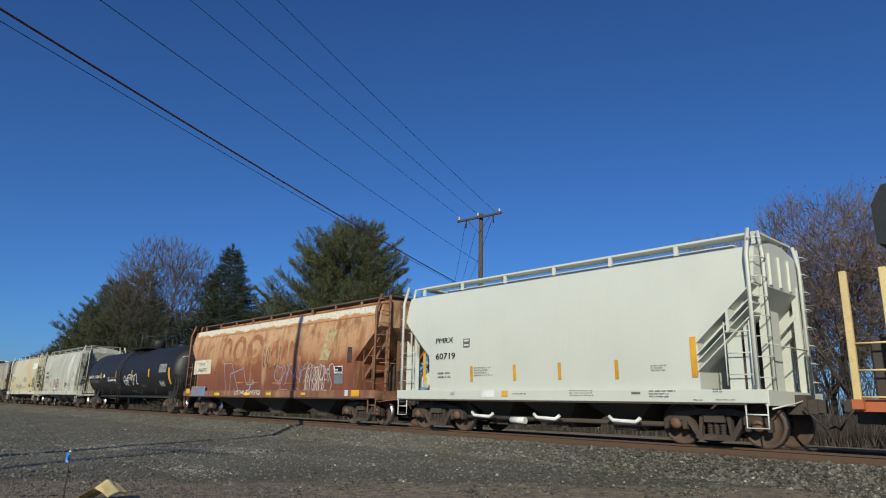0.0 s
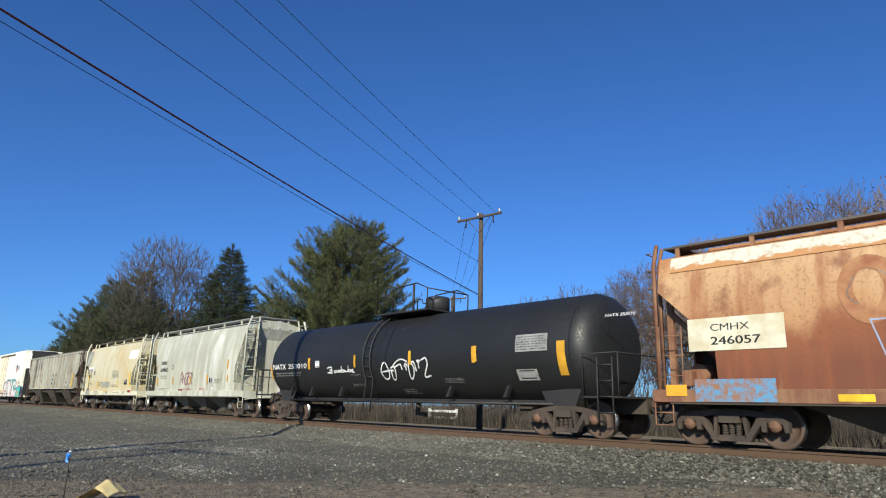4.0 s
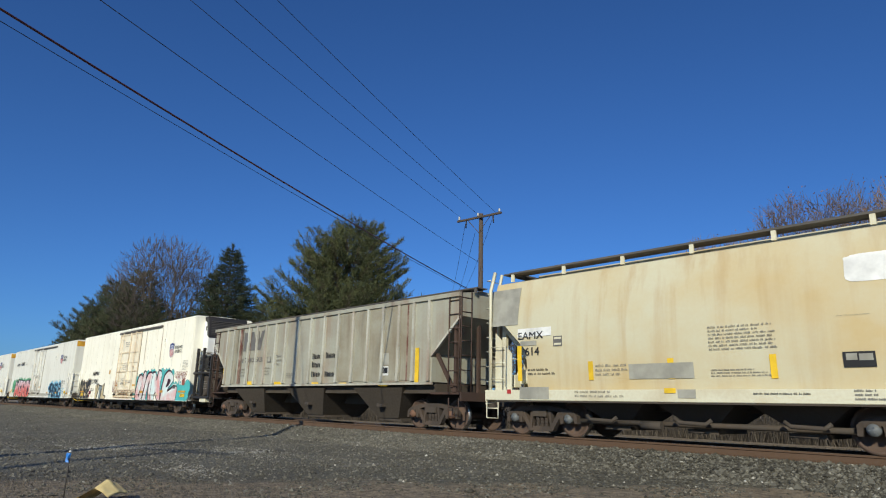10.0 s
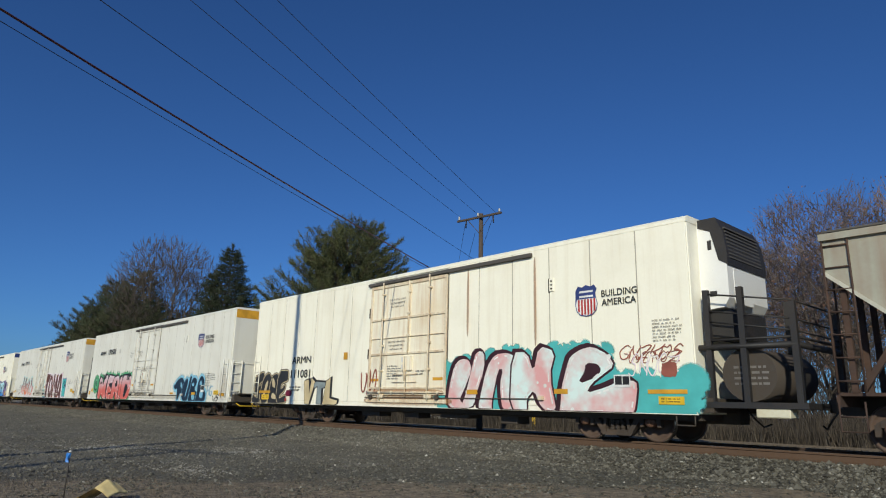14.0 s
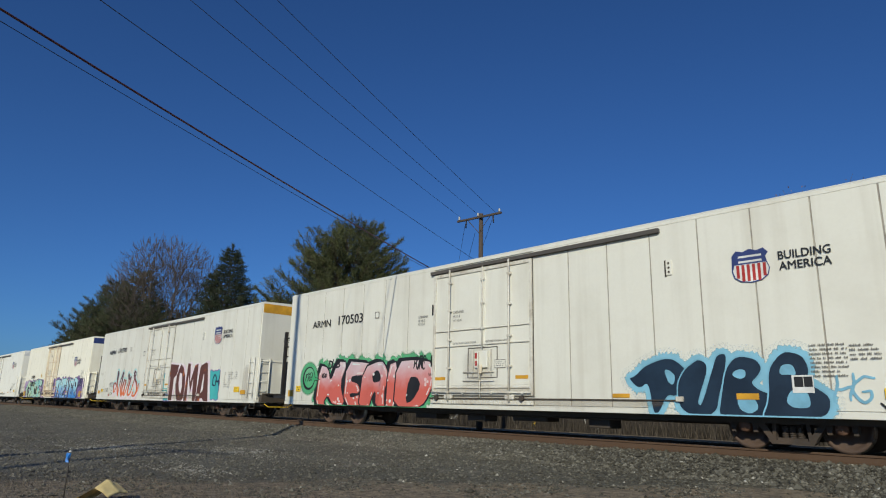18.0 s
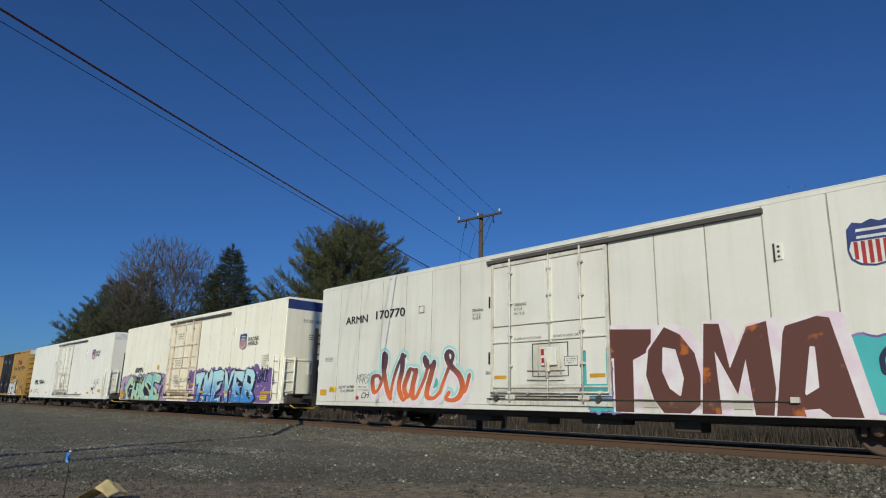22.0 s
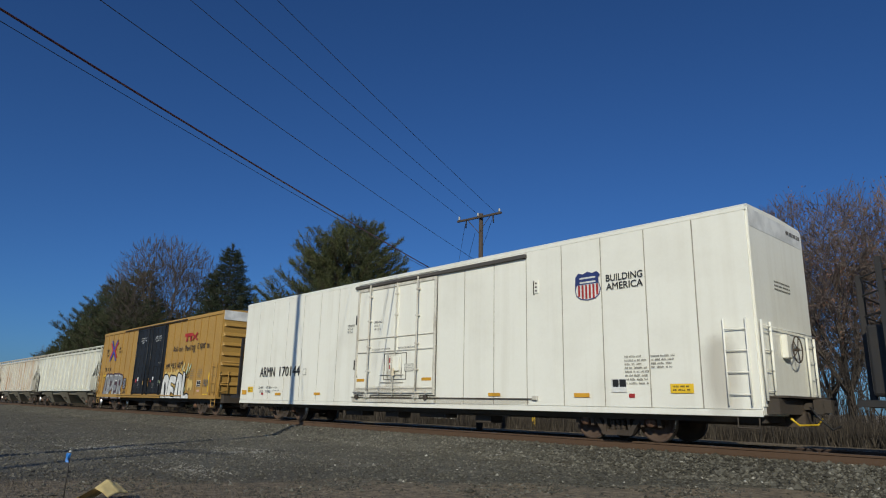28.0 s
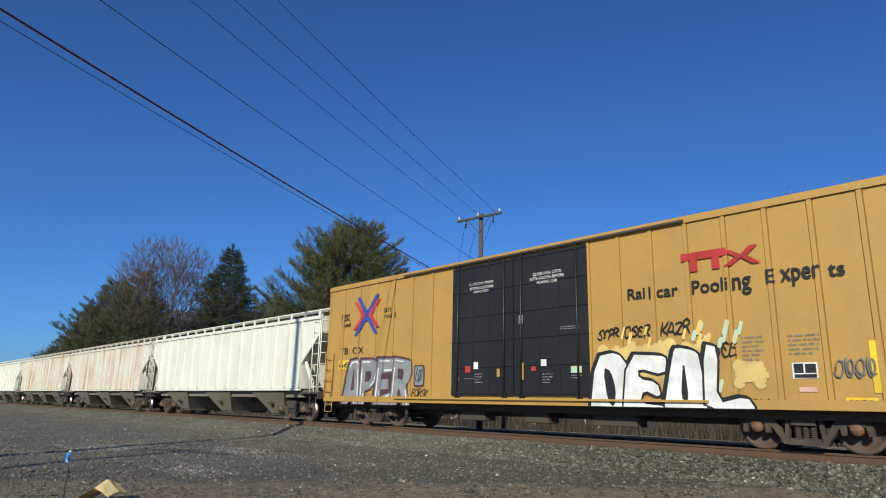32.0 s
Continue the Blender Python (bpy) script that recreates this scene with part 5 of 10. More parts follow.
# ---- yellow boxcar ----
def boxcar(u0, u1, bogies):
    uc = (u0 + u1) / 2
    car = new_car("boxcar", uc, "yellow high-cube boxcar with black double doors and graffiti", "boxcar")
    L = (u1 - u0) / 2
    z0, z1 = 0.80, 5.0
    part("body", block(-L, L, -1.52, 1.52, z0, z1 - 0.05), YELLOW_CAR, car)
    roof = loft([[(x, -1.58, z1 - 0.06), (x, -1.58, z1), (x, 0, z1 + 0.14), (x, 1.58, z1), (x, 1.58, z1 - 0.06)] for x in (-L, L)])
    part("roof", roof, YELLOW_CAR, car)
    d0, d1 = -124.28 - uc, -119.40 - uc
    for s in (-1, 1):
        part("side_sill", block(-L, L, s * 1.52, s * 1.60, z0 - 0.02, z0 + 0.17, 0.008), YELLOW_CAR, car)
        part("top_chord", block(-L, L, s * 1.52, s * 1.60, z1 - 0.16, z1 - 0.05), YELLOW_CAR, car)
    for a, b, n in ((-L, d0, 7), (d1, L, 8)):
        for k in range(n + 1):
            x = a + (b - a) * k / n
            x = min(max(x, -L + 0.06), L - 0.06)
            part("side_post", slab([(x - 0.045, z0 + 0.17), (x + 0.045, z0 + 0.17), (x + 0.045, z1 - 0.16), (x - 0.045, z1 - 0.16)], -1.575, -1.519), YELLOW_CAR, car)
        for k in range(n):
            x = a + (b - a) * k / n
            y = a + (b - a) * (k + 1) / n
            part("panel", block(x + 0.06, y - 0.06, -1.545, -1.518, z0 + 0.17, z1 - 0.16, 0.004), YELLOW_CAR, car)
    dm = (d0 + d1) / 2
    for a, b in ((d0 + 0.02, dm - 0.02), (dm + 0.02, d1 - 0.02)):
        dr = part("door", block(a, b, -1.600, -1.545, z0 + 0.22, z1 - 0.20), BLACK, car)
        for k in range(6):
            z = z0 + 0.30 + (z1 - z0 - 0.55) * k / 5
            part("door_rib", block(a + 0.02, b - 0.02, -1.625, -1.599, z - 0.035, z + 0.035), BLACK, dr)
        for f in (0.12, 0.88):
            x = a + (b - a) * f
            part("lock_rod", tube(bmesh.new(), (x, -1.66, z0 + 0.15), (x, -1.66, z1 - 0.12), 0.028, 6), BLACK, dr)
            part("door_foot", slab([(x - 0.09, z0 + 0.10), (x + 0.09, z0 + 0.10), (x + 0.05, z0 + 0.30), (x - 0.05, z0 + 0.30)], -1.66, -1.60), BLACK, dr)
        for f in (0.35, 0.62):
            x = a + (b - a) * f
            part("door_post", block(x - 0.04, x + 0.04, -1.618, -1.599, z0 + 0.24, z1 - 0.25), BLACK, dr)
    part("door_track", block(d0 - 2.6, d1 + 2.9, -1.68, -1.60, z0 + 0.10, z0 + 0.15), YELLOW_CAR, car)
    part("door_track", block(d0 - 2.3, d1 + 2.6, -1.66, -1.60, z1 - 0.14, z1 - 0.09), UNDER, car)
    for s in (-1, 1):
        x = s * L
        part("end_wall", block(x, x + s * 0.02, -1.50, 1.50, z0, z1 - 0.45), YELLOW_CAR, car)
        part("end_band", block(x, x + s * 0.05, -1.52, 1.52, z1 - 0.45, z1), CLEAN_WHITE, car)
        for k in range(7):
            z = z1 - 0.72 - 0.47 * k
            part("end_rib", loft([[(x + s * 0.02, y0, z + 0.13), (x + s * 0.11, y1, z), (x + s * 0.11, y1, z - 0.03), (x + s * 0.02, y0, z - 0.05)] for y0, y1 in ((-1.48, -1.40), (1.48, 1.40))]), YELLOW_CAR, car)
        ladder(car, x + s * 0.10, 0.95, 2.1, -1.50, 0.44, YELLOW_CAR, "end", 3)
        ladder(car, x - 0.52 if s > 0 else x + 0.06, 0.95, 2.5, -1.64, 0.46, YELLOW_CAR, "side", 4)
        ladder(car, x + s * 0.10, 0.95, 2.1, 1.02, 0.44, YELLOW_CAR, "end", 3)
        railing("handrail", [(x + s * 0.12, -1.45, 2.55), (x + s * 0.12, 1.45, 2.5)], 0.016, YELLOW_CAR, car)
        part("crossover_step", block(x, x + s * 0.40, -1.35, 1.35, 1.00, 1.04), BLACK_STEEL, car)
        part("end_sill", block(x, x + s * 0.35, -1.3, 1.3, 0.62, 0.98), UNDER, car)
        step(car, x - 0.50 if s > 0 else x + 0.05, YELLOW_CAR, top=0.80)
        brake_wheel(car, x + s * 0.2, 0.35, 2.1, 0.27, UNDER)
    part("underframe", block(-L + 0.2, L - 0.2, -1.2, 1.2, 0.60, 0.82), UNDER, car)
    part("centre_sill", block(-L - 0.4, L + 0.4, -0.25, 0.25, 0.45, 0.85), UNDER, car)
    for dx, w in ((-2.2, 0.5), (0.2, 0.4), (2.6, 0.6)):
        part("underfloor_box", block(dx - w, dx + w, -1.0, -0.5, 0.32, 0.62, 0.02), UNDER, car)
    for u in bogies:
        bogie(car, uc, u)
    couplers(car, -L - 0.55, L + 0.55)
    return car, uc, L



# ---- flat wagon with an orange load ----
def flat_wagon(u0, u1, bogies):
    uc = (u0 + u1) / 2
    car = new_car("flat_wagon", uc, "rusty flat wagon with pale yellow stakes and an orange machine", "flat wagon")
    L = (u1 - u0) / 2
    part("deck", block(-L, L, -1.45, 1.45, 0.78, 1.00), ORANGE_CAR, car)
    part("centre_sill", block(-L - 0.3, L + 0.3, -0.3, 0.3, 0.55, 0.80), UNDER, car)
    for dx in (0.08, 0.72):
        part("stake", block(-L + dx - 0.06, -L + dx + 0.06, -1.60, -1.50, 0.98, 3.32, 0.01), YEL_POST, car)
        part("stake_foot", block(-L + dx - 0.09, -L + dx + 0.09, -1.62, -1.48, 0.82, 0.99), ORANGE_CAR, car)
    for z in (1.03, 1.5, 1.98):
        part("rung", tube(bmesh.new(), (-L + 0.08, -1.56, z), (-L + 0.72, -1.56, z), 0.018, 6), YEL_POST, car)
    part("machine_base", block(-L + 0.3, L - 1.0, -1.3, 1.3, 1.0, 2.1, 0.04), UNDER, car)
    part("machine_cab", block(-L + 1.0, L - 1.5, -1.25, 1.3, 2.1, 5.1, 0.10, 2), ORANGE_CAR, car)
    part("cab_window", slab([(-L + 0.62, 3.85), (-L + 1.02, 3.70), (-L + 1.02, 4.98), (-L + 0.80, 4.95), (-L + 0.60, 4.60)], -1.2, 0.9), BLACK, car)
    for u in bogies:
        bogie(car, uc, u)
    couplers(car, -L - 0.3, L + 0.3)
    return car, uc, L


OUTLET_GREY = paint("dusty_outlet_grey", (0.19, 0.175, 0.14), dirt=(0.09, 0.07, 0.05), amount=0.6, rough=0.8)
RUST_DARK = paint("dark_rust_frame", (0.048, 0.029, 0.023), dirt=(0.10, 0.055, 0.036), amount=0.6, rough=0.85, blotch=1.5)
NW_UNDER = paint("grimy_outlet_grey", (0.062, 0.049, 0.037), dirt=(0.034, 0.026, 0.02), amount=0.6, rough=0.85)
flat_wagon(102.97, 118.5, (105.0, 116.5))
pmrx = hopper("hopper_wagon", 90.07, 101.5, 0, 0, GREY_WHITE, GREY_WHITE, "pale grey curved-side hopper wagon with yellow reflector stripes", (91.45, 100.2), panel=True, pipes=CLEAN_WHITE)
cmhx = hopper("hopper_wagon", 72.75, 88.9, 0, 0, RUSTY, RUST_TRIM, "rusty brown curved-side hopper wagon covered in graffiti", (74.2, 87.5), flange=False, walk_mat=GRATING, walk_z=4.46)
tank = tank_wagon(54.7, 71.1, (55.85, 69.95))
gbrx = hopper("hopper_wagon", 41.0, 52.95, 0, 0, PALE_GREY, PALE_GREY, "dusty pale grey hopper wagon with white runs", (42.15, 51.75), blue=True, walk_mat=PALE_GRATING, knee=4.0, slope=0.95, under_mat=OUTLET_GREY)
eamx = hopper("hopper_wagon", 27.75, 39.35, 0, 0, YELLOWED, YELLOWED_TRIM, "yellowed cream hopper wagon with a white patch", (29.3, 37.8), blue=True, panel=True, walk_mat=GRATING, pipes=UNDER)
nw = ribbed_hopper("hopper_wagon", 9.6, 26.7, NW_GREY, NW_RIB, "weathered grey ribbed grain hopper wagon", (11.2, 25.0), end_mat=RUST_DARK, walk=True, walk_mat=GRATING, under_mat=NW_UNDER,
                   rib_at=[u - 18.15 for u in (11.05, 11.71, 13.19, 13.95, 14.77, 15.62, 16.45, 17.41, 18.38, 19.32, 20.26, 21.2, 22.1, 22.95, 23.8, 24.55, 25.3)], outlet_at=(-4.75, -0.15, 4.45))
r1 = reefer("refrigerator_wagon", -12.9, 7.0, CREAM, "cream-white refrigerator wagon with pink and turquoise graffiti", (-9.06, 4.7), (-4.6, -0.68), 2.61, None, DOOR_CREAM, unit=1)
r2 = reefer("refrigerator_wagon", -37.2, -15.25, WHITE, "white refrigerator wagon with red and green graffiti", (-34.25, -18.5), (-28.46, -24.5), -20.75, CONSPIC, unit=-1)
r3 = reefer("refrigerator_wagon", -62.25, -39.75, WHITE, "white refrigerator wagon with large brown and turquoise graffiti", (-59.4, -43.5), (-53.4, -49.5), -45.8, CONSPIC, unit=-1)
r4 = reefer("refrigerator_wagon", -84.8, -65.0, CREAM, "cream-white refrigerator wagon with blue graffiti", (-81.4, -68.4), (-77.4, -73.46), -70.1, BLUE_LOGO, DOOR_CREAM, unit=-1)
r5 = reefer("refrigerator_wagon", -109.9, -87.6, BRIGHT_WHITE, "clean white refrigerator wagon", (-107.0, -91.2), (-101.3, -97.1), -93.5, CLEAN_WHITE, unit=-1)
tbox = boxcar(-131.05, -112.5, (-128.6, -114.9))
for k, (u0, u1, m) in enumerate(((-149.3, -131.6, FAR_WHITE), (-166.9, -149.6, FAR_RUST), (-184.4, -167.2, FAR_RUST), (-202.0, -184.7, FAR_WHITE))):
    ribbed_hopper("hopper_wagon", u0, u1, m, m, "white ribbed grain hopper wagon streaked with rust", (u0 + 1.9, u1 - 2.5), sill=1.25, top=3.98, under_mat=OUTLET_GREY, ribs=14)
for car in (r2, r3, r4, r5):
    dark_frame(car[0], -car[2], -1)
cooling_unit(r1[0], r1[2])




# ---- paint, lettering and graffiti on the wagons ----
FADED_BLUE = flat_paint("faded_blue_grey", (0.20, 0.22, 0.25))
PALE_PATCH = flat_paint("pale_sage_patch", (0.42, 0.40, 0.24), 0.7, (0.35, 0.22, 0.10), 6.0)
STAIN_YELLOW = flat_paint("old_yellow_band", (0.50, 0.26, 0.06), 0.8, (0.26, 0.10, 0.04), 3.0)
OLD_GREY = flat_paint("grey_cover_up", (0.36, 0.35, 0.30))
OLD_PINK = flat_paint("pink_sticker", (0.65, 0.40, 0.36))
SPRAY_BLUE = flat_paint("blue_spray", (0.10, 0.28, 0.48), 0.6, (0.28, 0.14, 0.08), 9.0)
SPRAY_PALE_BLUE = flat_paint("pale_blue_spray", (0.27, 0.37, 0.56), 0.6, (0.33, 0.30, 0.36), 4.0)
FAINT_INK = flat_paint("worn_stencil_paint", (0.22, 0.21, 0.18))
SPRAY_WHITE = flat_paint("white_spray", (0.74, 0.74, 0.72))
SPRAY_DARK = flat_paint("black_spray", (0.03, 0.03, 0.032))
SPRAY_DARKB = flat_paint("dark_blue_spray", (0.02, 0.03, 0.07))
SPRAY_MAROON = flat_paint("maroon_spray", (0.20, 0.01, 0.04))
SPRAY_MAROON_DARK = flat_paint("dark_maroon_spray", (0.045, 0.012, 0.018))
SPRAY_RUSTRED = flat_paint("brick_red_spray", (0.32, 0.10, 0.07))
RUST_SPRAY = flat_paint("dark_rust_ghost_paint", (0.28, 0.105, 0.05), 0.8, (0.40, 0.20, 0.095), 2.5)
OLD_WHITE = flat_paint("yellowed_white_patch", (0.66, 0.63, 0.50), 0.7, (0.56, 0.49, 0.34), 3.0)
SPRAY_PINK = flat_paint("pink_and_ice_spray", (0.70, 0.36, 0.36), 0.5, (0.66, 0.80, 0.78), 1.1)
SPRAY_ICE = flat_paint("ice_spray", (0.66, 0.78, 0.76), 0.5, (0.72, 0.52, 0.52), 1.8)
SPRAY_TURQ = flat_paint("turquoise_spray", (0.08, 0.47, 0.47), 0.5, (0.06, 0.40, 0.42), 1.0)
SPRAY_SAND = flat_paint("sand_spray", (0.66, 0.54, 0.32))
SPRAY_STEEL = flat_paint("steel_grey_spray", (0.26, 0.31, 0.32))
SPRAY_GREEN = flat_paint("green_spray", (0.06, 0.38, 0.16), 0.5, (0.20, 0.48, 0.28), 1.5)
SPRAY_NAVY = flat_paint("navy_spray", (0.008, 0.020, 0.040), 0.5, (0.014, 0.032, 0.060), 2.0)
SPRAY_SKY = flat_paint("sky_blue_spray", (0.22, 0.50, 0.68))
SPRAY_LILAC = flat_paint("pale_lilac_spray", (0.74, 0.60, 0.68), 0.5, (0.78, 0.74, 0.74), 2.0)
SPRAY_PURPLE = flat_paint("purple_spray", (0.17, 0.10, 0.30), 0.5, (0.28, 0.20, 0.42), 1.6)
SPRAY_YELLOW = flat_paint("pale_yellow_spray", (0.80, 0.58, 0.20), 0.5, (0.70, 0.44, 0.10), 1.5)
SPRAY_AQUA = flat_paint("pale_aqua_spray", (0.40, 0.62, 0.52), 0.5, (0.52, 0.50, 0.26), 3.0)
SPRAY_SILVER = flat_paint("silver_spray", (0.27, 0.28, 0.29))
FADE_RED = fade_paint("pink_to_red_spray", (0.62, 0.13, 0.10), (0.64, 0.50, 0.54), 1.0, 2.3)
FADE_ORANGE = fade_paint("orange_to_umber_spray", (0.70, 0.16, 0.05), (0.10, 0.05, 0.06), 0.9, 2.2)
FADE_BLUE = fade_paint("deep_to_pale_blue_spray", (0.05, 0.24, 0.60), (0.42, 0.72, 0.78), 0.7, 1.9)



SPRAY_TURQ_PALE = flat_paint("light_turquoise_spray", (0.30, 0.60, 0.60), 0.5, (0.42, 0.68, 0.66), 1.5)
SPRAY_LIME = flat_paint("aqua_and_lime_spray", (0.52, 0.62, 0.36), 0.5, (0.22, 0.56, 0.56), 1.6)
SPRAY_CREAM = flat_paint("pale_cream_spray", (0.66, 0.68, 0.56))
SPRAY_PLUM = flat_paint("plum_spray", (0.10, 0.05, 0.065))
SPRAY_BROWN = flat_paint("brown_spray_with_orange_bursts", (0.115, 0.042, 0.032), 0.6)
for e, (p, c) in zip(next(n for n in SPRAY_BROWN.node_tree.nodes if n.type == "VALTORGB").color_ramp.elements, ((0.63, (0.115, 0.042, 0.032, 1.0)), (0.70, (0.42, 0.12, 0.022, 1.0)))):
    e.position, e.color = p, c
HAZE_YELLOW = overspray("pale_yellow_overspray", (0.66, 0.47, 0.17))
HAZE_TURQ = overspray("turquoise_overspray", (0.08, 0.47, 0.47))
HAZE_GREEN = overspray("green_overspray", (0.10, 0.42, 0.20))
HAZE_SKY = overspray("sky_blue_overspray", (0.24, 0.52, 0.68))
HAZE_LILAC = overspray("lilac_overspray", (0.46, 0.34, 0.50))
HAZE_PURPLE = overspray("purple_overspray", (0.20, 0.12, 0.34))


def flaking_paint():
    """Bleached paint that flakes off in ragged patches over rust."""
    m, nt, b = nodes_of("bleached_eave")
    c = coords(nt)
    sep = nt.nodes.new("ShaderNodeSeparateXYZ")
    nt.links.new(c, sep.inputs[0])
    wob = nt.nodes.new("ShaderNodeMath")
    wob.operation = "MULTIPLY_ADD"
    nt.links.new(noise_of(nt, c, 2.6, 8.0, (0.6, 1, 1.6), 0.65), wob.inputs[0])
    wob.inputs[1].default_value = 0.55
    nt.links.new(sep.outputs["Z"], wob.inputs[2])
    rng = nt.nodes.new("ShaderNodeMapRange")
    rng.inputs["From Min"].default_value, rng.inputs["From Max"].default_value = 3.9, 4.5
    nt.links.new(wob.outputs[0], rng.inputs["Value"])
    pale = ramp_of(nt, noise_of(nt, c, 9.0, 5.0), [(0.33, (0.48, 0.41, 0.31)), (0.5, (0.64, 0.60, 0.50))])
    out = mixed(nt, ramp_of(nt, rng.outputs["Result"], [(0.40, grey(0)), (0.46, grey(1))]), (0.48, 0.24, 0.10), pale)
    nt.links.new(out, b.inputs["Base Color"])
    b.inputs["Roughness"].default_value = 0.8
    return m


EAVE_PALE = flaking_paint()
SEAM = flat_paint("weld_seam_grime", (0.40, 0.39, 0.34))
NW_DIRTY = paint("streaked_olive_dirt", (0.33, 0.315, 0.245), dirt=(0.21, 0.165, 0.105), amount=0.8, low=0.38, blotch=0.9, streak=0.8, streak_col=(0.18, 0.13, 0.08), seed=8.3, streak_size=4.0, grain=0.10)
RUST_STREAK = flat_paint("dark_rust_run", (0.13, 0.05, 0.035), 0.8, (0.30, 0.22, 0.17), 3.0)
LAID = {}


def hopper_half(z):
    f = min(max((z - 1.15) / 3.0, 0.0), 1.0)
    return 1.585 * (1 - 0.066 * (1 - f) ** 2 - 0.20 * f ** 3)


def surface(kind, z):
    """How far the painted surface lies from the track's centre, at height z."""
    if kind == "hop":
        return hopper_half(z) + 0.006
    if kind == "tank":
        return math.sqrt(max(0.02, 1.5 ** 2 - (z - 2.28) ** 2)) + 0.004
    return {"flat": 1.610, "door": 1.618, "post": 1.579, "sill": 1.600, "box": 1.545, "nw": 1.526}[kind]


def lift(car, layer):
    n = LAID[car[0].name, layer] = LAID.get((car[0].name, layer), 0) + 1
    return (0.0, 0.022 if car is r4 else 0.012)[layer] + 0.0002 * n


def lay(name, me, material, car, kind, layer=1, label=""):
    """Lays a flat mesh in x and z onto the side of a wagon; its own y, if any, is a hair's height over it."""
    up = lift(car, layer)
    for v in me.vertices:
        v.co.y = -(surface(kind, v.co.z) + up + abs(v.co.y))
    return piece(name, me, material, car[0], label)


def grid_mesh(x0, x1, z0, z1, n):
    bm = bmesh.new()
    rows = [(bm.verts.new((x0, 0, z0 + (z1 - z0) * k / n)), bm.verts.new((x1, 0, z0 + (z1 - z0) * k / n))) for k in range(n + 1)]
    for a, b in zip(rows, rows[1:]):
        bm.faces.new((a[0], a[1], b[1], b[0]))
    me = bpy.data.meshes.new("patch")
    bm.to_mesh(me)
    bm.free()
    return me


def patch(car, name, x0, z0, x1, z1, material, kind):
    n = max(1, int((z1 - z0) / 0.12)) if kind in ("hop", "tank") else 1
    return lay(name, grid_mesh(x0, x1, min(z0, z1), max(z0, z1), n), material, car, kind)


def mark(car, name, body, x0, z0, x1, z1, material, kind):
    if name == "notice":
        z1 = z0 + (z1 - z0) * 0.74
    thin = words_mesh(body, 1.0)
    co = np.empty(len(thin.vertices) * 3)
    thin.vertices.foreach_get("co", co)
    co = co.reshape(-1, 3)
    faces = [tuple(p.vertices) for p in thin.polygons]
    n = len(co)
    b = 0.018 if z1 - z0 > 0.15 else 0.003
    shifts = ((-b, 0), (b, 0), (0, -b * 0.6), (0, b * 0.6), (0, 0))        # a bold face from the plain one
    faces = [tuple(k * n + i for i in f) for k in range(5) for f in faces]
    co = np.concatenate([co + (dx, 0.00003 * k, dz) for k, (dx, dz) in enumerate(shifts)])
    me = bpy.data.meshes.new(name)
    me.from_pydata(co.tolist(), [], faces)
    lo, hi = co.min(0), co.max(0)
    low = any(ch in "gjpqy" for ch in body)
    base = 0.0 if low else lo[2]
    co[:, 0] = x0 + (co[:, 0] - lo[0]) / (hi[0] - lo[0]) * (x1 - x0)
    co[:, 2] = z0 + (co[:, 2] - base) / (hi[2] - base) * (z1 - z0)
    me.vertices.foreach_set("co", co.ravel())
    return lay(name, me, material, car, kind)


def end_mark(car, body, y0, z0, y1, z1, x, material):
    """Lettering on the end wall of a wagon."""
    me = words_mesh(body, 1.0)
    co = np.empty(len(me.vertices) * 3)
    me.vertices.foreach_get("co", co)
    co = co.reshape(-1, 3)
    lo, hi = co.min(0), co.max(0)
    out = np.stack([np.full(len(co), x), y0 + (co[:, 0] - lo[0]) / (hi[0] - lo[0]) * (y1 - y0), z0 + (co[:, 2] - lo[2]) / (hi[2] - lo[2]) * (z1 - z0)], 1)
    me.vertices.foreach_set("co", out.ravel())
    return piece("lettering", me, material, car[0])


def print_bars(car, name, x0, z0, x1, z1, rows, material, kind):
    """Small writing that cannot be read, as rows of bars."""
    r = random.Random(int(abs(x0 * 1000)) + rows)
    bm = bmesh.new()
    h = (z1 - z0) / rows
    tall = min(h * 0.50, 0.085)
    for k in range(rows):
        z = z1 - (k + 0.75) * h
        x, end = x0, x1 - (x1 - x0) * r.choice((0.0, 0.0, 0.05, 0.25))
        while x < end - 0.02:
            for _ in range(r.randint(2, 8)):
                if x > end - tall * 0.5:
                    break
                up = tall * r.choice((1.0, 1.0, 0.72))
                w = tall * r.uniform(0.30, 0.48)
                bm.faces.new([bm.verts.new(p) for p in ((x, 0, z), (x + w, 0, z), (x + w, 0, z + up), (x, 0, z + up))])
                x += w + tall * 0.22
            x += tall * r.uniform(0.5, 1.1)
    me = bpy.data.meshes.new(name)
    bm.to_mesh(me)
    bm.free()
    return tagged(lay(name, me, material, car, kind), kind="stuff")


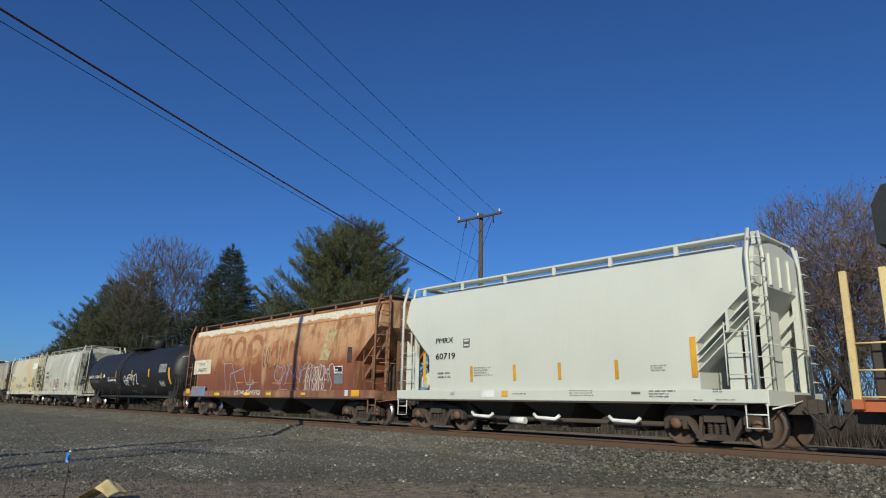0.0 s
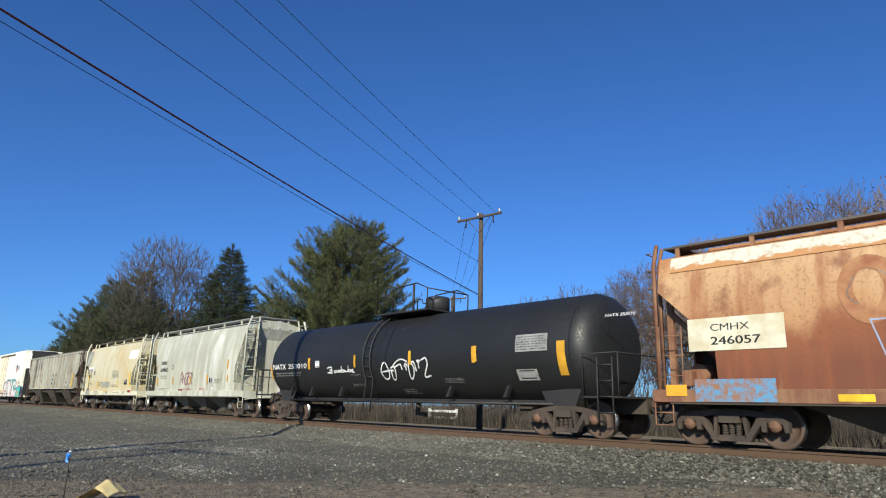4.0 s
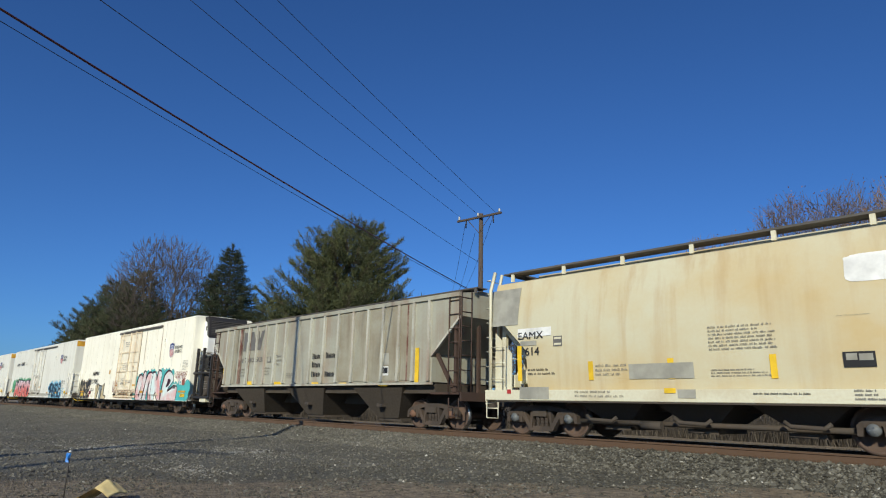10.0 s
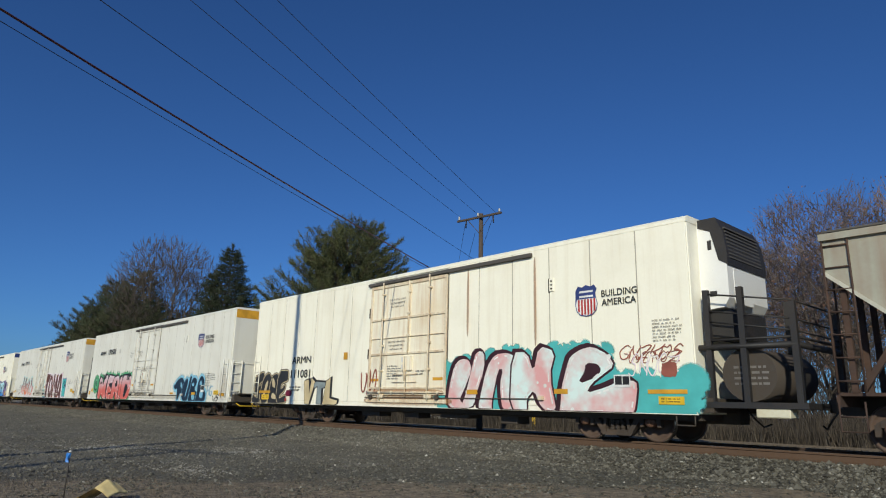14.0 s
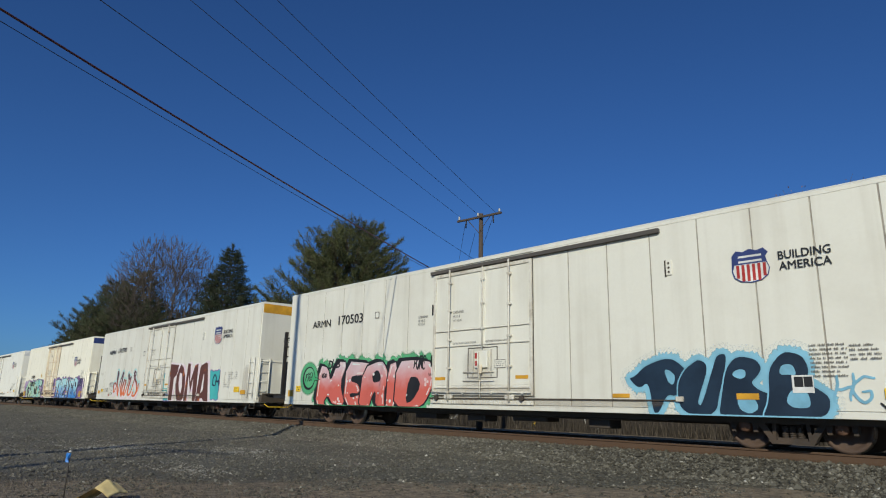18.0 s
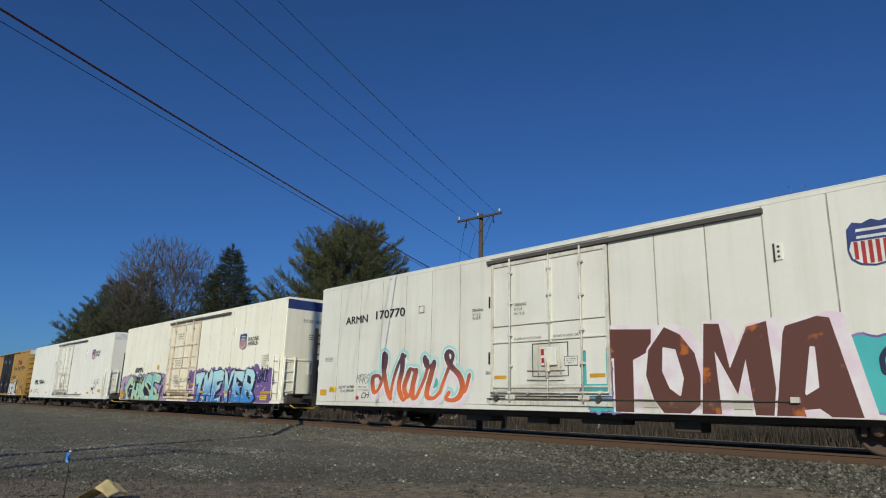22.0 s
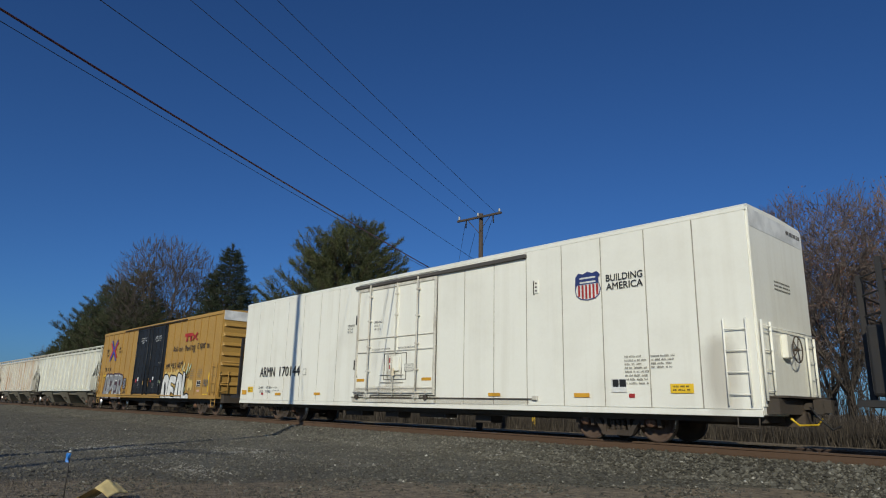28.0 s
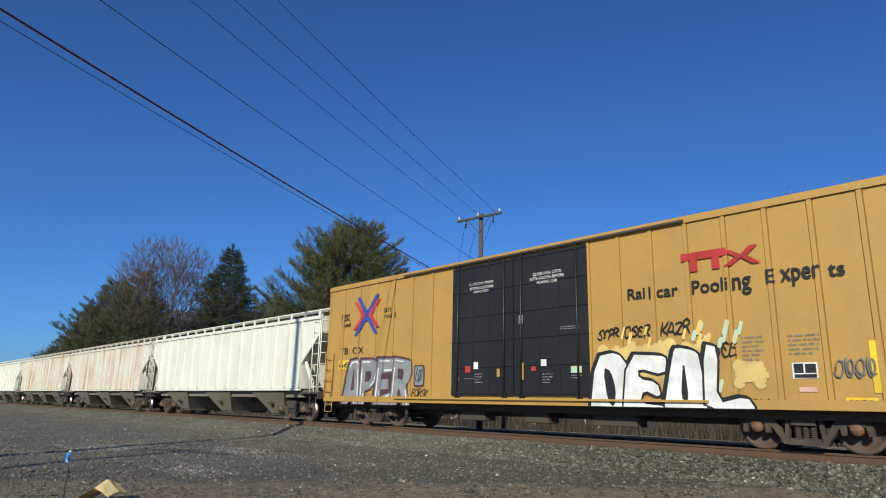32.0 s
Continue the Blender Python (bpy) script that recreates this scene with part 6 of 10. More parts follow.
STROKES = {
    "O": "5A 1B 06 12 50 92 A6 8B 5A", "C": "9B 5C 17 12 50 A1", "N": "20 2B|1B 56 A1|A0 9C", "K": "20 2C|BC 46|36 83 C0", "E": "AB 4C 18 13 50 B1|28 86",
    "R": "20 2B|0B 6C A9 66 36|56 83 C0", "B": "20 2B|0B 7C A9 76 36|66 B4 92 50 11", "V": "0C 42 50 72 BC", "T": "0A 3B 8A BC|5A 64 30", "L": "2C 13 40 A1 B3",
    "Y": "0C 46 7B BC|66 52 20", "D": "20 2B|0B 6C B7 92 50 11", "P": "30 3B|0A 6C B9 75 36", "U": "1C 04 31 60 94 AC|9A 93 C0", "M": "00 1B 53|53 9C B0", "I": "5C 50",
    "A": "00 3B 6C|6C 95 C0|34 94", "S": "BA 7C 28 57 94 70 01", "G": "AB 5C 17 22 60 A2 A5 65", "Z": "0B BC 53 10 C1", "H": "10 1C|B0 BC|16 B6", "F": "20 2C|0B BB|26 86", "!": "5C 55|50 51"}

# block letters on a grid of 35 by 35, digits 0 to z: the outer edge, then the openings
BLOCKS = {
    "A": "00 7w az oz sx z0 m0 l7 e7 c0|fd hr ir kd", "B": "00 2z nz wx yr vk ri xg z9 x2 p0|ck cr mr oo mk|c8 cd nd p9 n7", "D": "00 1z lz wv zi w6 m0|c9 cq jp mi j9",
    "E": "00 1z uz yw xp cq cl ql re ce c9 yb z4 w0", "G": "a0 27 0i 4u cz pz yw vo mr er ai d9 k7 m8 mf gf gl zl z5 q0", "I": "60 7z tz s0", "K": "00 1z bz cn mz yz pi z0 m0 fb c8 c0",
    "L": "00 1z cz ca xb z5 w0", "M": "00 3z bz hk nz vz z0 p0 no hb bo a0", "N": "00 02 5p cz nz wv z8 x0 o0 m6 mj kq hr f9 d0", "O": "a0 29 0i 3r cz nz wr zi x9 p0|ec ci er kr ni kc",
    "P": "00 1z nz wx zp wi oe cd c0|ck cr kr mo kk", "R": "00 1z nz wx zq wk rh z0 n0 gd cc c0|cl cr kr mo kl", "S": "02 2b fa md kg 8h 1n 2v 9z xz yp gq dn nm xj ze w5 o0",
    "T": "0w 2z yz zr oq n0 c0 cp 3n", "U": "30 05 0h 2r 8x ez kx lr if f9 i7 ot rz zz zp v8 s3 l0 g1", "V": "0z dz hd mz zz o0 b0", "Y": "0z cz hn nz zz nf n0 c0 cf",
    "e": "20 46 1g 3s 7y cz iy mu mn hk dg ec lb pf th wg z5 y1 q0 a0|8j ao dr gq hm dk", "p": "0p 5j bn h0 l0 mc tb zj zs uy nz cw 3r|mj mr qr rn pi",
    "b": "00 3b 6s cz nz sv sq nl ti ze z6 u0 j0|cn er js lo gm|c7 ed lf of q8 l5 f5"}


def letter_strokes(ch):
    """A letter as brush strokes: points in tenths of its box, smoothed."""
    return [smoothed([(int(p[0], 16) / 11.0, int(p[1], 16) / 11.5) for p in s.split()]) for s in STROKES[ch].split("|")]


def smoothed(pts, steps=6):
    """A curve through the points."""
    fine = []
    for k in range(len(pts) - 1):
        a, b, c, d = pts[max(k - 1, 0)], pts[k], pts[k + 1], pts[min(k + 2, len(pts) - 1)]
        for i in range(steps):
            f = i / steps
            fine.append(tuple(0.5 * (2 * b[n] + (c[n] - a[n]) * f + (2 * a[n] - 5 * b[n] + 4 * c[n] - d[n]) * f ** 2 + (3 * b[n] - a[n] - 3 * c[n] + d[n]) * f ** 3) for n in (0, 1)))
    return fine + [pts[-1]]


def cut_corners(pts, times):
    for _ in range(times):
        out = []
        for p, q in zip(pts, pts[1:] + pts[:1]):
            out += [(p[0] * 0.78 + q[0] * 0.22, p[1] * 0.78 + q[1] * 0.22), (p[0] * 0.22 + q[0] * 0.78, p[1] * 0.22 + q[1] * 0.78)]
        pts = out
    return pts


def disc(x, z, r, n=8):
    return [(x + r * math.cos(k * math.tau / n), z + r * math.sin(k * math.tau / n)) for k in range(n)]


def band(pts, r, closed=False):
    """Pieces that cover a line with a round brush of radius r, a number or one for each point."""
    rs = r if isinstance(r, list) else [r] * len(pts)
    out = [disc(x, z, q) for (x, z), q in zip(pts, rs)]
    n = len(pts)
    for k in range(n if closed else n - 1):
        (ax, az), (bx_, bz), ra, rb = pts[k], pts[(k + 1) % n], rs[k], rs[(k + 1) % n]
        m = math.hypot(bx_ - ax, bz - az)
        if m > 1e-5:
            nx, nz = -(bz - az) / m, (bx_ - ax) / m
            out.append([(ax + nx * ra, az + nz * ra), (ax - nx * ra, az - nz * ra), (bx_ - nx * rb, bz - nz * rb), (bx_ + nx * rb, bz + nz * rb)])
    return out


def flat_union(name, shapes, floor=None, soft=()):
    """One flat mesh in x and z that covers all the shapes once; soft: shapes whose rim fades out (a point attribute, 1 inside)."""
    verts, faces, inner = [], [], []
    for group, full in ((soft, 0.0), (shapes, 1.0)):
        for sh in group:
            if sum(p[0] * q[1] - q[0] * p[1] for p, q in zip(sh, sh[1:] + sh[:1])) < 0:
                sh = sh[::-1]
            faces.append(list(range(len(verts), len(verts) + len(sh))))
            verts += [Vector((x, z if floor is None else max(z, floor))) for x, z in sh]
            inner += [full] * len(sh)
    out, _, tris, source, _, owner = mathutils.geometry.delaunay_2d_cdt(verts, [], faces, 1, 1e-5)
    me = bpy.data.meshes.new(name)
    me.from_pydata([(v.x, 0.0, v.y) for v in out], [], [tuple(t) for t, own in zip(tris, owner) if own])
    if soft:
        bounds = [((min(p[0] for p in sh), max(p[0] for p in sh), min(p[1] for p in sh), max(p[1] for p in sh)), sh) for sh in shapes]
        at = me.attributes.new("spray", "FLOAT", "POINT")
        at.data.foreach_set("value", [1.0 if any(inner[i] for i in src) or any(b[0] < v.x < b[1] and b[2] < v.y < b[3] and inside((v.x, v.y), sh) for b, sh in bounds) else 0.0 for v, src in zip(out, source)])
    me.update()
    if me.polygons and me.polygons[0].normal.y > 0:
        me.flip_normals()
    return me


def brushed(name, lines, width, shift=(0.0, 0.0), floor=0.0):
    """Round-ended strokes along the lines, thicker in the middle, in one flat mesh."""
    shapes = []
    for pts in lines:
        n = len(pts)
        shapes += band([(x + shift[0], z + shift[1]) for x, z in pts], [width / 2 * (0.75 + 0.35 * math.sin(math.pi * k / max(1, n - 1))) for k in range(n)])
    return flat_union(name, shapes, floor)


def inside(p, poly):
    hit = False
    for (ax, az), (bx_, bz) in zip(poly, poly[1:] + poly[:1]):
        if (az > p[1]) != (bz > p[1]) and p[0] < (bx_ - ax) * (p[1] - az) / (bz - az) + ax:
            hit = not hit
    return hit


def block_letter(ch, x0, z0, x1, z1, r, lean, wild, cuts):
    """The edge and the openings of a fat letter in a box, leaning and a little uneven."""
    tilt, ph = lean + r.uniform(-0.05, 0.05), r.uniform(0, 6.3)
    out = []
    for ring in BLOCKS[ch].split("|"):
        pts = []
        for p in ring.split():
            a, b = int(p[0], 36) / 35, int(p[1], 36) / 35
            a, b = a + wild * 0.05 * math.sin(7 * b + ph) + r.uniform(-1, 1) * wild * 0.03, b + wild * 0.05 * math.sin(6 * a + ph) + r.uniform(-1, 1) * wild * 0.03
            pts.append((x0 + (x1 - x0) * a + tilt * (z1 - z0) * (b - 0.5), z0 + (z1 - z0) * b))
        out.append(cut_corners(pts, cuts))
    return out


def graffiti(car, body, x0, z0, x1, z1, fills, outline, kind, seed, halo=None, haze=0.0, lean=0.08, wild=1.0, cuts=1, edge=0.06, depth=(0.09, -0.05), floor=0.66, crowd=1.1, shine=None, rim=None, spots=0, widths=None):
    """Big sprayed letters: haze, shadow, outline, fill, openings, shine."""
    r = random.Random(seed)
    widths = widths or [1.0] * len(body)
    unit = (x1 - x0) / sum(widths)
    letters, at = [], x0
    for ch, w in zip(body, widths):
        extra = unit * w * (crowd - 1) / 2
        rise = r.uniform(-0.03, 0.03) * (z1 - z0)
        letters.append(block_letter(ch, at - extra, z0 + rise, at + unit * w + extra, z1 + rise, r, lean, wild, cuts))
        at += unit * w
    if halo is not None:
        hard, soft = [], []
        for rings in letters:
            hard += [rings[0]] + band(rings[0], haze * 0.45, True)
            soft += band(rings[0], haze, True)
        lay("graffiti_haze", flat_union("graffiti_haze", hard, floor - 0.02, soft), halo, car, kind, 0)
    if depth:
        moved = [[(x + depth[0], z + depth[1]) for x, z in rings[0]] for rings in letters]
        lay("graffiti_shadow", flat_union("graffiti_shadow", moved + [q for m in moved for q in band(m, edge, True)], floor - 0.01), outline, car, kind, 0)
    for k, rings in enumerate(letters):
        if rim is not None:
            lay("graffiti_rim", flat_union("graffiti_rim", [rings[0]] + band(rings[0], edge * 1.9, True), floor - 0.01), rim, car, kind, 0)
        lay("graffiti_outline", flat_union("graffiti_outline", [rings[0]] + band(rings[0], edge, True), floor), outline, car, kind, 0)
        lay("graffiti_letter", flat_union("graffiti_letter", [rings[0]], floor + 0.01), fills[k % len(fills)], car, kind, 0)
        for hole in rings[1:]:
            lay("graffiti_opening", flat_union("graffiti_opening", [hole] + band(hole, edge * 0.5, True), floor), outline, car, kind, 0)
        if shine is not None:
            pts, strips = rings[0], []
            n = len(pts)
            for i in range(n):
                (ax, az), (cx, cz) = pts[i], pts[(i + 1) % n]
                m = math.hypot(cx - ax, cz - az)
                if m < 0.12 or r.random() < 0.45:
                    continue
                nx, nz = (cz - az) / m, -(cx - ax) / m
                side = 1 if inside(((ax + cx) / 2 + nx * 0.05, (az + cz) / 2 + nz * 0.05), pts) else -1
                off = 0.075 * side
                strips += band([(ax + (cx - ax) * g + nx * off, az + (cz - az) * g + nz * off) for g in (0.15, 0.5, 0.8)], 0.022)
            for _ in range(spots):
                p = (r.uniform(min(q[0] for q in pts), max(q[0] for q in pts)), r.uniform(max(floor, min(q[1] for q in pts)), max(q[1] for q in pts)))
                if inside(p, pts) and not any(inside(p, h) for h in rings[1:]):
                    strips.append(disc(p[0], p[1], r.uniform(0.025, 0.06), 12))
            if strips:
                tagged(lay("graffiti_shine", flat_union("graffiti_shine", strips, floor + 0.02), shine, car, kind, 0), kind="stuff")


def cloud(car, x0, z0, x1, z1, material, seed, kind="flat", puff=0.24, floor=0.66, edge=None, soft=0.10):
    """A sprayed cloud with a scalloped top and a fading rim; edge: the colour of a lumpy line round it."""
    r = random.Random(seed)
    rims = []
    n = max(3, int((x1 - x0) / (puff * 1.25)))
    for k in range(n + 1):
        rims.append((x0 + (x1 - x0) * k / n, z1 - puff * r.uniform(0.6, 1.5), puff * r.uniform(0.7, 1.1)))
    m = max(2, int((z1 - z0) / (puff * 1.3)))
    for k in range(m):
        for x in (x0, x1):
            rims.append((x + r.uniform(-0.6, 0.6) * puff, z0 + (z1 - z0 - puff) * k / m, puff * r.uniform(0.6, 1.0)))
    core = [(x0, z0), (x1, z0), (x1, z1 - puff), (x0, z1 - puff)]
    if edge is not None:
        lay("graffiti_cloud", flat_union("graffiti_cloud", [core] + [disc(x, z, q + 0.07, 16) for x, z, q in rims], floor - 0.01), edge, car, kind, 0)
    return lay("graffiti_cloud", flat_union("graffiti_cloud", [core] + [disc(x, z, q, 16) for x, z, q in rims], floor, [disc(x, z, q + soft, 16) for x, z, q in rims]), material, car, kind, 0)


def flecks(car, x0, z0, x1, z1, count, material, seed, kind="flat", size=0.09, upright=False):
    """Short dabs of paint."""
    r = random.Random(seed)
    shapes = []
    for _ in range(count):
        x, z, w = r.uniform(x0, x1), r.uniform(z0, z1), size * r.uniform(0.5, 1.1)
        d = (w * 0.3, w) if upright else (w, w * r.uniform(-0.2, 0.2))
        shapes += band([(x - d[0], z - d[1]), (x + d[0], z + d[1])], size * r.uniform(0.22, 0.4))
    return tagged(lay("graffiti_fleck", flat_union("graffiti_fleck", shapes), material, car, kind, 0), kind="stuff")


def script(car, strokes, x0, z0, x1, z1, width, material, kind, swell=0.0, floor=0.0, straight=False, grow=0.0):
    """Handwriting: strokes on a grid of 35 by 35, digits 0 to z; swell: how much thicker the down strokes are."""
    shapes = []
    for s in strokes.split("|"):
        pts = [(x0 + (x1 - x0) * int(p[0], 36) / 35, z0 + (z1 - z0) * int(p[1], 36) / 35) for p in s.split()]
        pts = [(p[0] + (q[0] - p[0]) * g / 8, p[1] + (q[1] - p[1]) * g / 8) for p, q in zip(pts, pts[1:]) for g in range(9)] if straight else smoothed(pts)
        rs = []
        for k in range(len(pts)):
            p, q = pts[max(k - 1, 0)], pts[min(k + 1, len(pts) - 1)]
            m = math.hypot(q[0] - p[0], q[1] - p[1]) or 1.0
            rs.append(width / 2 * (1 + swell * abs(q[1] - p[1]) / m * (1.0 if q[1] < p[1] else 0.25)) + grow)
        for k in range(1, len(rs) - 1):
            rs[k] = (rs[k - 1] + rs[k] + rs[k + 1]) / 3
        shapes += band(pts, rs)
    return lay("graffiti_tag", flat_union("graffiti_tag", shapes, floor), material, car, kind, 0)


def ribbon(points, width, bm):
    pts = [Vector((x, 0, z)) for x, z in points]
    left, right = [], []
    for k, p in enumerate(pts):
        d = (pts[min(k + 1, len(pts) - 1)] - pts[max(k - 1, 0)]).normalized()
        s = Vector((-d.z, 0, d.x)) * width / 2 * (0.6 if k in (0, len(pts) - 1) else 1.0)
        left.append(bm.verts.new(p + s))
        right.append(bm.verts.new(p - s))
    for k in range(len(pts) - 1):
        bm.faces.new((right[k], right[k + 1], left[k + 1], left[k]))


def wavy_field(car, x0, z0, x1, z1, material, edge, kind, seed):
    """A sprayed block of colour with a wavy line round it."""
    ph = random.Random(seed).uniform(0, 6)

    def ring(g):
        pts = []
        for k in range(64):
            t = k / 16
            f, side = t % 1.0, int(t)
            w = 0.025 * math.sin(k * 1.57 + ph) + 0.02 * math.sin(k * 0.7 + ph) - g
            pts.append(((x0 + (x1 - x0) * f, z1 - w), (x1 - w, z1 - (z1 - z0) * f), (x1 - (x1 - x0) * f, z0 + w), (x0 + w, z0 + (z1 - z0) * f))[side])
        return pts
    lay("graffiti_edge", flat_union("graffiti_edge", [ring(0.035)]), edge, car, kind, 0)
    lay("graffiti_field", flat_union("graffiti_field", [ring(-0.01)]), material, car, kind, 0)


def tag(car, body, x0, z0, x1, z1, width, material, kind, seed, lean=0.2):
    """A quick tag in thin sprayed lines."""
    r = random.Random(seed)
    cell = (x1 - x0) / len(body)
    for k, ch in enumerate(body):
        h, w = (z1 - z0) * r.uniform(0.75, 1.0), cell * r.uniform(0.85, 1.15)
        xa, zb, ph = x0 + cell * k, z0 + (z1 - z0 - h) * r.random(), r.uniform(0, 6.3)
        lines = [[(xa + a * w + lean * h * (b - 0.5) + 0.06 * w * math.sin(7 * b + ph), zb + b * h + 0.06 * h * math.sin(5 * a + ph)) for a, b in line] for line in letter_strokes(ch)]
        lay("graffiti_tag", brushed("graffiti_tag", lines, width), material, car, kind, 0)


def scribble(car, name, x0, z0, x1, z1, strokes, width, material, kind, seed):
    """A sprayed tag that cannot be read: looping strokes side by side."""
    r = random.Random(seed)
    bm = bmesh.new()
    cell = (x1 - x0) / strokes
    for k in range(strokes):
        xc = x0 + cell * (k + 0.5)
        n, turns, ph = 26, r.uniform(0.6, 1.6), r.uniform(0, 6.3)
        a, b = cell * r.uniform(0.35, 0.6), (z1 - z0) * 0.5
        pts = []
        for i in range(n):
            f = i / (n - 1)
            ang = ph + turns * math.tau * f
            pts.append((xc + a * math.cos(ang) * (0.5 + 0.5 * f) + cell * 0.5 * (f - 0.5), (z0 + z1) / 2 + b * math.sin(ang) * r.uniform(0.86, 1.0) * (1 - 0.35 * f)))
        ribbon(pts, width, bm)
    me = bpy.data.meshes.new(name)
    bm.to_mesh(me)
    bm.free()
    return lay(name, me, material, car, kind, 0)


def blobs(car, x0, z0, x1, z1, material, seed, square=0, kind="flat"):
    """A sprayed cloud with a lumpy outline."""
    r = random.Random(seed)
    bm = bmesh.new()
    n = 72
    xc, zc, a, b = (x0 + x1) / 2, (z0 + z1) / 2, (x1 - x0) / 2, (z1 - z0) / 2
    rim = []
    for k in range(n):
        t = k * math.tau / n
        e = 0.62 if not square else 0.3
        cx, cz = math.copysign(abs(math.cos(t)) ** e, math.cos(t)), math.copysign(abs(math.sin(t)) ** e, math.sin(t))
        j = 1 + (0.12 if not square else 0.05) * noise.noise((math.cos(t) * 3 + seed, math.sin(t) * 3, 0.5)) + (0.05 * abs(math.sin(7 * t)) - 0.03 if not square else 0.0) + 0.008 * r.uniform(-1, 1)
        rim.append(bm.verts.new((xc + a * cx * j, 0, max(zc + b * cz * j, z0 - 0.04))))
    mid = bm.verts.new((xc, 0, zc))
    for k in range(n):
        bm.faces.new((mid, rim[k], rim[(k + 1) % n]))
    me = bpy.data.meshes.new("graffiti_cloud")
    bm.to_mesh(me)
    bm.free()
    return lay("graffiti_cloud", me, material, car, kind, 0)


def plain_shape(car, name, outline, material, kind="flat"):
    bm = bmesh.new()
    bm.faces.new([bm.verts.new((x, 0, z)) for x, z in outline])
    bmesh.ops.triangulate(bm, faces=bm.faces[:])
    me = bpy.data.meshes.new(name)
    bm.to_mesh(me)
    bm.free()
    return lay(name, me, material, car, kind)


def shield(car, x0, z0, x1, z1):
    """A shield emblem: blue head with two pale bars, red upright stripes on white."""
    w, h = x1 - x0, z1 - z0
    def at(pts):
        return [(x0 + w * a, z0 + h * b) for a, b in pts]
    full = [(0.5, 0.0), (0.78, 0.05), (0.95, 0.18), (1.0, 0.38), (0.93, 0.60), (0.90, 0.72), (0.98, 0.84), (0.86, 0.98), (0.68, 0.93), (0.5, 1.0), (0.32, 0.93), (0.14, 0.98), (0.02, 0.84), (0.10, 0.72), (0.07, 0.60), (0.0, 0.38), (0.05, 0.18), (0.22, 0.05)]
    plain_shape(car, "emblem", at([(0.5 + (a - 0.5) * 1.06, 0.5 + (b - 0.5) * 1.06) for a, b in full]), BLUE_LOGO)
    plain_shape(car, "emblem_field", at([(0.5, 0.0), (0.78, 0.05), (0.95, 0.18), (1.0, 0.38), (0.94, 0.56), (0.06, 0.56), (0.0, 0.38), (0.05, 0.18), (0.22, 0.05)]), CLEAN_WHITE)
    for k in range(6):
        a = 0.10 + 0.148 * k
        low = 0.14 if k in (0, 5) else 0.03
        plain_shape(car, "emblem_stripe", at([(a, low), (a + 0.085, low), (a + 0.085, 0.55), (a, 0.55)]), RED_LOGO)
    for b in (0.60, 0.76):
        plain_shape(car, "emblem_bar", at([(0.17, b + 0.01), (0.83, b + 0.01), (0.82, b + 0.075), (0.18, b + 0.075)]), CLEAN_WHITE)


def strokes_logo(car, segments, x0, z0, x1, z1, width, material, kind):
    w, h = x1 - x0, z1 - z0
    for a, b, c, d in segments:
        p, q = Vector((x0 + w * a, z0 + h * b)), Vector((x0 + w * c, z0 + h * d))
        hw = width / 2
        if abs(q.y - p.y) > abs(q.x - p.x) * 0.4:
            pts = [(p.x - hw, p.y), (p.x + hw, p.y), (q.x + hw, q.y), (q.x - hw, q.y)]
        else:
            pts = [(p.x, p.y - hw), (q.x, q.y - hw), (q.x, q.y + hw), (p.x, p.y + hw)]
        plain_shape(car, "emblem_bar", pts, material, kind)


def zigzag_logo(car, x0, z0, x1, z1):
    strokes_logo(car, ((0.05, 0, 0.05, 1), (0.05, 1, 0.40, 0), (0.42, 0, 0.42, 1), (0.42, 1, 0.58, 0), (0.58, 0, 0.70, 1), (0.70, 1, 0.82, 0), (0.82, 0, 0.98, 1)), x0, z0, x1, z1, 0.26, INK_GREY, "nw")


def bar_logo(car, x0, z0, x1, z1):
    strokes_logo(car, ((0.0, 0.86, 0.60, 0.86), (0.17, 0.0, 0.17, 0.86), (0.46, 0.0, 0.46, 0.86), (0.60, 0.90, 0.76, 0.5), (0.76, 0.5, 0.60, 0.05), (0.94, 1.0, 0.80, 0.50), (0.80, 0.5, 0.96, 0.02)), x0, z0, x1, z1, 0.17, RED_LOGO, "post")


CROSS_BLUE = flat_paint("blue_cross_paint", (0.05, 0.08, 0.42))
CROSS_RED = flat_paint("red_cross_paint", (0.60, 0.05, 0.05))


def cross_logo(car, x0, z0, x1, z1):
    strokes_logo(car, ((0.1, 0.88, 0.40, 0.5), (0.40, 0.5, 0.1, 0.15), (0.9, 0.88, 0.62, 0.5), (0.62, 0.5, 0.9, 0.15)), x0, z0, x1, z1, 0.20, CROSS_RED, "post")
    strokes_logo(car, ((0.2, 1.0, 0.48, 0.55), (0.48, 0.45, 0.15, 0.0), (0.85, 1.0, 0.55, 0.55), (0.55, 0.45, 0.85, 0.0), (0.52, 0.35, 0.52, 0.65)), x0, z0, x1, z1, 0.20, CROSS_BLUE, "post")


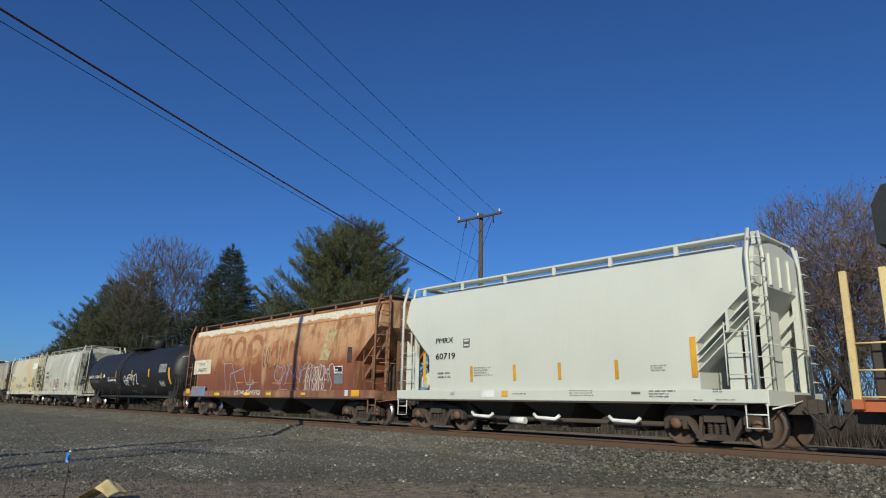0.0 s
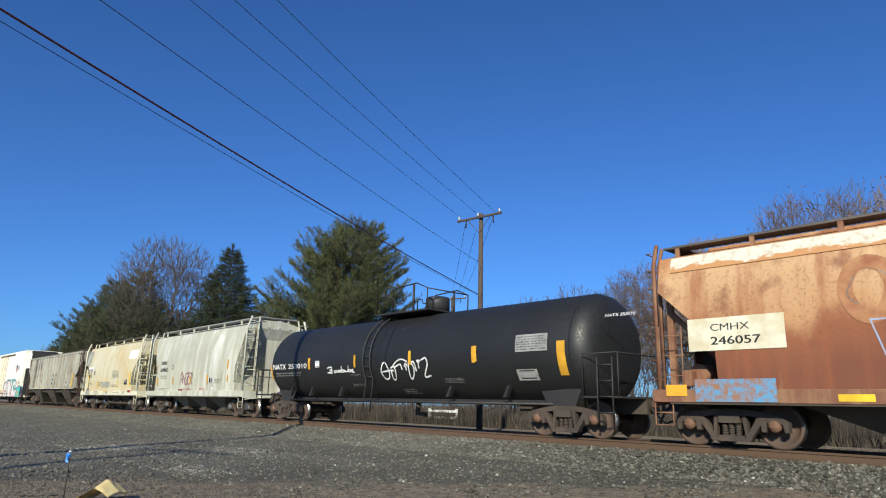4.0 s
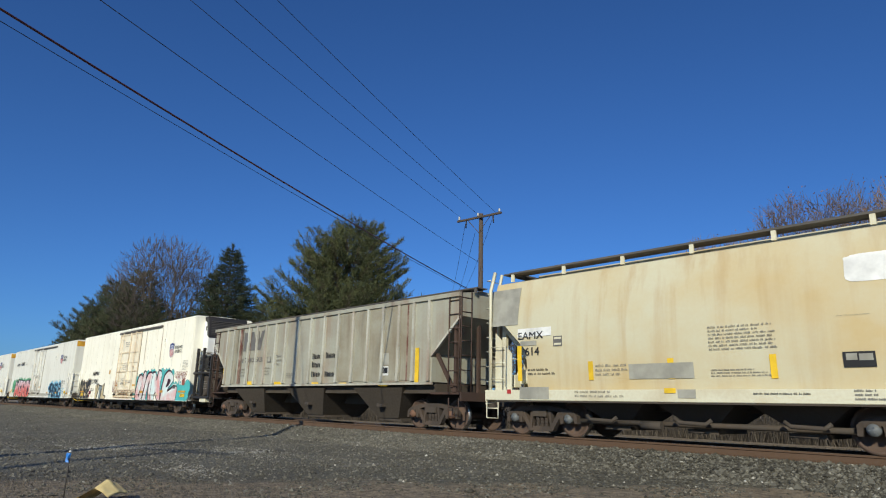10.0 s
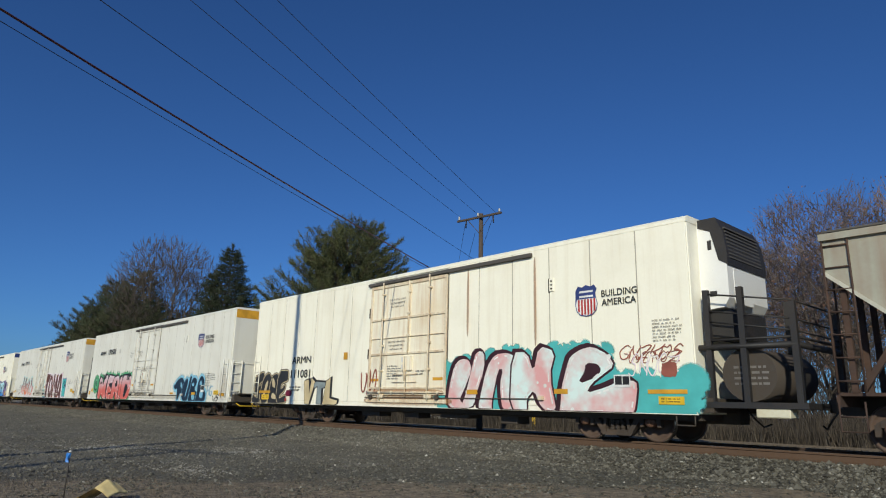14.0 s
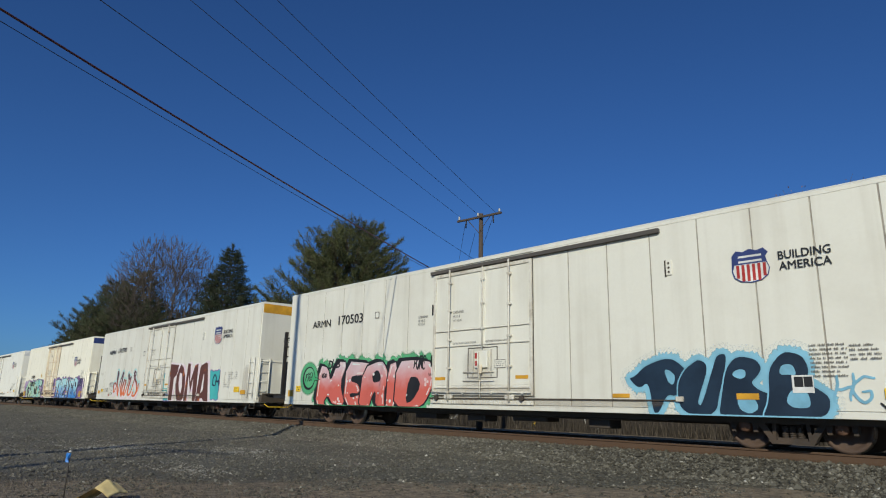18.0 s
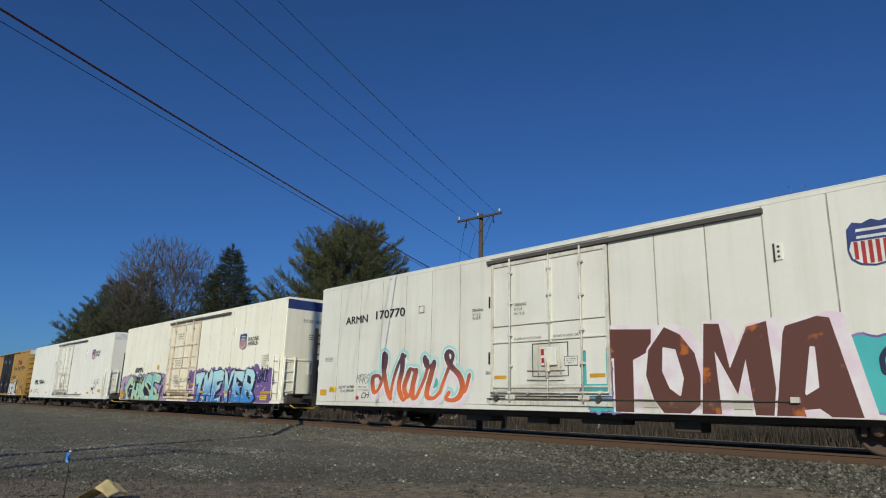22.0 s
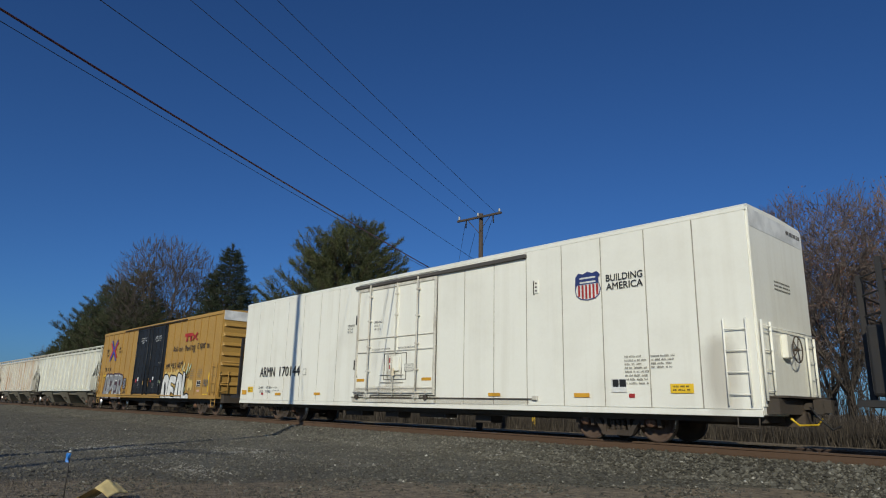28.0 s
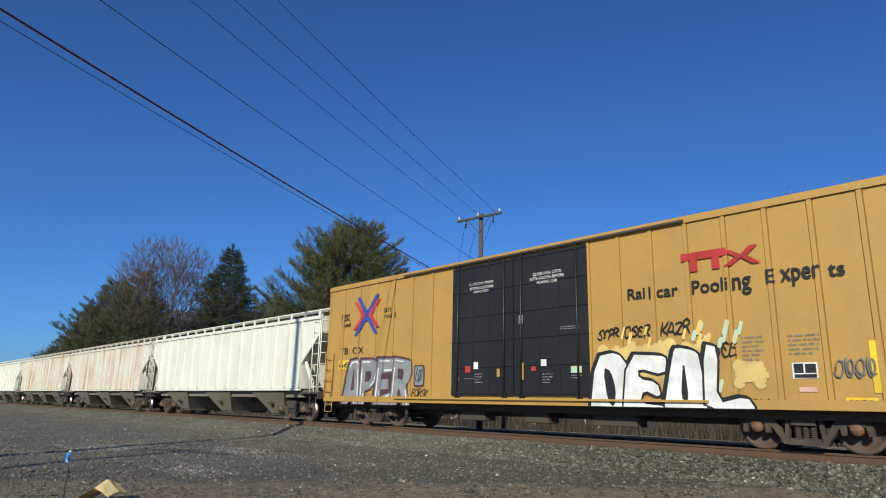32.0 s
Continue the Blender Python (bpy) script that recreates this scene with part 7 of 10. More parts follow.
# pale grey hopper wagon
mark(pmrx, 'lettering', 'PMRX', -3.98, 2.57, -3.21, 2.73, INK, 'hop')
mark(pmrx, 'lettering', '60719', -3.96, 2.08, -3.11, 2.27, INK, 'hop')
patch(pmrx, 'stencil_frame', -2.78, 2.40, -2.51, 2.65, INK_GREY, 'hop')
patch(pmrx, 'stencil_field', -2.75, 2.44, -2.55, 2.62, GREY_WHITE, 'hop')
patch(pmrx, 'reflector_stripe', -2.49, 1.41, -2.39, 1.85, CONSPIC, 'hop')
patch(pmrx, 'reflector_stripe', -0.86, 1.42, -0.76, 1.84, CONSPIC, 'hop')
patch(pmrx, 'reflector_stripe', 0.64, 1.43, 0.74, 1.85, CONSPIC, 'hop')
patch(pmrx, 'reflector_stripe', 2.30, 1.42, 2.40, 1.86, CONSPIC, 'hop')
patch(pmrx, 'reflector_stripe', -4.54, 1.43, -4.41, 2.31, CONSPIC, 'hop')
patch(pmrx, 'reflector_stripe', 4.19, 1.43, 4.33, 2.29, CONSPIC, 'hop')
print_bars(pmrx, 'small_print', -3.88, 1.50, -3.31, 1.73, 2, FAINT_INK, 'hop')
print_bars(pmrx, 'small_print', -2.33, 1.55, -1.61, 1.83, 4, FAINT_INK, 'hop')
print_bars(pmrx, 'small_print', 3.23, 1.57, 3.63, 1.73, 3, FAINT_INK, 'hop')
patch(pmrx, 'patch', -1.94, 0.98, -1.45, 1.18, CLEAN_WHITE, 'sill')
patch(pmrx, 'patch', -1.20, 1.00, -0.98, 1.15, CONSPIC, 'sill')
print_bars(pmrx, 'small_print', -0.80, 1.04, -0.33, 1.10, 1, INK, 'sill')
print_bars(pmrx, 'small_print', 1.04, 1.01, 1.77, 1.18, 3, FAINT_INK, 'sill')
print_bars(pmrx, 'small_print', 3.20, 0.99, 3.84, 1.17, 3, INK, 'sill')
patch(pmrx, 'patch', 2.76, 1.07, 2.99, 1.12, INK_GREY, 'sill')
print_bars(pmrx, 'small_print', 4.23, 0.93, 4.44, 0.98, 1, INK, 'sill')
print_bars(pmrx, 'small_print', 4.71, 0.94, 5.12, 0.99, 1, FAINT_INK, 'sill')
print_bars(pmrx, 'small_print', 4.66, 1.10, 4.88, 1.20, 2, INK, 'sill')
print_bars(pmrx, 'small_print', -3.20, 1.02, -3.01, 1.12, 2, FAINT_INK, 'sill')
# rusty hopper wagon
patch(cmhx, 'patch', -7.19, 1.97, -5.20, 2.66, OLD_WHITE, 'hop')
mark(cmhx, 'lettering', 'CMHX', -6.69, 2.38, -5.88, 2.53, INK, 'hop')
mark(cmhx, 'lettering', '246057', -6.70, 2.09, -5.67, 2.26, INK, 'hop')
patch(cmhx, 'patch', 5.47, 1.76, 6.01, 2.04, CLEAN_WHITE, 'hop')
patch(cmhx, 'patch', 5.52, 1.84, 5.71, 2.02, INK, 'hop')
patch(cmhx, 'patch', 5.72, 1.83, 5.97, 2.01, INK, 'hop')
patch(cmhx, 'patch', 5.51, 1.77, 5.95, 1.80, INK, 'hop')
patch(cmhx, 'patch', 5.47, 1.41, 6.04, 1.73, FADED_BLUE, 'hop')
patch(cmhx, 'plate', 6.27, 2.15, 6.54, 2.70, BOGIE, 'hop')
plain_shape(cmhx, "old_patch", [(5.03, 2.26), (5.10, 2.45), (5.18, 2.64), (5.26, 2.83), (5.33, 3.01), (5.41, 3.20), (5.48, 3.39), (4.91, 3.49), (4.83, 3.29), (4.75, 3.09), (4.67, 2.89), (4.59, 2.69), (4.51, 2.50), (4.43, 2.30)], PALE_PATCH, "hop")
patch(cmhx, 'patch', -4.39, 0.95, -3.81, 1.08, CONSPIC_Y, 'sill')
patch(cmhx, 'patch', -1.33, 0.97, -0.86, 1.08, CONSPIC_Y, 'sill')
patch(cmhx, 'patch', 0.62, 0.98, 1.03, 1.09, CONSPIC_Y, 'sill')
patch(cmhx, 'patch', 3.39, 1.00, 3.71, 1.09, CONSPIC_Y, 'sill')
patch(cmhx, 'patch', 6.72, 0.96, 7.21, 1.18, CONSPIC, 'sill')
patch(cmhx, 'patch', 6.33, 0.97, 6.53, 1.18, CLEAN_WHITE, 'sill')
patch(cmhx, 'patch', -7.08, 0.92, -5.44, 1.38, SPRAY_BLUE, 'sill')
patch(cmhx, 'patch', -7.74, 1.03, -7.26, 1.27, CONSPIC, 'sill')
patch(cmhx, 'paint_band', -2.45, 1.49, -1.68, 1.55, STAIN_YELLOW, 'hop')
patch(cmhx, 'paint_band', -1.44, 1.48, -0.28, 1.53, STAIN_YELLOW, 'hop')
patch(cmhx, 'paint_band', 0.88, 1.45, 1.48, 1.50, STAIN_YELLOW, 'hop')
patch(cmhx, 'paint_band', 1.94, 1.43, 2.84, 1.48, STAIN_YELLOW, 'hop')
patch(cmhx, 'paint_band', 3.34, 1.42, 3.53, 1.47, STAIN_YELLOW, 'hop')
tag(cmhx, 'ONY', 1.08, 1.47, 3.63, 2.28, 0.024, SPRAY_PALE_BLUE, 'hop', 21)
tag(cmhx, 'EBRS', 3.50, 1.04, 5.33, 2.11, 0.020, SPRAY_WHITE, 'hop', 22)
scribble(cmhx, 'graffiti_tag', -0.07, 2.00, 1.51, 3.10, 5, 0.030, SPRAY_DARK, 'hop', 24)
tag(cmhx, 'VYNUAMYO', -2.42, 0.99, 0.11, 1.19, 0.030, SPRAY_WHITE, 'sill', 25)
for a, b in ((-4.22, -3.22), (-2.98, -1.80), (-1.62, -0.15)):       # old rust-red letters, nearly weathered away
    script(cmhx, "hz 6v 0i 65 h0 t5 zi tv hz", a + 0.12, 2.45, b - 0.12, 3.50, 0.26, RUST_SPRAY, 'hop')
    script(cmhx, "8p 2e 98|qr zk", a + 0.10, 2.45, b - 0.10, 3.55, 0.035, RUST_STREAK, 'hop')
script(cmhx, "0z 80|0z hz z0|f3 gr", -3.75, 0.98, -2.10, 2.40, 0.032, SPRAY_PALE_BLUE, 'hop', straight=True)
script(cmhx, "0n hs ju mh pa zb yg r0|j0 r1", -2.95, 1.02, -0.75, 2.40, 0.038, SPRAY_PALE_BLUE, 'hop', straight=True)
scribble(cmhx, 'graffiti_tag', 0.79, 2.17, 1.09, 3.33, 2, 0.220, RUST_SPRAY, 'hop', 29)
scribble(cmhx, 'graffiti_tag', 1.59, 2.12, 1.88, 3.23, 2, 0.220, RUST_SPRAY, 'hop', 30)
scribble(cmhx, 'graffiti_tag', 2.17, 2.09, 2.46, 3.15, 2, 0.220, RUST_SPRAY, 'hop', 31)
scribble(cmhx, 'graffiti_tag', 2.72, 2.06, 3.00, 3.08, 2, 0.220, RUST_SPRAY, 'hop', 32)
patch(cmhx, "eave_strip", -7.6, 3.78, 7.7, 4.13, EAVE_PALE, "hop")
tag(cmhx, "OYNTCN", 1.10, 1.43, 5.34, 2.16, 0.026, SPRAY_PALE_BLUE, "hop", 70)
tag(cmhx, "EBRBE", 3.45, 1.02, 5.11, 2.12, 0.020, SPRAY_WHITE, "hop", 71)
tag(cmhx, "OSCN", 1.39, 0.91, 4.71, 1.24, 0.026, SPRAY_PALE_BLUE, "hop", 72)
# black tank wagon
mark(tank, 'lettering', 'NATX', -7.51, 2.01, -6.48, 2.22, PALE_INK, 'tank')
mark(tank, 'lettering', '253010', -6.30, 2.02, -4.90, 2.21, PALE_INK, 'tank')
print_bars(tank, 'small_print', -7.31, 1.72, -5.34, 1.90, 2, DIM_WHITE, 'tank')
patch(tank, 'reflector_stripe', -4.81, 1.97, -4.66, 2.40, CONSPIC, 'tank')
patch(tank, 'reflector_stripe', -1.77, 1.97, -1.66, 2.40, CONSPIC, 'tank')
patch(tank, 'reflector_stripe', 1.24, 1.97, 1.37, 2.41, CONSPIC, 'tank')
patch(tank, 'reflector_stripe', 4.17, 1.98, 4.29, 2.43, CONSPIC, 'tank')
patch(tank, 'reflector_stripe', 4.09, 1.95, 4.22, 2.42, CONSPIC, 'tank')
patch(tank, 'reflector_stripe', 7.16, 1.54, 7.42, 2.41, CONSPIC, 'tank')
patch(tank, "reflector_stripe", -7.70, 1.62, -7.61, 2.15, CONSPIC, "tank")
patch(tank, 'stencil_frame', -4.28, 2.03, -4.00, 2.27, PALE_INK, 'tank')
patch(tank, 'stencil_field', -4.24, 2.05, -4.03, 2.24, BLACK, 'tank')
print_bars(tank, 'small_print', -2.10, 1.31, -1.38, 1.42, 2, DIM_WHITE, 'tank')
print_bars(tank, 'small_print', 0.48, 3.20, 0.96, 3.21, 2, PALE_INK, 'tank')
print_bars(tank, 'small_print', 0.55, 1.07, 1.41, 1.24, 3, DIM_WHITE, 'tank')
print_bars(tank, 'small_print', 2.78, 1.39, 3.59, 1.54, 4, DIM_WHITE, 'tank')
print_bars(tank, 'small_print', -2.01, 1.66, -1.45, 1.74, 2, DIM_WHITE, 'tank')
patch(tank, 'data_panel', 5.77, 2.18, 6.86, 2.64, DIM_WHITE, 'tank')
print_bars(tank, 'small_print', 5.82, 2.21, 6.82, 2.61, 6, BLACK, 'tank')
patch(tank, 'stencil_frame', 5.72, 1.43, 6.43, 1.72, DIM_WHITE, 'tank')
patch(tank, 'stencil_field', 5.82, 1.47, 6.34, 1.69, BLACK, 'tank')
mark(tank, 'lettering', 'NATX 253010', 8.55, 2.92, 9.38, 3.00, PALE_INK, 'tank')
script(tank, "0v 5z 6r 3o 6l 4g 0f 6d|9n 9g bf bl|cm cg eh el|fh fl il ih fg|jz jg ni mm jm|ok og rh rl|sz sg vi vm sm|wk xn yl wg zd", -3.47, 1.67, -1.80, 2.02, 0.045, SPRAY_WHITE, 'tank')
script(tank, "2s 0f 23 54 6f 4s 2s|1e 8g af|8g 82 a3 bf am 8k|9l ct gx kt|bl fp gh|jg jm|im jq km|lr l2 oa on lr|nr qe pr ns|si ss|rt su tt sr rt|uu xx yn v5 z6", -0.25, 1.50, 2.20, 2.20, 0.050, SPRAY_WHITE, 'tank')
# dusty grey hopper wagon
mark(gbrx, 'lettering', 'GBRX', -4.26, 2.58, -3.45, 2.77, INK, 'hop')
mark(gbrx, 'lettering', '65042', -4.25, 2.20, -3.24, 2.39, INK, 'hop')
print_bars(gbrx, 'small_print', -4.17, 1.81, -3.21, 2.02, 2, FAINT_INK, 'hop')
patch(gbrx, 'stencil_frame', -2.67, 2.30, -2.44, 2.53, INK_GREY, 'hop')
patch(gbrx, 'stencil_field', -2.64, 2.33, -2.47, 2.50, PALE_GREY, 'hop')
patch(gbrx, 'reflector_stripe', 4.09, 2.15, 4.20, 2.60, CONSPIC, 'hop')
patch(gbrx, 'reflector_stripe', 4.14, 1.58, 4.25, 1.90, CONSPIC, 'hop')
patch(gbrx, 'reflector_stripe', -4.83, 2.10, -4.77, 2.61, CONSPIC, 'hop')
patch(gbrx, 'reflector_stripe', -4.70, 1.47, -4.54, 1.89, CONSPIC, 'hop')
patch(gbrx, 'reflector_stripe', -2.45, 1.52, -2.31, 1.88, CONSPIC, 'hop')
patch(gbrx, 'reflector_stripe', -0.12, 1.53, 0.01, 1.92, CONSPIC, 'hop')
patch(gbrx, 'reflector_stripe', 1.92, 1.52, 2.07, 1.91, CONSPIC, 'hop')
patch(gbrx, 'patch', 2.13, 1.54, 2.65, 1.79, CLEAN_WHITE, 'hop')
patch(gbrx, 'patch', 2.20, 1.55, 2.37, 1.79, INK, 'hop')
patch(gbrx, 'patch', 2.40, 1.55, 2.62, 1.78, INK_GREY, 'hop')
print_bars(gbrx, 'small_print', 2.79, 1.53, 3.51, 1.75, 3, FAINT_INK, 'hop')
print_bars(gbrx, 'small_print', -1.09, 1.11, 0.46, 1.31, 2, RED_INK, 'hop')
print_bars(gbrx, 'small_print', 1.09, 1.12, 2.02, 1.32, 2, RED_INK, 'hop')
print_bars(gbrx, 'small_print', -4.36, 1.18, -3.28, 1.34, 2, FAINT_INK, 'hop')
patch(gbrx, 'patch', 2.49, 1.23, 2.70, 1.33, CLEAN_WHITE, 'hop')
tag(gbrx, 'ANZER', -1.36, 1.48, 0.23, 2.07, 0.045, SPRAY_MAROON, 'hop', 35)
scribble(gbrx, 'graffiti_tag', -1.57, 1.18, -1.02, 1.25, 2, 0.050, SPRAY_MAROON, 'hop', 36)
patch(gbrx, "weld_seam", -2.73, 1.20, -2.71, 4.00, SEAM, "hop")
patch(gbrx, "weld_seam", -1.53, 1.20, -1.52, 4.00, SEAM, "hop")
patch(gbrx, "weld_seam", 0.10, 1.20, 0.12, 4.00, SEAM, "hop")
patch(gbrx, "weld_seam", 1.97, 1.20, 1.98, 4.00, SEAM, "hop")
patch(gbrx, "weld_seam", 3.56, 1.20, 3.58, 4.00, SEAM, "hop")
# yellowed hopper wagon
blobs(eamx, 3.30, 3.11, 4.91, 3.66, CLEAN_WHITE, 19, 1, "hop")
patch(eamx, 'patch', -4.65, 2.56, -3.52, 2.79, CLEAN_WHITE, 'hop')
mark(eamx, 'lettering', 'EAMX', -4.63, 2.50, -3.78, 2.69, INK, 'hop')
mark(eamx, 'lettering', '614', -4.39, 2.06, -3.91, 2.28, INK, 'hop')
patch(eamx, 'patch', -4.55, 2.33, -4.00, 2.45, OLD_GREY, 'hop')
print_bars(eamx, 'small_print', -4.30, 1.53, -3.41, 1.74, 2, INK, 'hop')
patch(eamx, 'stencil_frame', -3.45, 2.27, -3.17, 2.53, INK_GREY, 'hop')
patch(eamx, 'stencil_field', -3.42, 2.30, -3.20, 2.50, YELLOWED_TRIM, 'hop')
patch(eamx, 'reflector_stripe', -4.66, 1.40, -4.51, 2.33, CONSPIC_Y, 'hop')
patch(eamx, 'reflector_stripe', -2.41, 1.40, -2.27, 1.85, CONSPIC_Y, 'hop')
patch(eamx, 'reflector_stripe', -0.33, 1.40, -0.18, 1.85, CONSPIC_Y, 'hop')
patch(eamx, 'reflector_stripe', 1.84, 1.38, 1.97, 1.85, CONSPIC_Y, 'hop')
patch(eamx, 'reflector_stripe', 4.04, 1.45, 4.23, 2.32, CONSPIC_Y, 'hop')
patch(eamx, 'patch', -1.30, 1.41, 0.27, 1.75, OLD_GREY, 'hop')
patch(eamx, 'patch', -5.74, 2.92, -4.66, 3.97, OLD_GREY, 'hop')
print_bars(eamx, 'small_print', 0.64, 1.96, 2.02, 2.50, 7, FAINT_INK, 'hop')
print_bars(eamx, 'small_print', 0.64, 1.42, 1.85, 1.60, 3, FAINT_INK, 'hop')
print_bars(eamx, 'small_print', 3.10, 2.50, 3.82, 2.52, 1, FAINT_INK, 'hop')
print_bars(eamx, 'small_print', -2.21, 1.48, -1.27, 1.79, 3, FAINT_INK, 'hop')
patch(eamx, 'patch', 3.13, 1.56, 3.65, 1.84, INK, 'hop')
patch(eamx, 'patch', 3.18, 1.69, 3.36, 1.81, OLD_GREY, 'hop')
patch(eamx, 'patch', 3.39, 1.68, 3.61, 1.80, OLD_GREY, 'hop')
patch(eamx, 'patch', -4.53, 0.94, -3.56, 1.24, OLD_GREY, 'sill')
print_bars(eamx, 'small_print', -2.77, 0.97, -1.39, 1.17, 2, FAINT_INK, 'sill')
print_bars(eamx, 'small_print', 1.50, 1.05, 2.55, 1.12, 1, INK, 'sill')
patch(eamx, 'patch', -0.09, 0.99, 0.32, 1.17, OLD_GREY, 'sill')
patch(eamx, 'patch', -0.40, 1.09, -0.13, 1.20, CONSPIC_Y, 'sill')
patch(eamx, 'patch', -4.97, 1.07, -4.83, 1.18, RED_INK, 'sill')
patch(eamx, 'patch', 4.52, 1.08, 4.79, 1.21, RED_INK, 'sill')
patch(eamx, 'patch', 4.28, 1.08, 4.51, 1.21, INK, 'sill')
print_bars(eamx, 'small_print', 3.27, 0.96, 3.75, 1.18, 3, FAINT_INK, 'sill')
# weathered ribbed hopper wagon
zigzag_logo(nw, -5.44, 2.90, -3.69, 3.73)
mark(nw, 'lettering', '178393', -5.48, 2.39, -3.62, 2.59, INK_GREY, 'nw')
patch(nw, "name_bar", 0.41, 2.35, 0.464, 2.56, INK, "nw")
patch(nw, "name_bar", 0.506, 2.35, 0.56, 2.53, INK, "nw")
patch(nw, "name_bar", 0.60, 2.35, 0.654, 2.51, INK, "nw")
patch(nw, "name_bar", 0.696, 2.35, 0.75, 2.49, INK, "nw")
patch(nw, "name_bar", 0.78, 2.35, 0.834, 2.51, INK, "nw")
patch(nw, "name_bar", 0.876, 2.35, 0.93, 2.49, INK, "nw")
patch(nw, "name_bar", 1.34, 2.35, 1.383, 2.58, INK, "nw")
patch(nw, "name_bar", 1.417, 2.35, 1.46, 2.55, INK, "nw")
patch(nw, "name_bar", 1.50, 2.35, 1.543, 2.52, INK, "nw")
patch(nw, "name_bar", 1.577, 2.35, 1.62, 2.50, INK, "nw")
patch(nw, "name_bar", 1.65, 2.35, 1.693, 2.52, INK, "nw")
patch(nw, "name_bar", 1.727, 2.35, 1.77, 2.50, INK, "nw")
patch(nw, "name_bar", 1.80, 2.35, 1.847, 2.52, INK, "nw")
patch(nw, "name_bar", 1.883, 2.35, 1.93, 2.50, INK, "nw")
patch(nw, "name_bar", 0.41, 2.03, 0.468, 2.25, INK, "nw")
patch(nw, "name_bar", 0.512, 2.03, 0.57, 2.22, INK, "nw")
patch(nw, "name_bar", 0.61, 2.03, 0.664, 2.19, INK, "nw")
patch(nw, "name_bar", 0.706, 2.03, 0.76, 2.17, INK, "nw")
patch(nw, "name_bar", 0.80, 2.03, 0.858, 2.19, INK, "nw")
patch(nw, "name_bar", 0.902, 2.03, 0.96, 2.17, INK, "nw")
patch(nw, "name_bar", 0.41, 1.68, 0.475, 1.89, INK, "nw")
patch(nw, "name_bar", 0.525, 1.68, 0.59, 1.86, INK, "nw")
patch(nw, "name_bar", 0.63, 1.68, 0.695, 1.84, INK, "nw")
patch(nw, "name_bar", 0.745, 1.68, 0.81, 1.82, INK, "nw")
patch(nw, "name_bar", 0.86, 1.68, 0.925, 1.84, INK, "nw")
patch(nw, "name_bar", 0.975, 1.68, 1.04, 1.82, INK, "nw")
patch(nw, "name_bar", 1.33, 1.67, 1.377, 1.88, INK, "nw")
patch(nw, "name_bar", 1.413, 1.67, 1.46, 1.85, INK, "nw")
patch(nw, "name_bar", 1.50, 1.67, 1.547, 1.83, INK, "nw")
patch(nw, "name_bar", 1.583, 1.67, 1.63, 1.81, INK, "nw")
patch(nw, "name_bar", 1.66, 1.67, 1.707, 1.83, INK, "nw")
patch(nw, "name_bar", 1.743, 1.67, 1.79, 1.81, INK, "nw")
patch(nw, "name_bar", 1.83, 1.67, 1.877, 1.83, INK, "nw")
patch(nw, "name_bar", 1.913, 1.67, 1.96, 1.81, INK, "nw")
patch(nw, "rust_run", -5.85, 1.46, -5.65, 3.92, RUST_STREAK, "nw")
patch(nw, "rust_run", -5.60, 1.46, -5.55, 3.92, RUST_STREAK, "nw")
patch(nw, "rust_run", -4.83, 1.46, -4.78, 3.92, RUST_STREAK, "nw")
for a, b in ((2.19, 2.97), (3.13, 3.87), (4.03, 4.72), (4.88, 5.57), (5.73, 6.32), (-6.35, -6.05)):
    patch(nw, "dirt_wash", a, 1.48, b, 3.92, NW_DIRTY, "nw")
patch(nw, "rust_run", 6.05, 1.46, 6.13, 3.92, RUST_STREAK, "nw")
mark(nw, 'lettering', 'GRAIN', -2.42, 2.52, -2.01, 2.61, INK_GREY, 'nw')
mark(nw, 'lettering', 'LOADING', -2.42, 2.35, -1.90, 2.44, INK_GREY, 'nw')
mark(nw, 'lettering', 'ONLY', -2.43, 2.19, -2.11, 2.29, INK_GREY, 'nw')
patch(nw, 'stencil_frame', -3.15, 2.34, -2.86, 2.57, INK_GREY, 'nw')
patch(nw, 'stencil_field', -3.11, 2.37, -2.90, 2.55, NW_GREY, 'nw')
patch(nw, 'reflector_stripe', -4.80, 1.41, -4.36, 1.56, CONSPIC_Y, 'nw')
patch(nw, 'reflector_stripe', -2.42, 1.38, -1.81, 1.52, CONSPIC_Y, 'nw')
patch(nw, 'reflector_stripe', 0.48, 1.35, 0.95, 1.47, CONSPIC_Y, 'nw')
patch(nw, 'reflector_stripe', 2.31, 1.33, 2.79, 1.44, CONSPIC_Y, 'nw')
patch(nw, 'reflector_stripe', 4.66, 1.31, 5.15, 1.40, CONSPIC_Y, 'nw')
patch(nw, 'reflector_stripe', 6.50, 1.41, 6.69, 2.49, CONSPIC_Y, 'nw')
patch(nw, 'reflector_stripe', -7.29, 1.45, -7.13, 2.25, CONSPIC_Y, 'nw')
patch(nw, 'patch', 4.68, 1.65, 5.16, 1.95, CLEAN_WHITE, 'nw')
patch(nw, 'patch', 4.72, 1.72, 4.91, 1.92, INK, 'nw')
patch(nw, 'patch', 4.92, 1.72, 5.12, 1.91, INK, 'nw')
patch(nw, 'patch', 4.65, 2.00, 5.17, 2.39, OLD_GREY, 'nw')
print_bars(nw, 'small_print', -3.32, 1.79, -2.91, 2.16, 3, FAINT_INK, 'nw')
print_bars(nw, 'small_print', -4.41, 1.66, -4.08, 2.13, 4, FAINT_INK, 'nw')
print_bars(nw, 'small_print', -1.48, 1.67, -0.95, 1.87, 3, FAINT_INK, 'nw')
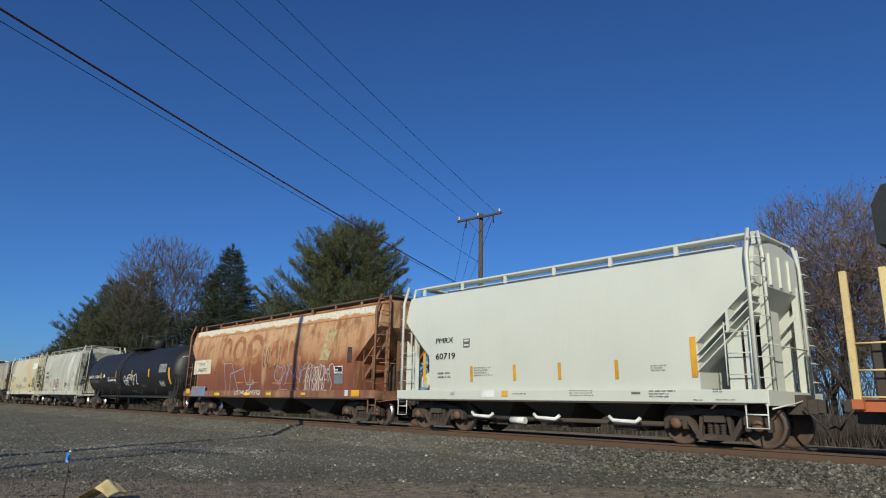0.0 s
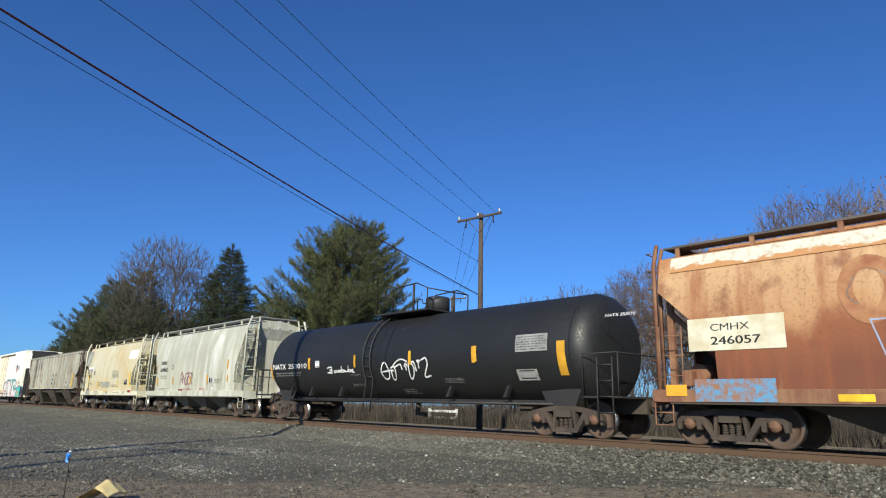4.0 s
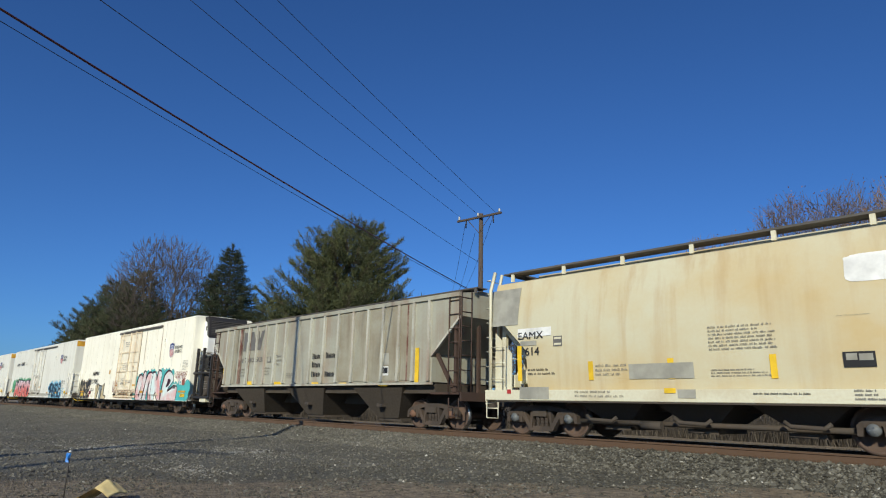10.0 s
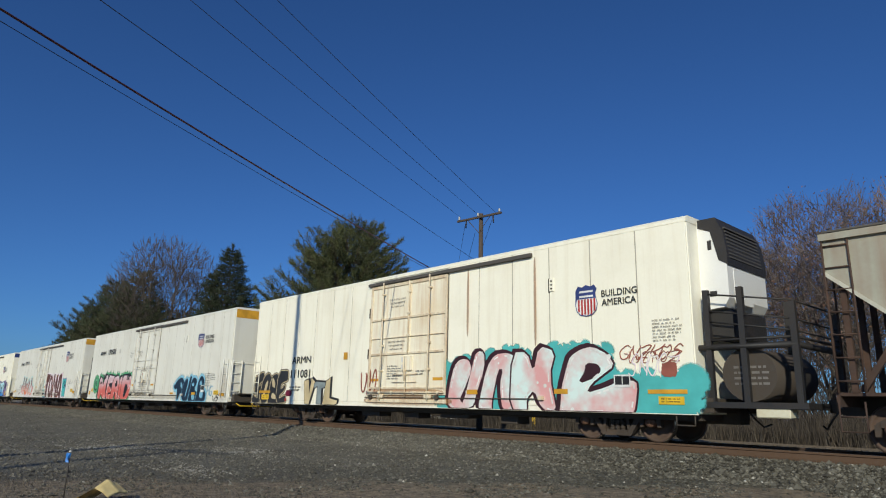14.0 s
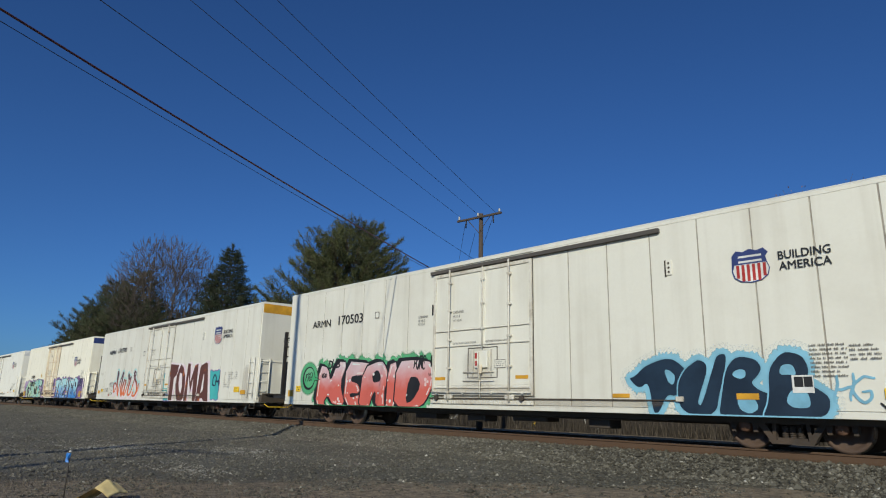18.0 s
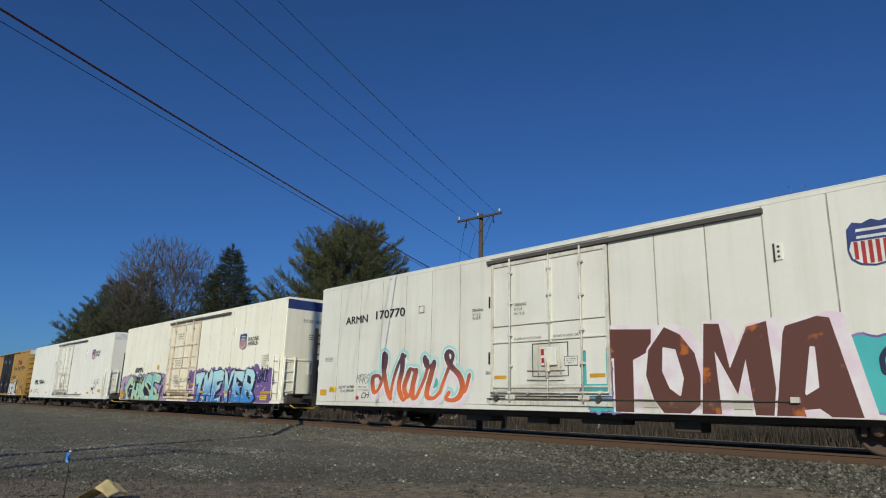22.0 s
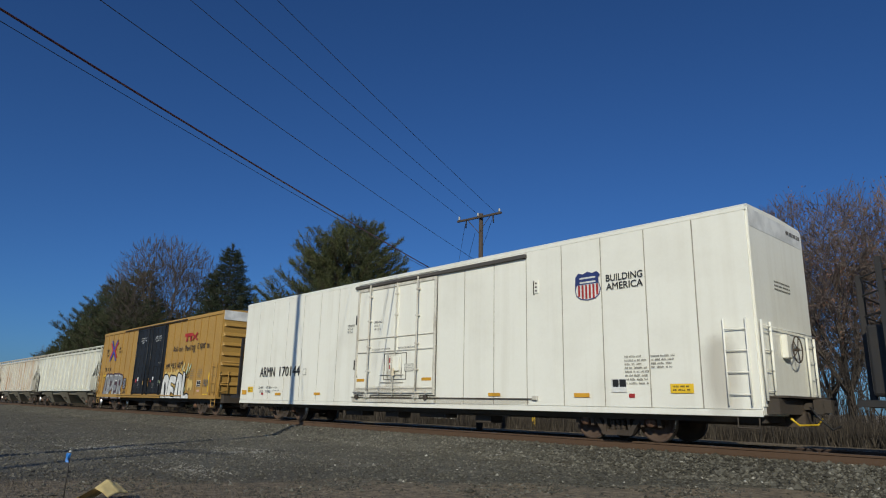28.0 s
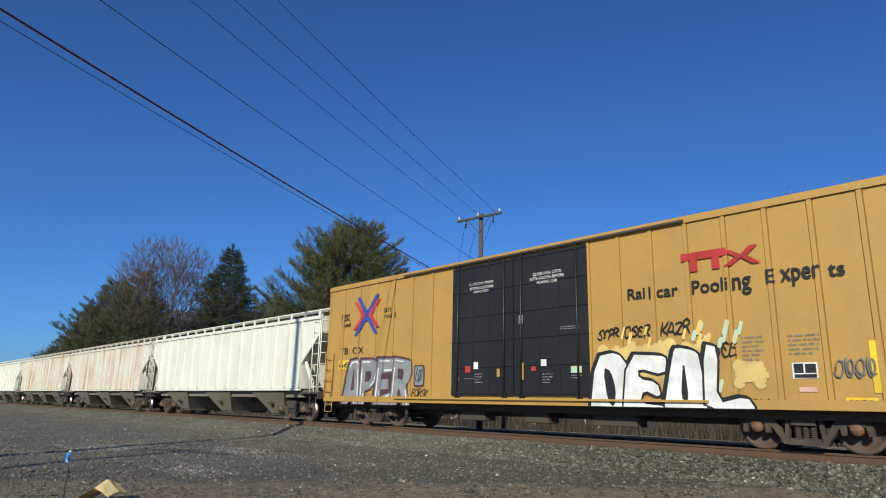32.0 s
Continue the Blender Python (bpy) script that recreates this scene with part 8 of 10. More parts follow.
print_bars(nw, 'small_print', -5.48, 1.76, -4.96, 2.16, 3, FAINT_INK, 'nw')
mark(nw, 'lettering', 'HC-71', 5.49, 1.63, 5.76, 1.73, INK_GREY, 'nw')
scribble(nw, 'graffiti_tag', 2.34, 1.62, 3.35, 1.85, 3, 0.050, RUST_SPRAY, 'nw', 37)
# refrigerator wagon with pink and turquoise graffiti
mark(r1, 'lettering', 'ARMN', -6.75, 2.21, -5.33, 2.47, INK, 'flat')
mark(r1, 'lettering', '111081', -6.78, 1.65, -5.34, 1.96, INK, 'flat')
print_bars(r1, 'small_print', -6.79, 1.13, -5.93, 1.36, 2, INK, 'flat')
patch(r1, 'patch', -7.11, 0.77, -6.98, 0.87, RED_INK, 'flat')
patch(r1, 'label_plate', -9.02, 0.81, -8.42, 1.01, CONSPIC_Y, 'flat')
print_bars(r1, "small_print", -8.96, 0.84, -8.48, 0.99, 2, INK, 'flat')
patch(r1, 'patch', -9.27, 1.07, -8.34, 1.17, CONSPIC, 'flat')
patch(r1, 'patch', -3.15, 2.25, -2.92, 2.50, CONSPIC, 'flat')
shield(r1, 6.96, 2.96, 7.58, 3.71)
mark(r1, "lettering", "BUILDING", 7.71, 3.38, 8.68, 3.545, INK, "flat")
mark(r1, "lettering", "AMERICA", 7.71, 3.16, 8.65, 3.325, INK, "flat")
print_bars(r1, 'small_print', 9.02, 2.21, 9.75, 2.74, 7, FAINT_INK, 'flat')
patch(r1, 'data_panel', 7.97, 1.22, 8.40, 1.51, CLEAN_WHITE, 'flat')
patch(r1, 'patch', 8.00, 1.28, 8.18, 1.48, INK, 'flat')
patch(r1, 'patch', 8.20, 1.28, 8.37, 1.47, INK, 'flat')
patch(r1, 'patch', 8.83, 1.08, 9.76, 1.17, CONSPIC, 'flat')
patch(r1, 'label_plate', 9.08, 0.85, 9.68, 1.02, CONSPIC_Y, 'flat')
print_bars(r1, "small_print", 9.14, 0.88, 9.62, 1.00, 2, INK, 'flat')
patch(r1, 'patch', 3.12, 1.05, 3.55, 1.18, CONSPIC, 'flat')
patch(r1, 'patch', 6.23, 1.07, 6.65, 1.19, CONSPIC, 'flat')
cloud(r1, 2.10, 0.62, 3.05, 2.10, HAZE_TURQ, 11)
cloud(r1, 4.05, 0.62, 5.25, 2.28, HAZE_TURQ, 12)
cloud(r1, 6.25, 0.62, 7.75, 2.30, HAZE_TURQ, 13)
cloud(r1, 7.75, 0.62, 9.86, 1.62, HAZE_TURQ, 14, puff=0.34)
graffiti(r1, 'UNKe', 2.45, 0.58, 8.64, 2.16, [SPRAY_PINK], SPRAY_MAROON_DARK, 'flat', 3, shine=CLEAN_WHITE, cuts=1, edge=0.055, depth=(-0.08, 0.05), crowd=1.06, widths=[1.0, 1.1, 1.25, 1.9], spots=5, wild=1.2)
graffiti(r1, 'SOBE', -9.75, 0.57, -7.05, 1.86, [SPRAY_DARK], SPRAY_SAND, 'flat', 4, edge=0.035, depth=None, crowd=1.2, rim=SPRAY_DARK, wild=1.6, lean=0.12)
graffiti(r1, 'VTL', -5.73, 0.57, -3.45, 1.55, [SPRAY_SAND, SPRAY_STEEL], SPRAY_DARK, 'flat', 5, edge=0.025, depth=(0.10, 0.04), cuts=0, wild=1.4)
tag(r1, 'GNZKOS', 8.15, 1.84, 9.70, 2.16, 0.026, SPRAY_RUSTRED, 'flat', 38, 0.5)
tag(r1, 'VYCNOZ', 8.35, 1.76, 9.60, 2.02, 0.020, SPRAY_RUSTRED, 'flat', 61, 0.4)
tag(r1, 'SNOCZ', 8.40, 1.50, 9.60, 1.95, 0.030, SPRAY_LILAC, 'flat', 52)
blobs(r1, 9.18, 1.44, 9.56, 1.76, SPRAY_RUSTRED, 53)
blobs(r1, -7.08, 0.95, -6.62, 1.18, SPRAY_MAROON, 54)
scribble(r1, 'graffiti_tag', -2.04, 1.00, -1.09, 1.96, 3, 0.060, SPRAY_RUSTRED, 'flat', 39)
# refrigerator wagon with red and green graffiti
mark(r2, 'lettering', 'ARMN', -9.21, 3.52, -7.98, 3.78, INK, 'flat')
mark(r2, 'lettering', '170503', -7.47, 3.52, -5.95, 3.86, INK, 'flat')
patch(r2, 'stencil_frame', -5.24, 3.59, -5.01, 3.81, INK_GREY, 'flat')
patch(r2, 'stencil_field', -5.21, 3.61, -5.04, 3.79, WHITE, 'flat')
shield(r2, 7.08, 3.32, 7.80, 3.99)
mark(r2, "lettering", "BUILDING", 7.99, 3.70, 8.94, 3.87, INK, "flat")
mark(r2, "lettering", "AMERICA", 7.99, 3.48, 8.94, 3.65, INK, "flat")
print_bars(r2, 'small_print', 8.37, 1.37, 9.02, 2.02, 8, FAINT_INK, 'flat')
print_bars(r2, 'small_print', 9.04, 1.66, 9.55, 1.99, 4, FAINT_INK, 'flat')
patch(r2, 'data_panel', 8.01, 1.10, 8.39, 1.43, CLEAN_WHITE, 'flat')
patch(r2, 'patch', 8.05, 1.21, 8.21, 1.40, INK, 'flat')
patch(r2, 'patch', 8.22, 1.21, 8.37, 1.40, INK, 'flat')
patch(r2, 'patch', 6.94, 0.97, 7.38, 1.09, CONSPIC, 'flat')
patch(r2, 'patch', 4.07, 0.99, 4.52, 1.08, CONSPIC, 'flat')
patch(r2, 'patch', -10.71, 0.94, -10.35, 1.18, CONSPIC, 'flat')
patch(r2, 'label_plate', -10.13, 1.13, -9.81, 1.34, CONSPIC_Y, 'flat')
print_bars(r2, "small_print", -10.07, 1.16, -9.87, 1.32, 2, INK, 'flat')
patch(r2, 'label_plate', 9.50, 0.99, 9.99, 1.18, CONSPIC_Y, 'flat')
print_bars(r2, "small_print", 9.56, 1.02, 9.93, 1.16, 2, INK, 'flat')
patch(r2, 'patch', 10.16, 0.93, 10.63, 1.07, CONSPIC, 'flat')
graffiti(r2, 'KERID', -8.45, 0.52, -2.35, 2.07, [FADE_RED], INK, 'flat', 6, halo=HAZE_GREEN, haze=0.34, shine=SPRAY_ICE, edge=0.06, depth=(-0.13, 0.05), crowd=1.2, widths=[1.35, 1.05, 1.0, 0.55, 1.25], spots=9, wild=1.3)
lay("graffiti_haze", flat_union("graffiti_haze", [disc(-9.26, 1.62, 0.50, 24)], 0.7, [disc(-9.26, 1.62, 0.66, 24)]), HAZE_GREEN, r2, 'flat', 0)
lay("speech_bubble", flat_union("speech_bubble", [disc(-9.26, 1.62, 0.44, 24), [(-8.95, 1.72), (-8.45, 1.55), (-8.93, 1.50)]]), INK, r2, 'flat', 0)
lay("speech_bubble", flat_union("speech_bubble", [disc(-9.23, 1.64, 0.37, 24), [(-8.96, 1.69), (-8.56, 1.565), (-8.94, 1.54)]]), SPRAY_GREEN, r2, 'flat', 0)
tag(r2, 'FTG!', -9.50, 1.52, -8.96, 1.82, 0.045, INK, 'flat', 55)
graffiti(r2, 'pUbb', 4.62, 0.64, 8.50, 1.82, [SPRAY_NAVY], SPRAY_SKY, 'flat', 7, halo=HAZE_SKY, haze=0.26, edge=0.030, cuts=2, depth=None, crowd=1.2, widths=[1.3, 0.9, 1.0, 1.05], lean=0.10)
tag(r2, 'HG', 8.72, 0.95, 9.30, 1.40, 0.050, SPRAY_SKY, 'flat', 56)
tag(r2, 'VS', 9.42, 0.70, 10.10, 0.98, 0.045, INK, 'flat', 57)
tag(r2, 'DUB', -7.96, 1.97, -7.22, 2.25, 0.060, INK, 'flat', 40)
tag(r2, 'PURE', -3.10, 1.82, -2.55, 2.21, 0.050, INK, 'flat', 41)
tag(r2, 'NERO', -8.35, 1.62, -8.02, 1.78, 0.030, INK, 'flat', 42)
# refrigerator wagon with brown and turquoise graffiti
mark(r3, 'lettering', 'ARMN', -9.56, 3.50, -8.24, 3.77, INK, 'flat')
mark(r3, 'lettering', '170770', -7.77, 3.55, -6.21, 3.84, INK, 'flat')
patch(r3, 'stencil_frame', -5.52, 3.57, -5.26, 3.80, INK_GREY, 'flat')
patch(r3, 'stencil_field', -5.49, 3.59, -5.29, 3.78, WHITE, 'flat')
print_bars(r3, 'small_print', -10.77, 2.20, -10.23, 2.37, 3, FAINT_INK, 'flat')
patch(r3, 'patch', -10.98, 1.00, -10.58, 1.20, CONSPIC, 'flat')
patch(r3, 'label_plate', -10.37, 1.12, -9.94, 1.30, CONSPIC_Y, 'flat')
print_bars(r3, "small_print", -10.31, 1.15, -10.00, 1.28, 2, INK, 'flat')
patch(r3, 'patch', -8.72, 0.86, -8.56, 0.98, RED_INK, 'flat')
shield(r3, 6.66, 3.38, 7.45, 4.20)
mark(r3, "lettering", "BUILDING", 7.62, 3.83, 8.59, 4.00, INK, "flat")
mark(r3, "lettering", "AMERICA", 7.62, 3.61, 8.59, 3.78, INK, "flat")
for k, (a, b) in enumerate((("EXH", "17-0"), ("EXW", "10-8"), ("EW", "8-8"), ("IL", "72-3"), ("IW", "9-1"), ("IH", "11-8"), ("FLR HT", "4-3"), ("CU.FT.", "7657"))):
    mark(r3, "lettering", a, 8.16, 1.95 - 0.09 * k, 8.16 + 0.055 * len(a), 2.005 - 0.09 * k, INK_GREY, 'flat')
    mark(r3, "lettering", b, 8.76 - 0.05 * len(b), 1.95 - 0.09 * k, 8.76, 2.005 - 0.09 * k, INK_GREY, 'flat')
for k, (a, b) in enumerate((("EXHR", "7-4"), ("EXWH", "5-4"), ("H", "16-10"), ("EMPTY C.G.", "5-5"))):
    mark(r3, "lettering", a, 8.83, 1.95 - 0.09 * k, 8.83 + 0.041 * len(a), 2.005 - 0.09 * k, INK_GREY, 'flat')
    mark(r3, "lettering", b, 9.46 - 0.045 * len(b), 1.95 - 0.09 * k, 9.46, 2.005 - 0.09 * k, INK_GREY, 'flat')
patch(r3, 'label_plate', 9.25, 1.11, 9.77, 1.34, CONSPIC_Y, 'flat')
print_bars(r3, "small_print", 9.31, 1.14, 9.71, 1.32, 2, INK, 'flat')
patch(r3, 'patch', 9.90, 1.01, 10.37, 1.19, CONSPIC, 'flat')
wavy_field(r3, 0.62, 0.98, 1.46, 2.06, SPRAY_TURQ, SPRAY_PURPLE, 'door', 13)
wavy_field(r3, 0.85, 0.66, 1.66, 0.96, SPRAY_TURQ, SPRAY_PURPLE, 'flat', 15)
wavy_field(r3, 6.00, 0.76, 7.64, 2.10, SPRAY_TURQ, SPRAY_PURPLE, 'flat', 14)
graffiti(r3, 'TOMA', 1.15, 0.46, 6.45, 2.50, [SPRAY_BROWN], SPRAY_LILAC, 'flat', 8, lean=0.0, edge=0.05, depth=(0.20, 0.03), crowd=1.08, cuts=0, wild=0.8, widths=[1.1, 1.0, 1.25, 1.15])
tag(r3, 'CH', 6.92, 1.36, 7.60, 1.88, 0.085, SPRAY_DARKB, 'flat', 58, lean=0.1)
SCRIPT_MARS = "4h 3j 1i 1d 29 4d 5j 6q 6v 5w 5t|5v 5o 6f 79 86|87 9h br du|cu cm bd c7 d5 e7|hl fm ei dc e7 f8 gf hl|hl gd g7 h6 i9|i9 kh lp ks kr ln np|np mi lb l7 n6 p9|p9 rj ts sv rt so vi wc v7 t5 r6 s9|w9 xb yi"
script(r3, SCRIPT_MARS, -7.92, 0.60, -3.08, 2.52, 0.11, SPRAY_TURQ_PALE, 'flat', 1.1, 0.66, grow=0.125)
lay("graffiti_shade", flat_union("graffiti_shade", [disc(-5.62, 1.42, 0.16, 14), disc(-4.72, 1.40, 0.17, 14), disc(-5.20, 1.25, 0.12, 14), disc(-6.72, 1.30, 0.12, 14)]), SPRAY_TURQ, r3, 'flat', 0)
script(r3, SCRIPT_MARS, -7.90, 0.42, -3.06, 2.34, 0.11, SPRAY_LILAC, 'flat', 1.0, 0.67, grow=0.05)
script(r3, SCRIPT_MARS, -7.92, 0.60, -3.08, 2.52, 0.11, CLEAN_WHITE, 'flat', 1.1, 0.68, grow=0.035)
script(r3, SCRIPT_MARS, -7.92, 0.60, -3.08, 2.52, 0.11, FADE_ORANGE, 'flat', 1.1, 0.69)
tag(r3, 'MARS', -8.72, 1.40, -8.02, 1.70, 0.02, INK_GREY, 'flat', 59)
tag(r3, 'CH', -8.40, 0.90, -8.00, 1.10, 0.026, INK, 'flat', 60)
mark(r3, "lettering", 'EMPTY LOAD', -8.60, 1.26, -8.12, 1.31, INK_GREY, 'flat')
mark(r3, "lettering", '7 1/2" ADJ BLOCK', -8.60, 1.15, -7.98, 1.20, INK_GREY, 'flat')
# refrigerator wagon with blue graffiti
end_mark(r4, 'EXCESS HEIGHT CAR', -0.75, 4.02, 0.75, 4.15, r4[2] + 0.036, INK)
mark(r4, 'lettering', 'ARMN', -7.55, 2.22, -6.24, 2.52, INK, 'flat')
mark(r4, 'lettering', '110092', -7.56, 1.59, -6.21, 1.98, INK, 'flat')
shield(r4, 5.96, 3.00, 6.63, 3.69)
mark(r4, "lettering", "BUILDING", 6.78, 3.335, 7.74, 3.50, INK, "flat")
mark(r4, "lettering", "AMERICA", 6.79, 3.135, 7.70, 3.305, INK, "flat")
patch(r4, 'label_plate', -3.99, 2.34, -3.76, 2.58, CONSPIC_Y, 'flat')
print_bars(r4, "small_print", -3.93, 2.37, -3.82, 2.56, 2, INK, 'flat')
patch(r4, 'patch', 2.18, 1.06, 2.64, 1.15, CONSPIC, 'flat')
patch(r4, 'patch', 4.74, 1.07, 5.21, 1.15, CONSPIC, 'flat')
patch(r4, 'patch', 8.31, 1.04, 9.19, 1.14, CONSPIC, 'flat')
patch(r4, 'label_plate', 8.30, 0.77, 8.91, 0.99, CONSPIC_Y, 'flat')
print_bars(r4, "small_print", 8.36, 0.80, 8.85, 0.97, 2, INK, 'flat')
patch(r4, 'label_plate', -9.75, 0.76, -9.11, 0.96, CONSPIC_Y, 'flat')
print_bars(r4, "small_print", -9.69, 0.79, -9.17, 0.94, 2, INK, 'flat')
patch(r4, 'patch', -9.77, 1.01, -8.90, 1.15, CONSPIC, 'flat')
print_bars(r4, 'small_print', 8.21, 2.15, 8.84, 2.68, 7, FAINT_INK, 'flat')
cloud(r4, -9.55, 0.62, -2.45, 2.10, HAZE_LILAC, 15, puff=0.20, edge=SPRAY_PURPLE)
flecks(r4, -9.40, 0.75, -8.60, 1.55, 26, SPRAY_DARKB, 62, size=0.10, upright=True)
flecks(r4, -3.45, 0.85, -2.45, 2.00, 24, SPRAY_DARKB, 63, size=0.13, upright=True)
graffiti(r4, 'GRKSE', -8.70, 0.40, -3.45, 2.00, [SPRAY_LIME], SPRAY_DARK, 'flat', 9, shine=SPRAY_ICE, edge=0.05, depth=(0.12, -0.03), cuts=0, wild=2.0, lean=0.14, crowd=1.34)
cloud(r4, 0.85, 0.62, 9.05, 2.14, HAZE_PURPLE, 16, puff=0.26)
graffiti(r4, 'TKEYEB', 1.45, 0.44, 7.70, 2.06, [FADE_BLUE], SPRAY_DARKB, 'flat', 10, shine=SPRAY_ICE, edge=0.05, depth=(0.13, -0.06), cuts=0, wild=1.5, crowd=1.02, spots=3, lean=0.14)
flecks(r4, 1.00, 0.85, 8.75, 2.05, 110, SPRAY_CREAM, 64, size=0.065)
tag(r4, 'GBNOK', 7.95, 1.50, 8.85, 2.12, 0.060, SPRAY_DARKB, 'flat', 43)
tag(r4, 'NZY', 0.45, 1.45, 0.85, 1.85, 0.030, SPRAY_DARKB, 'flat', 65)
# clean white refrigerator wagon
mark(r5, 'lettering', 'ARMN', -9.45, 1.73, -8.18, 2.13, INK, 'flat')
mark(r5, 'lettering', '170144', -7.81, 1.73, -6.22, 2.12, INK, 'flat')
patch(r5, 'stencil_frame', -5.99, 1.75, -5.76, 1.99, INK_GREY, 'flat')
patch(r5, 'stencil_field', -5.97, 1.77, -5.78, 1.97, BRIGHT_WHITE, 'flat')
patch(r5, 'label_plate', -10.42, 1.10, -9.97, 1.33, CONSPIC_Y, 'flat')
print_bars(r5, "small_print", -10.36, 1.13, -10.03, 1.31, 2, INK, 'flat')
patch(r5, 'patch', -10.96, 1.00, -10.55, 1.19, CONSPIC, 'flat')
patch(r5, 'patch', -8.03, 0.98, -7.59, 1.08, CONSPIC, 'flat')
patch(r5, 'patch', -5.10, 1.00, -4.68, 1.09, CONSPIC, 'flat')
patch(r5, 'patch', -9.19, 0.99, -9.03, 1.08, RED_INK, 'flat')
shield(r5, 6.85, 3.36, 7.57, 4.04)
mark(r5, "lettering", "BUILDING", 7.74, 3.74, 8.73, 3.91, INK, "flat")
mark(r5, "lettering", "AMERICA", 7.74, 3.53, 8.73, 3.70, INK, "flat")
print_bars(r5, 'small_print', 8.16, 1.27, 8.77, 1.96, 8, FAINT_INK, 'flat')
print_bars(r5, 'small_print', 8.83, 1.62, 9.41, 1.95, 4, FAINT_INK, 'flat')
patch(r5, 'data_panel', 7.78, 1.11, 8.19, 1.42, CLEAN_WHITE, 'flat')
patch(r5, 'patch', 7.82, 1.23, 7.98, 1.40, INK, 'flat')
patch(r5, 'patch', 8.00, 1.23, 8.17, 1.40, INK, 'flat')
patch(r5, 'label_plate', 9.26, 1.09, 9.79, 1.29, CONSPIC_Y, 'flat')
print_bars(r5, "small_print", 9.32, 1.12, 9.73, 1.27, 2, INK, 'flat')
patch(r5, 'patch', 6.72, 0.99, 7.17, 1.09, CONSPIC, 'flat')
patch(r5, 'patch', 3.85, 1.00, 4.30, 1.09, CONSPIC, 'flat')
patch(r5, 'patch', 8.24, 0.99, 8.39, 1.08, RED_INK, 'flat')
# yellow boxcar
mark(tbox, "lettering", 'Rai', 3.47, 3.24, 3.93, 3.50, INK, "post")
mark(tbox, "lettering", 'l car', 4.02, 3.22, 4.74, 3.49, INK, "post")
mark(tbox, "lettering", 'Pooli', 5.06, 3.21, 5.84, 3.50, INK, "post")
mark(tbox, "lettering", 'ng', 5.94, 3.21, 6.33, 3.46, INK, "post")
mark(tbox, "lettering", 'E', 6.62, 3.26, 6.79, 3.54, INK, "post")
mark(tbox, "lettering", 'xper', 6.90, 3.27, 7.62, 3.51, INK, "post")
mark(tbox, "lettering", 'ts', 7.75, 3.25, 8.04, 3.48, INK, "post")
bar_logo(tbox, 4.85, 3.70, 6.54, 4.10)
cross_logo(tbox, -7.72, 3.08, -6.02, 4.44)
mark(tbox, 'lettering', 'next', -8.44, 3.63, -7.92, 3.94, INK, 'box')
mark(tbox, 'lettering', 'load', -8.40, 3.42, -7.86, 3.59, INK, 'box')
mark(tbox, 'lettering', 'any', -5.91, 3.77, -5.34, 3.92, INK, 'box')
mark(tbox, 'lettering', 'road', -5.88, 3.56, -5.26, 3.73, INK, 'box')
mark(tbox, 'lettering', 'TB  OX', -8.42, 2.43, -6.98, 2.67, INK, 'box')
patch(tbox, 'number_plate', -8.48, 1.91, -6.18, 2.22, CONSPIC_Y, 'box')
mark(tbox, 'lettering', '66 34 73', -8.44, 1.96, -6.22, 2.17, INK, 'box')
patch(tbox, 'data_panel', 6.93, 1.37, 7.38, 1.67, CLEAN_WHITE, 'box')
patch(tbox, 'patch', 6.96, 1.47, 7.13, 1.65, INK, 'box')
patch(tbox, 'patch', 7.16, 1.47, 7.35, 1.64, INK, 'box')
patch(tbox, 'patch', 6.96, 1.38, 7.35, 1.45, INK, 'box')
patch(tbox, 'patch', 7.02, 1.12, 7.33, 1.21, OLD_PINK, 'box')
patch(tbox, 'label_plate', 7.78, 0.85, 8.29, 1.02, CONSPIC_Y, 'box')
print_bars(tbox, "small_print", 7.84, 0.88, 8.23, 1.00, 2, INK, 'box')
patch(tbox, 'reflector_stripe', 8.25, 1.10, 8.40, 2.02, CONSPIC_Y, 'box')
print_bars(tbox, 'small_print', 6.02, 1.72, 6.48, 2.25, 6, FAINT_INK, 'box')
print_bars(tbox, 'small_print', 6.91, 1.80, 7.48, 2.23, 5, FAINT_INK, 'box')
cloud(tbox, 2.75, 1.00, 5.20, 2.20, HAZE_YELLOW, 17, "post", 0.15, 0.8, soft=0.06)
cloud(tbox, 5.95, 1.30, 6.30, 1.72, HAZE_YELLOW, 18, "post", 0.12, 0.8, soft=0.06)
graffiti(tbox, 'DEAL', 2.50, 0.40, 6.10, 2.02, [CLEAN_WHITE], INK, 'flat', 11, floor=0.78, cuts=1, edge=0.05, depth=(-0.05, 0.03), crowd=1.16, wild=1.2)
graffiti(tbox, 'APER', -7.95, 0.58, -4.40, 2.20, [SPRAY_SILVER], SPRAY_PLUM, 'post', 12, floor=0.70, cuts=0, edge=0.045, depth=(-0.07, 0.04), crowd=1.12, wild=0.5, shine=CLEAN_WHITE)
blobs(tbox, -4.22, 1.28, -3.72, 1.95, SPRAY_PLUM, 66, 1, "post")
blobs(tbox, -4.17, 1.33, -3.77, 1.90, SPRAY_SILVER, 67, 1, "post")
tag(tbox, 'ESOB', -4.12, 1.42, -3.82, 1.80, 0.025, SPRAY_DARKB, 'post', 68)
tag(tbox, 'EORSK', -4.30, 0.95, -3.55, 1.22, 0.025, INK, 'post', 69)
scribble(tbox, 'graffiti_tag', 7.66, 1.35, 8.35, 1.75, 4, 0.030, INK_GREY, 'post', 44)
tag(tbox, 'SYPR', 2.62, 2.36, 3.18, 2.62, 0.035, INK, 'post', 45)
